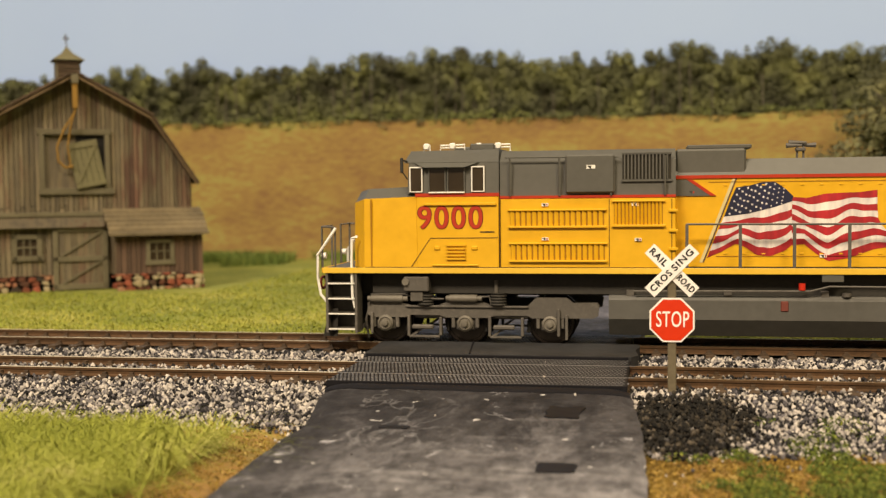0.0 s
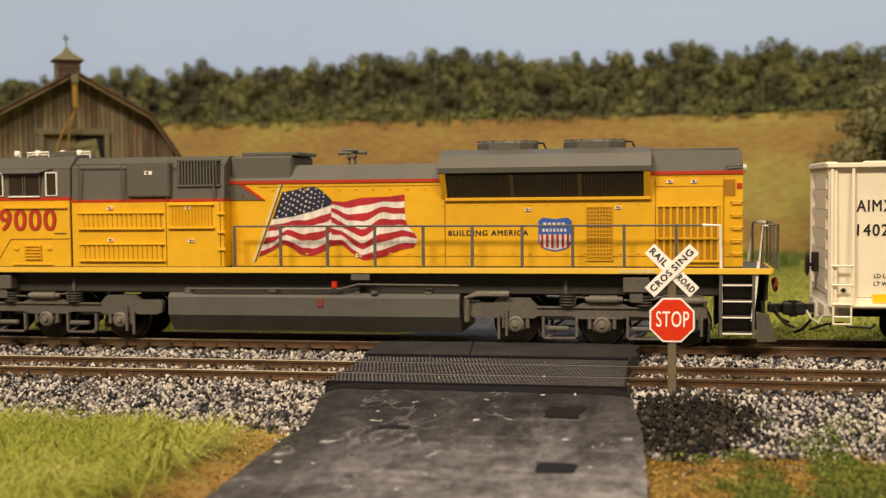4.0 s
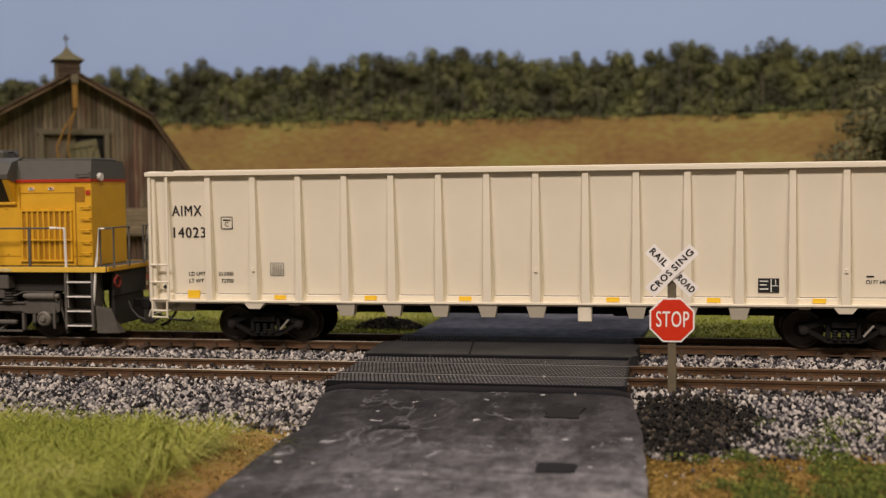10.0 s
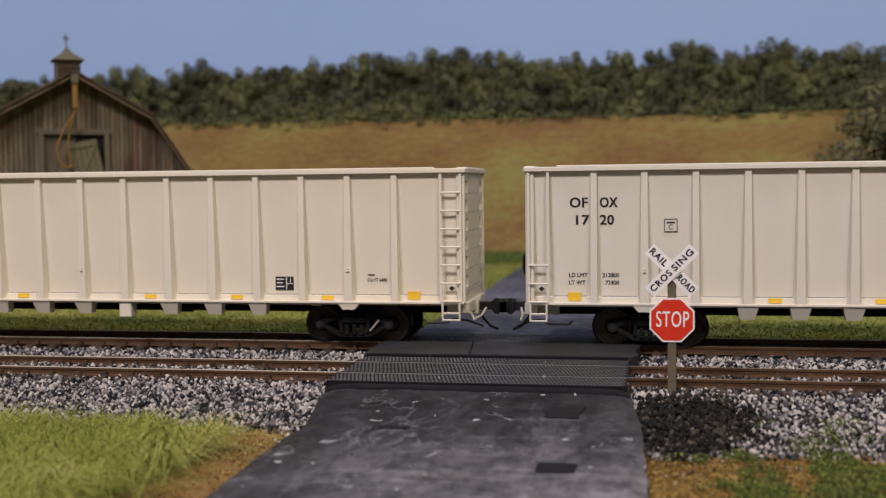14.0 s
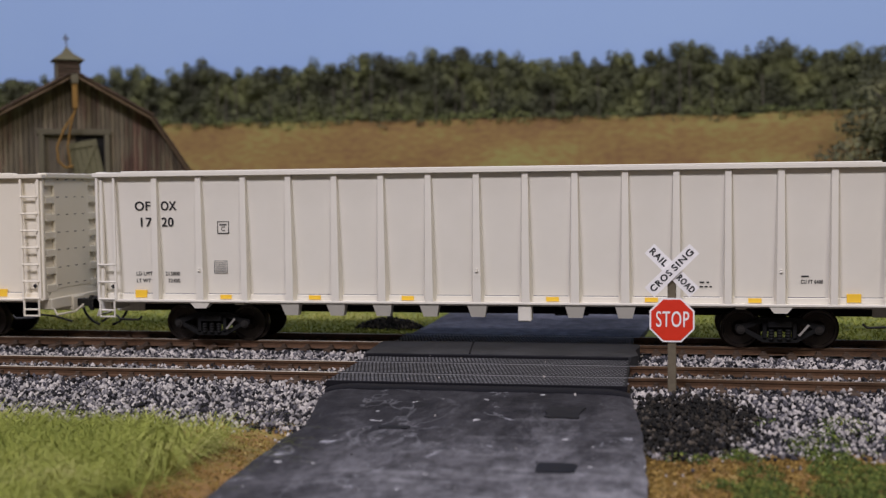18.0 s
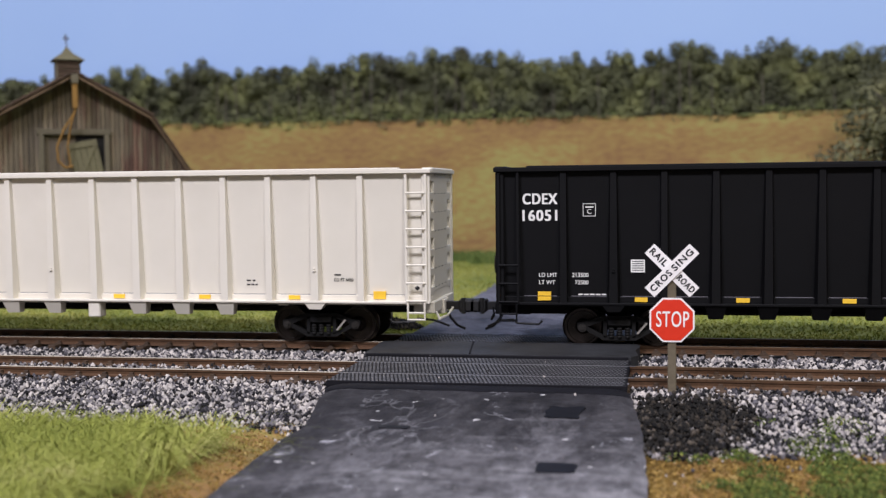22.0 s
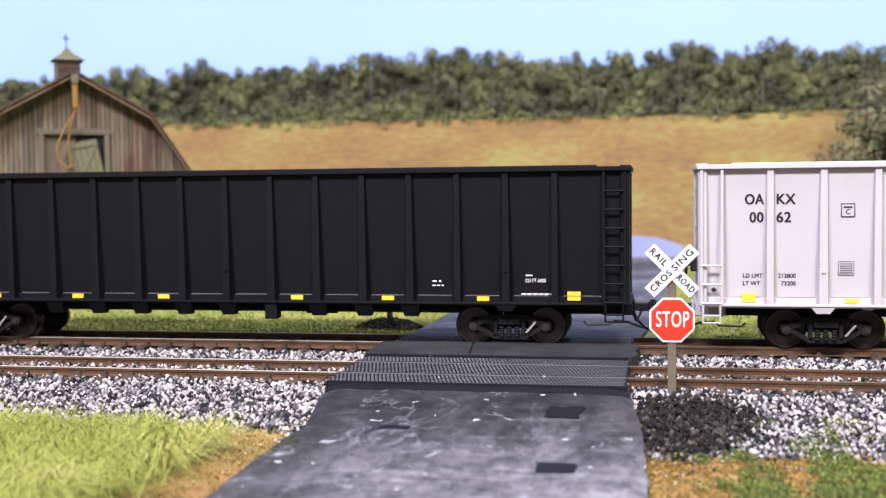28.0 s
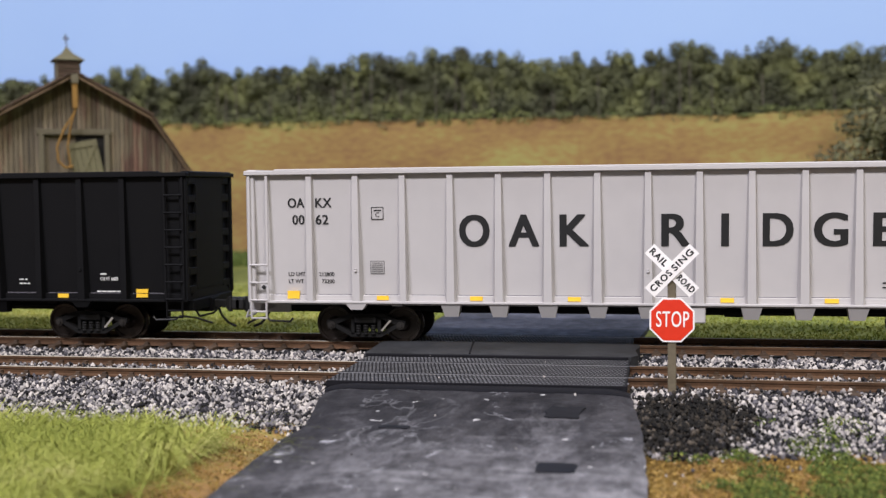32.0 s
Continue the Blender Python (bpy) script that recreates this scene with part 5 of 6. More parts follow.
        for a0, a1, b0, b1 in ((-2.0, 2.0, 1.7, 1.8), (-2.0, 2.0, -1.8, -1.7), (-2.0, -1.9, -1.8, 1.8), (1.9, 2.0, -1.8, 1.8)):
            f.box(xd + a0, xd + a1, ins(zd) - 0.1, ins(zd) + 0.3, zd + b0, zd + b1)
        for k in range(5):
            f.box(xd - 1.6, xd + 1.6, ins(zd) - 0.1, ins(zd) + 0.3, zd - 1.22 + k * 0.58, zd - 1.10 + k * 0.58)
        part("data_panel", f, M_PRINT, car, "printed data panel of plain bars")
    for k, (x, w, h) in enumerate(((13.3, 3.6, 2.2), (39.6, 3.4, 1.2), (66.4, 3.5, 1.2), (93.6, 3.5, 1.2), (134.4, 3.5, 1.2), (161.2, 3.5, 1.2), (188.4, 3.4, 1.2), (213.6, 3.6, 2.2))):
        z = 13.0 if k not in (0, 7) else 13.25
        f = Form().box(x - w / 2, x + w / 2, -16.95, -16.4, z, z + h)
        if ink == M_CHALK and k in (0, 7):
            f = Form().box(x - w / 2, x + w / 2, -16.95, -16.4, z, z + 1.1).box(x - w / 2, x + w / 2, -16.95, -16.4, z + 1.3, z + 2.4)
        part("reflector", f, M_MARK, car, "yellow reflector")
    prints = [(200.3, 1.9, 20.1)]
    prints += [(174.0, 1.2, 18.4), (175.8, 0.7, 18.4), (174.0, 0.9, 17.2), (175.3, 0.8, 17.2), (176.6, 0.6, 17.2)] if number != "14023" else []
    if number == "16051":
        prints += [(199.0 + 1.6 * k, 1.3, 14.9) for k in range(6)] + [(22.5 + 1.6 * k, 1.3, 14.9) for k in range(6)]
    for x, w, z in prints:
        part("small_print", Form().box(x, x + w, ins(z) - 0.06, ins(z) + 0.3, z - 0.17, z + 0.17), ink, car)
    if number == "14023":
        pl = part("data_plate", Form().box(172.8, 178.2, ins(17.6) - 0.1, ins(17.6) + 0.4, 15.7, 19.5), M_INK, car, "black printed plate with white bars")
        for x0, x1, z0, z1 in ((173.2, 175.4, 18.6, 18.9), (173.2, 175.0, 17.6, 17.9), (173.2, 175.4, 16.5, 16.8), (176.0, 176.25, 15.9, 19.3), (176.25, 178.0, 17.4, 17.6), (177.2, 177.4, 17.8, 19.2)):
            part("small_print", Form().box(x0, x1, ins(17.6) - 0.16, ins(17.6) + 0.2, z0, z1), M_CHALK, pl)
    if ink == M_INK:
        for x in (4.2, L - 4.2):
            part("diamond_mark", Form().prism([(x - 0.8, 16.4), (x, 15.7), (x + 0.8, 16.4), (x, 17.1)], "y", ins(16.4) - 0.05, ins(16.4) + 0.2), ink, car, "small black diamond mark")
    for words, x, w in chunks:
        letters("lettering", words, 8.6, x, ins(32.0) - 0.04, 32.0, ink, car, "large black lettering on the side", lean=SLOPE, heavy=0.36, fit=w)
    return car


# grey for the painted shadow line above the side sill
M_SHADOWLINE = surf("grey_shadow_line", "77747a", "68656a", 0.7)
M_PRINT = surf("grey_fine_print", "5c5c5a", "50504e", 0.6)
M_CREAM = surf("cream_white_car_paint", "e6decb", "dfd6c1", 0.5, 0, 14, 200, 0.7, 0.03)
M_WHITE = surf("soft_white_car_paint", "dfd9cb", "d7d1c1", 0.5, 0, 14, 200, 0.7, 0.03)
M_CARBLACK = surf("satin_black_car_paint", "0d0d0f", "09090a", 0.6, 0, 14, 200, 0.8, 0.05, spec=0.16)
M_LIGHTGREY = surf("light_grey_car_paint", "bab6b3", "b0acaa", 0.5, 0, 14, 200, 0.7, 0.03)
CARS = [
    gondola(172.6, "cream white ribbed gondola car behind the locomotive", M_CREAM, M_INK, "AIMX", "14023", False, (("LD LMT", "213300"), ("LT WT", "72700"))),
    gondola(418.0, "soft white ribbed gondola car with split road number", M_WHITE, M_INK, ("OF", "OX"), ("17", "20"), True, (("LD LMT", "213800"), ("LT WT", "72400"))),
    gondola(665.0, "satin black ribbed gondola car with white lettering", M_CARBLACK, M_CHALK, "CDEX", "16051", False, (("LD LMT", "213500"), ("LT WT", "72500"))),
    gondola(911.8, "light grey ribbed gondola car with large black lettering", M_LIGHTGREY, M_INK, ("OA", "KX"), ("00", "62"), True, (("LD LMT", "212800"), ("LT WT", "73200")),
            (("O", 66.0, 7.9), ("A", 79.8, 7.8), ("K", 93.2, 7.3), ("R", 120.4, 7.0), ("I", 133.8, 1.3), ("D", 147.3, 7.2), ("G", 161.0, 8.0), ("E", 174.5, 6.2))),
]


# ---- the locomotive ----
def loco_truck(loco, outer, d):
    """Three-axle truck; outer: its outer axle, d: the way to the loco's middle."""
    axles = (0.0, 23.0, 47.0)
    X = lambda u: outer + d * u
    t = part("truck", Form().box(min(X(-3), X(50)), max(X(-3), X(50)), -5, 5, 6.5, 9.0, 0.3), M_UNDER, loco, "grey three-axle truck")
    for s in (-1, 1):
        Y = lambda a, b: sorted((s * a, s * b))
        y0, y1 = Y(12.4, 14.3)
        beam = [(-5.2, 8.6), (-5.2, 12.0), (5.0, 12.0), (7.5, 11.3), (15.2, 11.3), (17.4, 12.2), (28.4, 12.2), (31.0, 11.2), (40.6, 11.2), (43.0, 13.6), (51.6, 13.6), (53.4, 12.2), (60.0, 12.3), (60.6, 11.4), (60.2, 8.6), (58.6, 8.0), (42.0, 7.9), (40.6, 8.6), (31.6, 8.6), (29.6, 7.9), (17.6, 7.9), (15.6, 8.6), (7.6, 8.6), (5.6, 7.9), (-4.0, 7.9)]
        f = Form().prism([(X(u), z) for u, z in beam], "y", y0, y1)
        sf = part("side_frame", f, M_UNDER, t, "grey cast side frame")
        part("frame_lip", Form().box(min(X(6), X(41)), max(X(6), X(41)), *Y(14.2, 14.9), 10.8, 11.35, 0.1), M_UNDER, sf)
        for u in axles:
            x = X(u)
            part("pedestal", Form().box(x - 3.9, x - 2.9, *Y(12.4, 14.2), 5.0, 8.2, 0.15).box(x + 2.9, x + 3.9, *Y(12.4, 14.2), 5.0, 8.2, 0.15).box(x - 2.9, x + 2.9, *Y(12.2, 13.4), 4.2, 8.0, 0.5), M_UNDER, sf)
            part("bearing_cap", Form().lathe("y", (x, 6.3), [(2.3, s * 13.2), (2.3, s * 14.5), (1.7, s * 15.0), (1.5, s * 14.7), (0.9, s * 14.8), (0.8, s * 15.5), (0.2, s * 15.6)], 18), M_CAP, t, "round grey bearing cap", True)
        for u in (11.4, 34.6):
            x = X(u)
            rig = Form().box(x - 5.0, x - 4.2, *Y(13.0, 14.6), 2.6, 8.4, 0.12).box(x + 4.2, x + 5.0, *Y(13.0, 14.6), 2.8, 8.0, 0.12).box(x - 4.4, x + 4.4, *Y(13.4, 14.8), 2.2, 2.8, 0.12).box(x - 3.6, x + 2.6, *Y(13.6, 15.4), 4.6, 5.9, 0.35)
            rig.hull([(x - 4.2, s * 13.2, 2.8), (x - 3.0, s * 13.2, 2.8), (x - 3.0, s * 14.2, 2.8), (x - 4.2, s * 14.2, 2.8)], [(x - 1.4, s * 13.2, 4.7), (x - 0.4, s * 13.2, 4.7), (x - 0.4, s * 14.2, 4.7), (x - 1.4, s * 14.2, 4.7)])
            part("brake_rigging", rig, M_UNDER, t, "brake hangers between the wheels")
            part("brake_shoe", Form().box(x - 6.6, x - 5.6, *Y(8.6, 11), 3.4, 7.0, 0.3).box(x + 5.6, x + 6.6, *Y(8.6, 11), 3.4, 7.0, 0.3), M_DARKU, t)
        for u, w in ((0.6, 4.6), (22.6, 3.9)):
            f = Form().cyl("x", (s * 14.6, 13.2 if u < 5 else 13.4), 1.1, X(u) - w, X(u) + w, 14)
            part("brake_cylinder", f.cyl("x", (s * 14.6, 13.2 if u < 5 else 13.4), 0.8, X(u) - w - 1, X(u) + w + 1.4, 10), M_CAP, t, "round brake cylinder", True)
        part("brake_pipe", Form().tube([(X(-4.6), s * 14.9, 11.6), (X(-4.0), s * 14.9, 14.4), (X(6.0), s * 14.9, 14.5), (X(9.0), s * 14.7, 13.4), (X(17), s * 14.7, 13.2)], 0.28, 6).tube([(X(26), s * 14.9, 13.8), (X(30), s * 14.8, 14.0), (X(30.6), s * 14.7, 11.6)], 0.28, 6), M_UNDER, t, "thin brake pipe", True)
        for u in (11.6, 32.4):
            part("spring", Form().lathe("z", (X(u), s * 13.6), [(2.5 if i % 2 else 2.1, 11.3 + 0.4 * i) for i in range(10)], 16), M_DARKU, t, "stacked dark rubber spring", True)
            part("spring_post", Form().cyl("z", (X(u) - 0.6, s * 13.2), 0.6, 14.8, 18.4, 8), M_UNDER, t)
        for u, z0, z1 in ((49.4, 3.0, 10.6), (51.6, 2.0, 9.0), (-3.8, 3.4, 9.4)):
            part("damper", Form().box(X(u) - 0.38, X(u) + 0.38, *Y(14.6, 15.3), z0, z1, 0.1), M_UNDER, t)
        part("sand_pipe", Form().tube([(X(-5.0), s * 13.4, 10.4), (X(-6.0), s * 13.2, 7), (X(-5.8), s * 11, 1.6)], 0.35, 6), M_UNDER, t)
    for u in axles:
        wheelset(t, X(u), 6.3, 7.4, 1.8)


def locomotive():
    lo = thing("locomotive", "yellow and grey six-axle diesel locomotive with a large waving flag", "locomotive", (0, 0, 0))
    P = lambda name, form, m, label="", smooth=False, parent=None: part(name, form, m, parent or lo, label, smooth)
    WY = 17.4
    # frame and walkway
    P("frame", Form().box(-86, 152, -10, 10, 14, 20.4, 0.3), M_DARKU, "underframe darkened for the shade below the walkway")
    for s in (-1, 1):
        a, b = sorted((s * 16.9, s * WY))
        P("sill_stripe", Form().box(-93.4, 158.5, a, b, 20.6, 22.2, 0.08), M_SILL, "pale yellow sill stripe")
        # the beam's dark colour carries the shade under the sill
        P("side_beam", Form().box(-80, 146, min(s * 12.0, s * 13.0), max(s * 12.0, s * 13.0), 14.6, 20.6, 0.1), M_DARKU, "side beam darkened for the shade under the sill")
        P("air_pipe", Form().tube([(-6, s * 16.9, 15.9), (40, s * 16.9, 16.1), (45, s * 16.9, 17.4), (74, s * 16.9, 17.2)], 0.28, 6), M_UNDER, "air pipe under the walkway", True)
    P("walkway", Form().box(-93.4, 158.5, -16.9, 16.9, 20.6, 22.0, 0.1), M_GREY, "grey walkway deck")
    # nose and cab
    nose = Form().hull([(-85.2, -12.5, 22.2), (-81.2, -17.2, 22.2), (-64, -17.2, 22.2), (-64, 17.2, 22.2), (-81.2, 17.2, 22.2), (-85.2, 12.5, 22.2)],
                       [(-85.2, -11.5, 40.5), (-81.2, -16.6, 41.6), (-64, -16.6, 42.2), (-64, 16.6, 42.2), (-81.2, 16.6, 41.6), (-85.2, 11.5, 40.5)])
    P("nose", nose, M_YELLOW, "broad yellow nose")
    P("nose_top", Form().hull([(-85.0, -11.4, 40.5), (-81.2, -16.4, 41.6), (-66, -16.4, 42.2), (-66, 16.4, 42.2), (-81.2, 16.4, 41.6), (-85.0, 11.4, 40.5)], [(-83.8, -9.5, 43.6), (-80.5, -13.5, 44.4), (-66, -13.5, 45.0), (-66, 13.5, 45.0), (-80.5, 13.5, 44.4), (-83.8, 9.5, 43.6)]), M_GREY, "grey nose top")
    P("nose_door", Form().box(-85.9, -85.2, -4, 4, 22.2, 39, 0.2), M_YELLOW, "nose door")
    P("cab_side", Form().box(-66, -42.8, -17.25, 17.25, 22.2, 42.0, 0.15), M_YELLOW, "yellow cab side")
    P("cab_panel_edge", Form().box(-79.3, -78.9, -17.3, -17.1, 22.6, 41.5), M_SHADEY)
    seam = Form()
    for xa, za, xb, zb in ((-62.1, 30.5, -43, 30.6), (-67.6, 22.5, -62.1, 30.5)):
        dx, dz = xb - xa, zb - za
        q = math.hypot(dx, dz)
        nx, nz = -dz / q * 0.09, dx / q * 0.09
        seam.prism([(xa - nx, za - nz), (xb - nx, zb - nz), (xb + nx, zb + nz), (xa + nx, za + nz)], "y", -17.36, -17.2)
    P("access_seam", seam, M_SEAM, "dark panel seam")
    lou = Form()
    for i in range(5):
        lou.box(-57.5, -52.1, -17.8, -17.2, 24.5 + i * 0.95, 25.0 + i * 0.95)
    P("louvre", lou, M_YELLOW, "small yellow louvres")
    P("panel_grip", Form().box(-61.0, -59.4, -17.6, -17.2, 27.2, 28.3, 0.15).box(-50.4, -48.8, -17.6, -17.2, 27.2, 28.3, 0.15).box(-61.6, -48.6, -17.6, -17.2, 22.7, 23.2, 0.1), M_YELLOW, "small raised grips on the access panel")
    P("sill_seam", Form().box(-81, 5, -17.34, -17.1, 22.2, 22.42), M_SEAM, "dark seam above the sill")
    P("drip_ledge", Form().box(-64, -43.5, -17.9, -17.2, 39.6, 40.3, 0.1), M_YELLOW)
    P("red_stripe", Form().box(-66.3, -42.7, -17.3, 17.3, 42.05, 43.0), M_RED, "red stripe under the windows")
    cab = Form().hull([(-68.6, -16.9, 43.0), (-42.8, -16.9, 43.0), (-42.8, 16.9, 43.0), (-68.6, 16.9, 43.0)], [(-68.2, -16.4, 51.6), (-42.8, -16.4, 51.6), (-42.8, 16.4, 51.6), (-68.2, 16.4, 51.6)])
    cab.hull([(-69.6, -16.5, 51.6), (-42.8, -16.5, 51.6), (-42.8, 16.5, 51.6), (-69.6, 16.5, 51.6)], [(-68.6, -11, 55.0), (-43.5, -11, 55.3), (-43.5, 11, 55.3), (-68.6, 11, 55.0)])
    P("cab_roof", cab, M_GREY, "grey cab with rounded roof")
    for x0, x1, z1 in ((-67.6, -64.5, 50.1), (-62.2, -57.9, 49.9), (-56.9, -52.5, 49.9), (-50.1, -47.0, 50.1)):
        w = P("side_window", Form().box(x0, x1, -17.05, -16.3, 43.6, z1), M_GLASSD, "dark cab side window")
        f = Form()
        for a0, a1, b0, b1 in ((x0 - 0.3, x0, 43.4, z1 + 0.3), (x1, x1 + 0.3, 43.4, z1 + 0.3), (x0, x1, z1, z1 + 0.35), (x0, x1, 43.35, 43.6)):
            f.box(a0, a1, -17.35, -16.4, b0, b1)
        P("window_frame", f, M_SILVER if x0 < -66 or x0 > -51 else M_GREY, "", parent=w)
    P("sun_shade", Form().hull([(-66.5, -16.8, 51.5), (-48.4, -16.8, 51.5), (-48.4, -16.3, 51.5), (-66.5, -16.3, 51.5)], [(-63.6, -18.6, 50.2), (-52.0, -18.6, 50.2), (-52.0, -18.3, 50.4), (-63.6, -18.3, 50.4)]), M_GREY)
    P("arm_rest", Form().box(-62.4, -52.2, -17.9, -17.2, 43.0, 43.4, 0.1), M_SILVER, "white sill under the cab windows")
    for y in (-9, 0, 9):
        P("windshield", Form().hull([(-68.75, y - 4, 45.2), (-68.75, y + 4, 45.2), (-68.3, y + 4, 45.2), (-68.3, y - 4, 45.2)], [(-68.55, y - 4, 50.6), (-68.55, y + 4, 50.6), (-68.1, y + 4, 50.6), (-68.1, y - 4, 50.6)]), M_GLASSD, "dark windscreen pane")
    P("mirror", Form().box(-70.4, -69.5, -18.1, -17.4, 48.8, 53.0, 0.2).tube([(-68.6, -16.4, 52), (-70, -17.8, 52.4)], 0.25, 5).tube([(-68.6, -16.4, 47), (-70, -17.8, 49.4)], 0.2, 5), M_DARKU, "black cab mirror")
    P("air_conditioner", Form().box(-57, -46.5, -6, 6, 55.0, 56.2, 0.4).box(-52, -45, -9, -3, 55.0, 57.0, 0.4), M_GREY, "grey roof unit")
    for x0, x1, y in ((-65.6, -63.8, -8), (-60.4, -53.4, -9.5), (-50.2, -48.8, -8), (-47.4, -40.6, -8)):
        P("antenna", Form().tube([(x0, y, 54.8), (x0, y, 56.5), (x1, y, 56.7), (x1, y, 54.8)], 0.26, 6).tube([(x0, y, 55.8), (x1, y, 55.9)], 0.2, 5).box((x0 + x1) / 2 - 0.8, (x0 + x1) / 2 + 0.8, y - 0.8, y + 0.8, 55.4, 57.2, 0.3), M_SILVER, "white roof antenna", True)
    # electrical locker, flush with the cab
    P("locker_side", Form().box(-42.5, 5.2, -16.9, 16.9, 22.2, 41.3, 0.2), M_YELLOW, "yellow locker behind the cab")
    P("red_stripe", Form().box(-42.5, 5.2, -16.95, 16.95, 41.35, 42.1), M_RED, "red stripe")
    P("locker_top", Form().hull([(-42.6, -16.2, 42.1), (5.2, -16.2, 42.1), (5.2, 16.2, 42.1), (-42.6, 16.2, 42.1)], [(-42.6, -15.6, 51.6), (5.2, -15.6, 51.6), (5.2, 15.6, 51.6), (-42.6, 15.6, 51.6)]).hull([(-42.6, -15.6, 51.6), (5.2, -15.6, 51.6), (5.2, 15.6, 51.6), (-42.6, 15.6, 51.6)], [(-42.6, -11, 54.6), (5.2, -11, 54.6), (5.2, 11, 54.6), (-42.6, 11, 54.6)]), M_GREY, "grey locker top")
    P("inverter_box", Form().box(-24.4, -11.0, -17.8, -14, 42.6, 53.2, 0.5), M_GREY, "grey bulged inverter cover")
    plate = P("label_plate", Form().box(-18.6, -16.2, -17.9, -17.7, 49.3, 50.3), M_SILVER, "small white notice")
    P("notice_mark", Form().prism([(-18.4, 50.1), (-17.7, 49.4), (-17.4, 49.4), (-17.2, 50.1)], "y", -17.96, -17.8), M_DARKU, parent=plate)
    P("air_grille", Form().box(-9, 4, -16.0, -15.4, 46, 53.3), M_SCREEN, "dark air intake")
    frame_ = P("grille_frame", Form().box(-9.2, 4.2, -16.6, -15.6, 45.7, 46.3).box(-9.2, 4.2, -16.6, -15.6, 53.0, 53.5), M_GREY)
    bar = Form().box(-0.2, 0.2, -16.6, -15.6, 46.2, 53.2).mesh("grille_bar", M_GREY)
    for i in range(13):
        part("grille_bar", bar, M_GREY, frame_, at=(-8.4 + i * 0.95, 0, 0))
    # the panel behind the slats is darker ochre, as painted shade
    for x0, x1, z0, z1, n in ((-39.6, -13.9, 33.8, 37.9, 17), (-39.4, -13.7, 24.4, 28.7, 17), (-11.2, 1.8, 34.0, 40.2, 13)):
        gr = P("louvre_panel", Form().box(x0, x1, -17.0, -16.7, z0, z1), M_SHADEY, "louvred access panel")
        st = (x1 - x0) / n
        for i in range(n):
            P("slat", Form().hull([(x0 + st * i + 0.1, -17.0, z0), (x0 + st * (i + 0.72), -17.0, z0), (x0 + st * (i + 0.72), -17.05, z1), (x0 + st * i + 0.1, -17.05, z1)], [(x0 + st * i + 0.1, -17.55, z0), (x0 + st * (i + 0.5), -17.25, z0), (x0 + st * (i + 0.5), -17.25, z1), (x0 + st * i + 0.1, -17.55, z1)]), M_YELLOW, parent=gr)
        f = Form()
        for a0, a1, b0, b1 in ((x0 - 0.6, x1 + 0.6, z1, z1 + 0.45), (x0 - 0.6, x1 + 0.6, z0 - 0.6, z0)):
            f.box(a0, a1, -17.7, -16.8, b0, b1, 0.1)
        P("ledge", f, M_YELLOW, parent=gr)
    for a, b, y, z in ((-12.65, -12.45, -17.0, 41), (4.05, 4.25, -17.0, 41), (-42.6, -42.4, -17.4, 41.5)):
        P("door_edge", Form().box(a, b, y, -16.8, 22.6, z), M_SEAM)
    hinge = Form()
    for z in (27, 32, 37.4):
        hinge.box(3.4, 5.8, -17.5, -16.8, z, z + 0.8, 0.1)
    P("hinge", hinge, M_YELLOW)
    roofrail = P("locker_rail", Form().tube([(-41, -17.2, 52.6), (-10, -17.2, 52.4)], 0.22, 5), M_GREY, "thin grey rail along the locker top", True)
    for x in (-39.6, -26.0, -12.0, 2.4):
        P("rail_post", Form().tube([(x, -17.2, 42.0), (x, -17.2, 52.6)], 0.3, 5), M_GREY, parent=roofrail)
    # long hood
    P("hood_side", Form().box(5.2, 151.5, -11.4, 11.4, 22.1, 46.9, 0.2), M_YELLOW, "yellow long hood")
    P("hood_shoulder", Form().prism([(5.2, 41.6), (14.5, 41.6), (8.2, 46.0), (5.2, 46.0)], "y", -11.75, -11.3), M_GREY, "grey slanting corner of the paint scheme")
    P("red_stripe", Form().prism([(14.5, 41.6), (16.0, 41.6), (9.6, 46.1), (8.2, 46.1)], "y", -11.78, -11.3), M_RED, "slanting red stripe")
    P("red_stripe", Form().box(5.2, 69.5, -11.75, 11.75, 46.3, 47.2), M_RED, "red stripe along the hood")
    P("red_stripe", Form().box(126.5, 151.6, -11.75, 11.75, 47.5, 48.4), M_RED, "red stripe along the hood")
    P("hood_rear_upper", Form().box(126, 151.5, -11.4, 11.4, 46.9, 48.2), M_YELLOW)
    P("hood_top", Form().hull([(5.2, -11.4, 47.2), (70, -11.4, 47.2), (70, 11.4, 47.2), (5.2, 11.4, 47.2)], [(5.2, -8, 51.6), (70, -8, 51.6), (70, 8, 51.6), (5.2, 8, 51.6)]), M_GREY, "grey hood top")
    P("exhaust_hatch", Form().box(5.2, 24, -10.8, 10.8, 47.3, 54.4, 0.6).box(8.4, 25.5, -9.5, 9.5, 54.4, 55.5, 0.2), M_GREY, "raised exhaust hatch")
    P("hood_rear_top", Form().hull([(126, -11.4, 48.4), (151.5, -11.4, 48.4), (151.5, 11.4, 48.4), (126, 11.4, 48.4)], [(126, -10.4, 54.2), (151.3, -10.4, 54.0), (151.3, 10.4, 54.0), (126, 10.4, 54.2)]).box(127, 150.5, -8, 8, 54.0, 54.8, 0.2), M_GREY, "grey rear hood top")
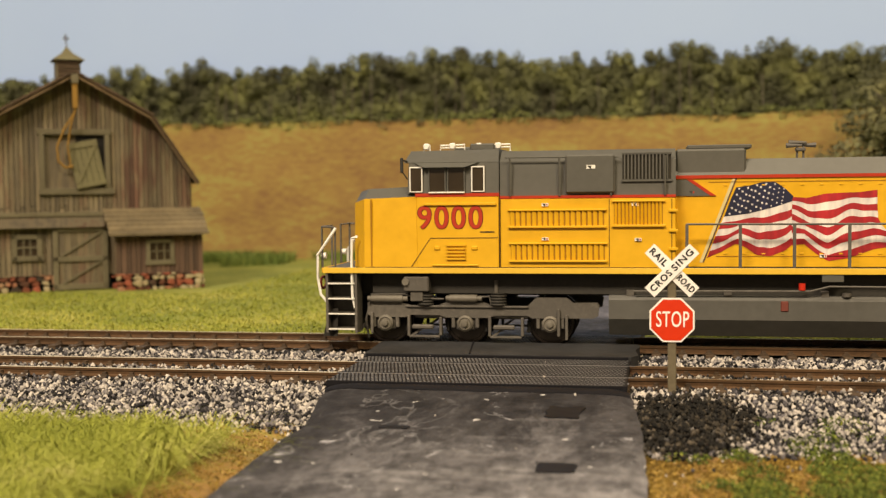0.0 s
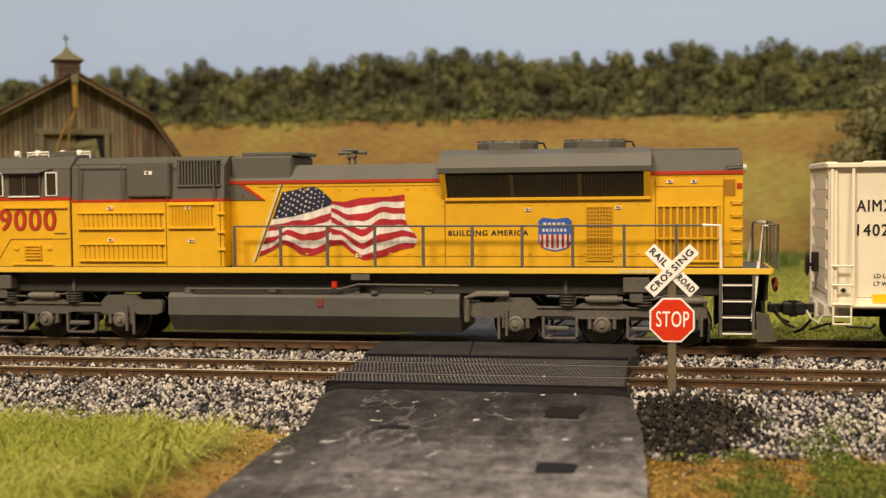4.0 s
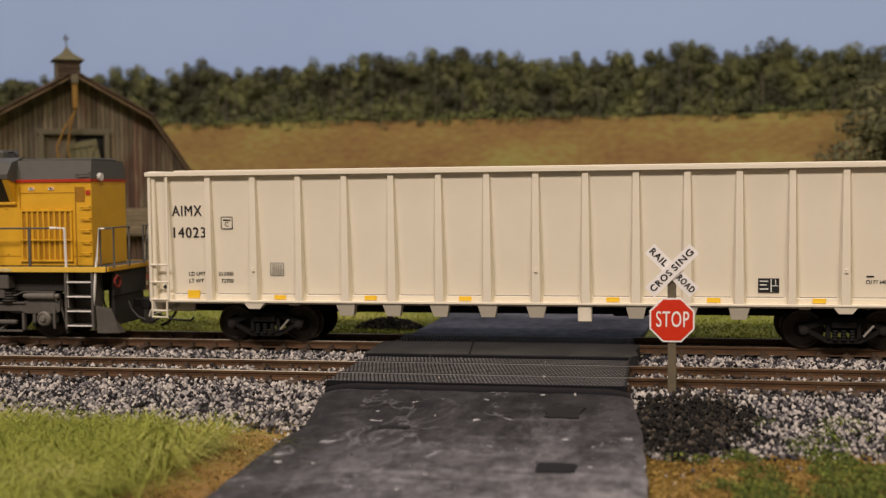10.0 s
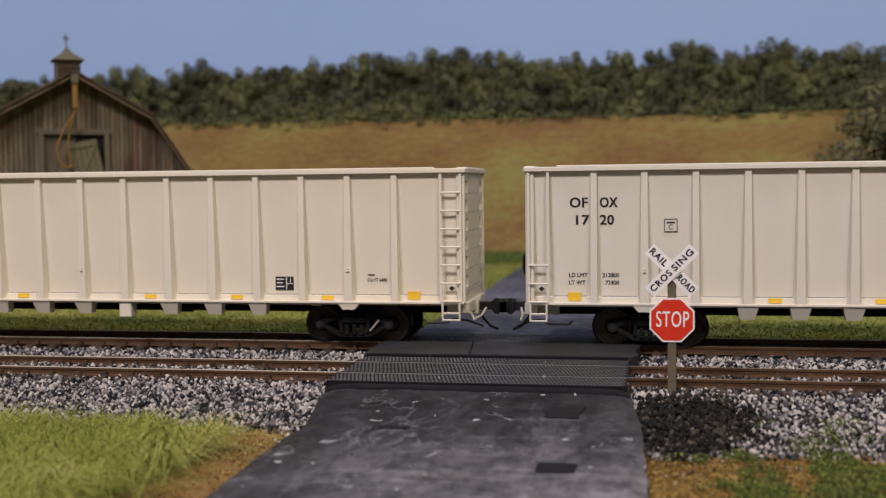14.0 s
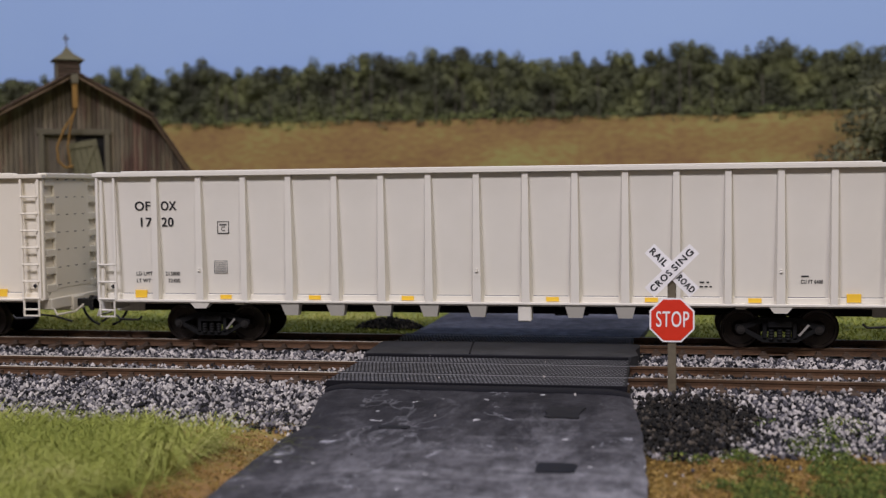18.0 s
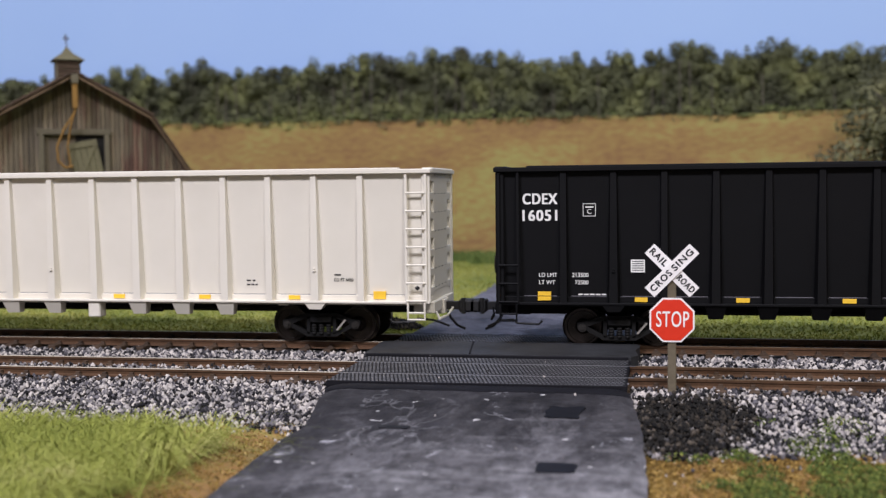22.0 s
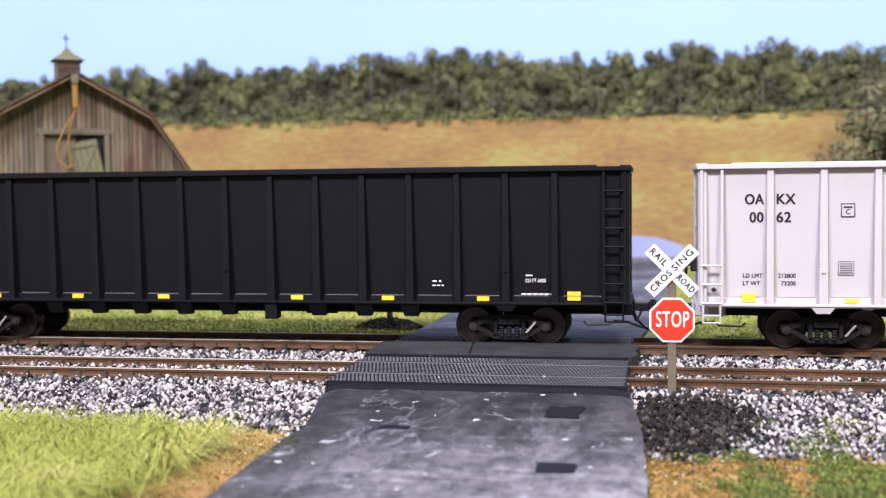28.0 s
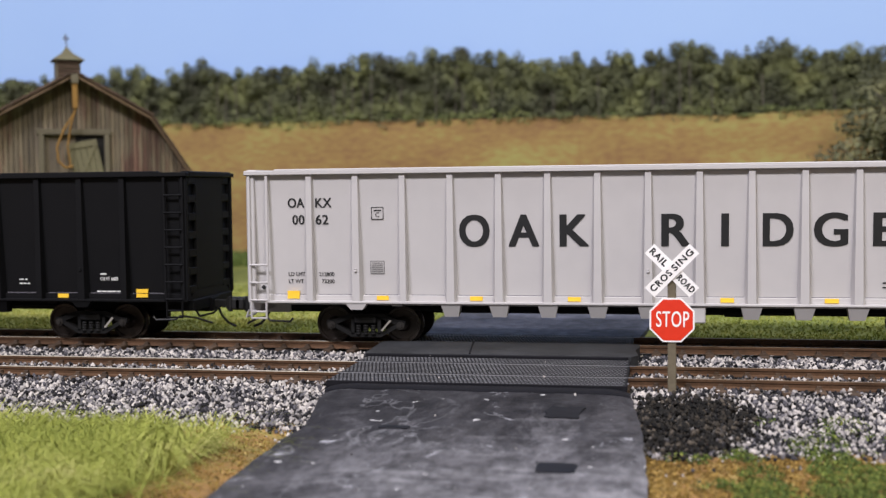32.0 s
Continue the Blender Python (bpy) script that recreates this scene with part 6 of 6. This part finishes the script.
    # flared radiators
    prof = [(-13.2, 47.8), (-16.2, 48.6), (-16.4, 50.0), (-13.5, 53.6), (-8, 55.2), (8, 55.2), (13.5, 53.6), (16.4, 50.0), (16.2, 48.6), (13.2, 47.8)]
    P("radiator_hood", Form().prism(prof, "x", 68.3, 127.0), M_GREY, "grey flared radiator housing")
    for a, b in ((68.6, 70.2), (125.0, 126.8)):
        P("radiator_end", Form().prism([(-12, 41.6), (-16.0, 48.4), (-12, 48.4)], "x", a, b), M_YELLOW)
    sc = P("radiator_screen", Form().hull([(70.2, -11.6, 41.7), (125, -11.6, 41.7), (125, -11.3, 41.7), (70.2, -11.3, 41.7)], [(70.2, -15.4, 48.0), (125, -15.4, 48.0), (125, -13, 48.0), (70.2, -13, 48.0)]), M_SCREEN, "dark slanting radiator screens")
    for i in range(57):
        x = 70.9 + i * 0.95
        P("fin", Form().hull([(x, -11.8, 41.9), (x + 0.2, -11.8, 41.9), (x + 0.2, -11.55, 41.9), (x, -11.55, 41.9)], [(x, -15.6, 48), (x + 0.2, -15.6, 48), (x + 0.2, -15.2, 48), (x, -15.2, 48)]), M_FIN, parent=sc)
    for x in (88.2, 107):
        P("screen_frame", Form().hull([(x, -11.9, 41.8), (x + 1.2, -11.9, 41.8), (x + 1.2, -11.5, 41.8), (x, -11.5, 41.8)], [(x, -15.7, 48), (x + 1.2, -15.7, 48), (x + 1.2, -15.2, 48), (x, -15.2, 48)]), M_FRAMEB, parent=sc)
    P("screen_ledge", Form().box(69.5, 127, -12.3, -11.3, 40.7, 41.6, 0.15), M_YELLOW)
    for xc in (86, 111):
        fan = P("radiator_fan", Form().lathe("z", (xc, 0), [(8.9, 55.0), (8.9, 57.0), (8.4, 57.6), (7.4, 57.6), (7.0, 56.8)], 12), M_GREY, "faceted grey radiator fan")
        P("fan_cable", Form().tube([(xc + 8.6, -3, 57.0), (xc + 10.6, -3, 57.0), (xc + 11.4, -3, 55.2)], 0.3, 5), M_BLACK, parent=fan)
        gd = Form()
        for k in range(8):
            a = math.pi * k / 8
            gd.tube([(xc - 9 * math.cos(a), -9 * math.sin(a), 57.7), (xc + 9 * math.cos(a), 9 * math.sin(a), 57.7)], 0.16, 4)
        P("fan_guard", gd, M_GREY, parent=fan)
    # horns
    P("horn", Form().box(38.2, 38.7, -0.6, 0.6, 51.4, 55.0).box(39.9, 40.4, -0.6, 0.6, 51.4, 55.0).box(38.0, 40.6, -1.4, 1.4, 53.6, 54.6, 0.2).cyl("x", (-0.9, 55.2), 0.7, 35.4, 39.6, 8, 0.3).cyl("x", (0.9, 55.3), 0.3, 39, 43.6, 8, 0.7).cyl("x", (0, 56.0), 0.75, 36.2, 41.0, 8, 0.3), M_UNDER, "dark air horns", True)
    # doors, latches and notices on the hood
    lines = Form()
    for x in (69.2, 128.0, 146.2):
        lines.box(x, x + 0.3, -11.55, -11.3, 22.6, 46.2)
    lines.box(14, 69, -11.5, -11.35, 45.2, 45.4).box(128, 147, -11.5, -11.35, 44.2, 44.4).box(16, 148, -11.5, -11.35, 25.0, 25.2)
    P("door_seams", lines, M_SHADEY, "thin door seams")
    latch = Form().box(0, 1.0, -11.58, -11.35, 0, 0.4, 0.06).mesh("latch", M_YELLOW)
    for i in range(26):
        x = 18 + i * 5.0
        for z in (25.6, 44.2 if x < 68 else 39.4):
            part("latch", latch, M_YELLOW, lo, at=(x, 0, z))
    for x, z in ((-30, 39.6), (-5.6, 39.5), (-30, 30.2), (-4.8, 30.0), (9.5, 42.6), (132, 45.6), (138.5, 45.6), (93, 38.2), (118, 38.6), (44, 25.2)):
        y = -17.3 if x < 5 else -11.7
        nt = P("notice", Form().box(x - 0.9, x + 0.9, y, y + 0.35, z - 0.4, z + 0.4), M_SILVER, "small white notice")
        P("notice_mark", Form().prism([(x - 0.75, z + 0.3), (x - 0.1, z - 0.35), (x + 0.1, z - 0.35), (x + 0.2, z + 0.3)], "y", y - 0.06, y + 0.2), M_DARKU, parent=nt)
        P("notice_mark", Form().box(x + 0.35, x + 0.7, y - 0.06, y + 0.2, z - 0.25, z + 0.25), M_DECALR, parent=nt)
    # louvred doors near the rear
    # darker ochre behind the bars stands for shade in the grille
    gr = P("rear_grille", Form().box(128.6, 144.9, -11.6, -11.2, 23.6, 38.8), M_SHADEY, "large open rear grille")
    for i in range(10):
        x = 128.6 + 16.3 * i / 9
        P("bar", Form().box(x - 0.35, x + 0.35, -12.0, -11.4, 23.4, 39.0, 0.08), M_YELLOW, parent=gr)
    for z in (23.4, 29.6, 38.6):
        P("bar", Form().box(128.2, 145.3, -12.1, -11.4, z, z + 0.6, 0.08), M_YELLOW, parent=gr)
    # shade behind the mesh is put into the backing's colour
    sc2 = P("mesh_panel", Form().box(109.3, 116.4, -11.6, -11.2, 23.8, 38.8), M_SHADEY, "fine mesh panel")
    f = Form()
    for i in range(9):
        f.box(109.3 + i * 0.87, 109.5 + i * 0.87, -11.8, -11.4, 23.8, 38.8)
    for i in range(15):
        f.box(109.2, 116.5, -11.8, -11.4, 23.8 + i * 1.06, 24.1 + i * 1.06)
    P("mesh", f, M_YELLOW, parent=sc2)
    # recess drawn as a plate in the shaded ochre
    P("class_light_recess", Form().box(146.6, 149.4, -11.55, -11.2, 41.6, 46.0), M_SHADEY)
    P("rear_number", Form().box(149.8, 151.2, -11.65, -11.3, 43.6, 45.0), M_DECALR, "small red number as a bar")
    for z in (26, 29.5, 33, 36.5, 40):
        P("grab_iron", Form().tube([(148.4, -11.4, z), (148.4, -12.4, z), (151.2, -12.4, z), (151.2, -11.4, z)], 0.22, 5), M_YELLOW)
    P("grab_iron", Form().tube([(147, -11.4, 50.0), (147, -12.3, 49.6), (151, -12.3, 49.8), (151, -11.4, 50.4)], 0.22, 5), M_GREY)
    P("rear_light", Form().cyl("x", (-6.5, 49), 1.2, 151.5, 152.6, 12), M_SILVER, "white rear light", True)
    # handrails
    for s in (-1, 1):
        y = s * 16.4
        hr = P("handrail", Form().tube([(8.0, y, 34.0), (143.6, y, 33.7)], 0.3, 6), M_GREY, "thin grey handrail", True)
        for i in range(10):
            x = 8.15 + 13.95 * i
            P("stanchion", Form().box(x - 0.42, x + 0.42, y - 0.25, y + 0.25, 22.0, 34.1, 0.05), M_UNDER, parent=hr)
        P("end_rail", Form().tube([(140.5, y, 33.8), (145.2, y, 33.7), (145.4, y - s * 0.1, 22), (145.4, y - s * 0.1, 10)], 0.42, 6), M_SILVER, "white grab rail at the rear steps", True)
        P("end_rail", Form().tube([(153.5, y, 8), (154.2, y, 14), (155.2, y, 24), (156.4, y, 33.5), (159.6, y * 0.8, 33.6)], 0.42, 6), M_SILVER, "white grab rail at the rear steps", True)
        P("end_rail", Form().tube([(-84.3, y, 10.6), (-85.1, y, 13.9), (-85.2, y, 24), (-85.1, y, 30.5), (-83.4, y, 31.0)], 0.42, 6), M_SILVER, "white grab rail at the front steps", True)
        P("end_rail", Form().tube([(-92.6, y, 12.4), (-94.4, y, 14.4), (-95.2, y, 19), (-95.2, y, 25.6), (-89.8, y, 33.4)], 0.42, 6), M_SILVER, "white grab rail at the front steps", True)
        for xe, e in ((-94.2, -1), (160.2, 1)):
            P("platform_rail", Form().tube([(xe, y * 0.92, 21.8), (xe, y * 0.92, 33.8), (xe, y * 0.3, 33.8), (xe, y * 0.3, 21.8)], 0.35, 6).tube([(xe - e * 4, y * 0.95, 33.6), (xe, y * 0.92, 33.8)], 0.3, 6).tube([(xe - e * 4, y * 0.95, 21.8), (xe - e * 4, y * 0.95, 33.6)], 0.3, 6), M_UNDER, "dark platform railing", True)
        # step wells
        for xs, e in ((-88.2, -1), (149.6, 1)):
            st = P("step_well", Form().box(xs - 4.6, xs - 3.9, min(s * 11, s * 17), max(s * 11, s * 17), 3.6, 20.6).box(xs + 3.9, xs + 4.6, min(s * 11, s * 17), max(s * 11, s * 17), 3.6, 20.6).box(xs - 4, xs + 4, min(s * 11, s * 11.6), max(s * 11, s * 11.6), 4, 20.6), M_UNDER, "grey step well")
            for k in range(4):
                z = 4.4 + k * 4.35
                P("step", Form().box(xs - 4, xs + 4, min(s * 11.4, s * 16.8), max(s * 11.4, s * 16.8), z, z + 0.45), M_UNDER, parent=st)
                P("step_edge", Form().box(xs - 3.9, xs + 3.9, min(s * 16.7, s * 17.1), max(s * 16.7, s * 17.1), z + 0.02, z + 0.4), M_SILVER, "white step edge", parent=st)
    # ends
    for xe, e in ((-93.4, -1), (158.5, 1)):
        E = lambda p, q: sorted((xe + e * p, xe + e * q))
        P("end_plate", Form().box(*E(0, 0.6), -16.6, 16.6, 20.7, 22.1, 0.1), M_YELLOW, "yellow edge of the end platform")
        P("end_beam", Form().box(*E(-1.4, -0.4), -11, 11, 13, 20.6, 0.2), M_DARKU, "dark end beam")
        P("pilot", Form().box(*E(-2.2, -1.0), -10, 10, 4.0, 13, 0.2), M_DARKU, "dark pilot behind the coupler")
        for s in (-1, 1):
            P("plough_blade", Form().hull([(xe - e * 3.6, s * 16.2, 2.4), (xe + e * 1.6, s * 12.4, 2.0), (xe + e * 2.2, s * 9.6, 2.0), (xe - e * 2.2, s * 10.0, 2.6)], [(xe - e * 4.0, s * 16.2, 10.6), (xe - e * 0.4, s * 13.4, 9.6), (xe - e * 0.2, s * 11.6, 6.4), (xe - e * 2.4, s * 11.0, 6.0)]), M_DARKU if e < 0 else M_UNDER, "dark plough blade" if e < 0 else "grey plough blade")
        for y in (-12.5, 12.5):
            ring_ = [(xe + e * (1.0 + 0.5 * math.sin(a * 0.5)), y + 2.2 * math.cos(a), 17.6 + 1.7 * math.sin(a)) for a in [k * 0.55 for k in range(14)]]
            P("red_hose", Form().tube(ring_, 0.42, 6), M_HOSER, "coiled red air hose under the platform", True)
        if e > 0:
            coupler(lo, xe + 0.5, e)
            hose(lo, xe + 1.5, -6, 11, e)
            hose(lo, xe + 1.5, 6, 11, e)
    P("ditch_light", Form().cyl("x", (-11, 25.2), 0.9, -95.6, -94.2, 12), M_SILVER, "round front ditch light", True)
    P("ditch_light", Form().cyl("x", (11, 25.2), 0.9, -95.6, -94.2, 12), M_SILVER, "round front ditch light", True)
    # tank
    P("fuel_tank", Form().prism([(-15.2, 14.6), (-16.2, 13.4), (-16.2, 8.2), (-12.5, 3.4), (12.5, 3.4), (16.2, 8.2), (16.2, 13.4), (15.2, 14.6)], "x", -12.8, 74.0), M_TANK, "grey fuel tank with slanting lower side")
    for x in (-8, 18, 43, 64):
        P("tank_mount", Form().box(x, x + 2, -15.4, 15.4, 14.4, 16), M_UNDER)
    P("fuel_filler", Form().box(32.6, 34.6, -16.5, -16.0, 10.6, 13.4, 0.2), M_FILL, "red fuel filler")
    P("emergency_cut_off", Form().cyl("z", (38, -16.6), 0.9, 16.4, 18.2, 10), M_LAMPR, "red cut-off button", True)
    P("tank_cap", Form().cyl("z", (49.5, -15.4), 1.2, 14.6, 15.6, 10), M_UNDER, "", True)
    P("battery_plate", Form().box(43, 48.5, -17.2, -16.4, 18.6, 20.4, 0.1), M_GREY)
    P("walkway_plate", Form().box(118.5, 128, -17.5, -17.2, 20.9, 21.7), M_POLEPALE, "pale notice on the sill")
    for x in (-66.5, 123.0):
        P("sand_filler", Form().box(x - 3.6, x + 3.6, -16.8, -12, 15.4, 19.6, 0.3).box(x - 1.8, x + 1.8, -16.2, -12, 12.6, 15.6, 0.2), M_UNDER)
    P("snubber", Form().cyl("y", (-69.5, 18.2), 1.0, -17.4, -15, 12), M_CAP, "", True)
    P("equalizer", Form().box(74.6, 79, -14, 14, 8.6, 12.6, 0.4).tube([(76, -14.6, 7), (76, -15.4, 13.6), (79, -15.4, 14.8), (88, -15.4, 14.8)], 0.9, 8), M_CAP, "grey pipe and equalizer behind the tank", True)
    loco_truck(lo, -76.0, 1)
    loco_truck(lo, 136.6, -1)
    # number and words
    for i, digit in enumerate("9000"):
        x = -56.45 + (i - 1.5) * 4.82
        letters("number_edge", digit, 6.3, x, -17.32, 35.9, M_NUMEDGE, lo, "dark edge of the road number", heavy=0.24, fit=3.75)
        letters("number", digit, 6.2, x, -17.42, 35.9, M_DECALR, lo, "red road number digit on the cab", heavy=0.1, fit=3.7)
    P("builder_bar", Form().box(-48, -44, -17.36, -17.2, 32.05, 32.35), M_INK, "small unreadable print as a bar")
    letters("slogan", "BUILDING AMERICA", 1.5, 81.6, -11.5, 31.6, M_INK, lo, "small black lettering on the hood", 1.0, 0.0, spacing=1.2, heavy=0.06)
    # shield emblem: plain shape in its colours
    x0, x1, zt, zb = 95.9, 105.2, 36.0, 26.4
    xc = (x0 + x1) / 2

    def shield(k, top, low, y):
        w = (x1 - x0) / 2 * k
        pts = [(xc - w, top), (xc - w * 0.75, top + 0.9 * k), (xc, top + 0.5), (xc + w * 0.75, top + 0.9 * k), (xc + w, top), (xc + w, low + 2.6), (xc + w * 0.7, low + 0.8), (xc, low), (xc - w * 0.7, low + 0.8), (xc - w, low + 2.6)]
        return Form().prism(pts, "y", y, y + 0.15)

    em = P("shield_emblem", shield(1.0, 35.0, 26.4, -11.52), M_SHIELDB, "red, white and blue shield emblem")
    P("emblem_field", shield(0.93, 31.4, 26.7, -11.6), M_FLAGW, parent=em)
    for i in range(6):
        x = xc - 3.6 + i * 1.44
        P("emblem_stripe", Form().box(x - 0.34, x + 0.34, -11.68, -11.5, 27.4 + 0.12 * abs(i - 2.5), 31.3), M_FLAGR, parent=em)
    P("emblem_band", Form().box(xc - 4.6, xc + 4.6, -11.68, -11.5, 31.3, 35.1), M_SHIELDB, parent=em)
    for z, w in ((34.1, 3.6), (32.4, 3.9)):
        n = 5 if z > 33 else 7
        for i in range(n):
            xa = xc - w * 0.9 + 1.8 * w * i / n
            P("emblem_bar", Form().box(xa, xa + 1.15 * w / n, -11.74, -11.5, z - 0.42, z + 0.42), M_FLAGW, parent=em)
    # flag decal in stripes that wave
    # two folds: the hoist side with the canton, and the fly side
    hoist = ([(21.3, 43.8), (24.6, 44.2), (27.9, 45.1), (31.5, 45.2), (34.2, 43.3), (36.2, 41.3)],
             [(18.1, 35.9), (24.6, 36.7), (31.0, 38.3), (35.9, 39.9)],
             [(13.6, 24.7), (17.3, 26.3), (21.3, 28.6), (23.8, 27.6), (26.6, 25.5), (30.2, 25.1), (34.2, 26.7), (35.8, 28.1)])
    fly = ([(36.0, 41.1), (39.8, 40.8), (44.5, 41.9), (48.5, 42.1), (53.1, 42.2), (57.7, 42.8)],
           [(35.8, 28.1), (39.0, 28.4), (42.1, 25.9), (45.3, 23.8), (50.8, 24.7), (57.0, 27.1), (60.1, 27.5)])

    def along(line, u):
        q = [(p[0] - line[0][0]) / (line[-1][0] - line[0][0]) for p in line]
        return np.interp(u, q, [p[0] for p in line]), np.interp(u, q, [p[1] for p in line])

    def spot(a, b, u, v, wave):
        (ax, az), (bx, bz) = along(a, u), along(b, u)
        x, z = ax + (bx - ax) * v, az + (bz - az) * v
        if wave:
            z += math.sin(math.pi * v) * (1.1 * math.cos(2 * math.pi * (u - 0.7) / 0.75) + 0.35 * math.sin(19 * u + 5 * v))
            x += u ** 4 * float(np.interp(v, (0, 0.25, 0.5, 0.73, 0.83, 1), (0, -0.6, -0.9, 1.8, 1.7, 0)))
        else:
            z += 0.25 * math.sin(math.pi * v) * math.sin(17 * u + 4 * v)
        return x, z

    def ribbon(a, b, va, vb, y, wave, n=30):
        f = Form()
        rows = max(1, int((vb - va) * 10 + 0.5))
        for i in range(n + 1):
            for k in range(rows + 1):
                x, z = spot(a, b, i / n, va + (vb - va) * k / rows, wave)
                f.v.append((x, y, z))
        w = rows + 1
        f.f = [(i * w + k, (i + 1) * w + k, (i + 1) * w + k + 1, i * w + k + 1) for i in range(n) for k in range(rows)]
        return f

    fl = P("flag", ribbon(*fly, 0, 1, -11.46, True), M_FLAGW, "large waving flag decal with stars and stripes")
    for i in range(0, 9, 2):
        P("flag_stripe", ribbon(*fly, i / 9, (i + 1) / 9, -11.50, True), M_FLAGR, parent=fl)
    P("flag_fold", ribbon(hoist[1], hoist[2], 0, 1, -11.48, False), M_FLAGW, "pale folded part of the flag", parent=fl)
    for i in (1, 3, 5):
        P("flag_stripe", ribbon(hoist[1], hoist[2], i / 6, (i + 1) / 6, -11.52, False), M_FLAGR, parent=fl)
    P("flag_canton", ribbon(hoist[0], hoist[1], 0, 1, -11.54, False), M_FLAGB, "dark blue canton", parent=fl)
    for r_ in range(9):
        for c_ in range(6 if r_ % 2 == 0 else 5):
            x, z = spot(hoist[0], hoist[1], 0.07 + 0.155 * c_ + (0.077 if r_ % 2 else 0), 0.07 + r_ * 0.106, False)
            k_ = 0.42 if c_ < 4 else 0.3
            pts = [(x + (k_ if k % 2 == 0 else k_ * 0.45) * math.sin(math.pi * k / 5), z + (k_ if k % 2 == 0 else k_ * 0.45) * math.cos(math.pi * k / 5)) for k in range(10)]
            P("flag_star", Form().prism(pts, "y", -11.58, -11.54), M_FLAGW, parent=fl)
    pole = lambda y, w: Form().prism([(12.0 - w, 23.4), (12.0 + w, 23.4), (20.8 + w, 46.4), (20.8 - w, 46.4)], "y", y, y + 0.1)
    P("flag_pole", pole(-11.5, 0.42), M_POLEPALE, "pale printed flag pole", parent=fl)
    P("flag_pole_edge", Form().prism([(12.4, 23.4), (12.8, 23.4), (21.6, 46.4), (21.2, 46.4)], "y", -11.54, -11.4), M_POLE, parent=fl)
    return lo


# dark fittings; on frame and side beam it also paints the sill's shade
M_DARKU = surf("dark_fittings_and_sill_shade", "33302b", "24221e", 0.75, 0, 60, 900, 1, 0.2)
M_HOSER = surf("dull_red_hose", "8a2a1e", "6e2018", 0.5)
M_FILL = surf("faded_red_filler", "7a3a30", "683028", 0.6)
M_CAP = surf("lighter_grey_casting", "736e65", "5a554c", 0.6, 0, 80, 900, 1, 0.2)
M_TANK = surf("grey_tank_paint", "5a5955", "4b4a46", 0.55, 0, 30, 400, 1, 0.08)
M_SEAM = surf("dark_seam", "5a3c08", "4a3006", 0.7)
M_FIN = surf("dark_bronze_fin", "4a3f28", "3a311f", 0.6)
M_FRAMEB = surf("bronze_screen_frame", "55492e", "453a24", 0.6)
M_POLEPALE = surf("pale_notice_print", "cfc090", "b8a878", 0.6)
M_POLE = surf("brown_pole_edge", "5a4030", "4a3426", 0.6)
LOCO = locomotive()


# ---- what moves: the train, and its wheels on it ----
def motions():
    for ob, x0 in [(LOCO, 0.0)] + list(zip(CARS, (172.6, 418.0, 665.0, 911.8))):
        walk(ob, [(t, pose((x0 - s) * MM, 0, 0)) for t, s in RUN])
    ticks = [i * 0.2 for i in range(161)]
    for w, x, r in WHEELS:
        walk(w, [(t, pose(x * MM, 0, r * MM, 0, -math.degrees(run_at(t) / r), 0)) for t in ticks])


motions()
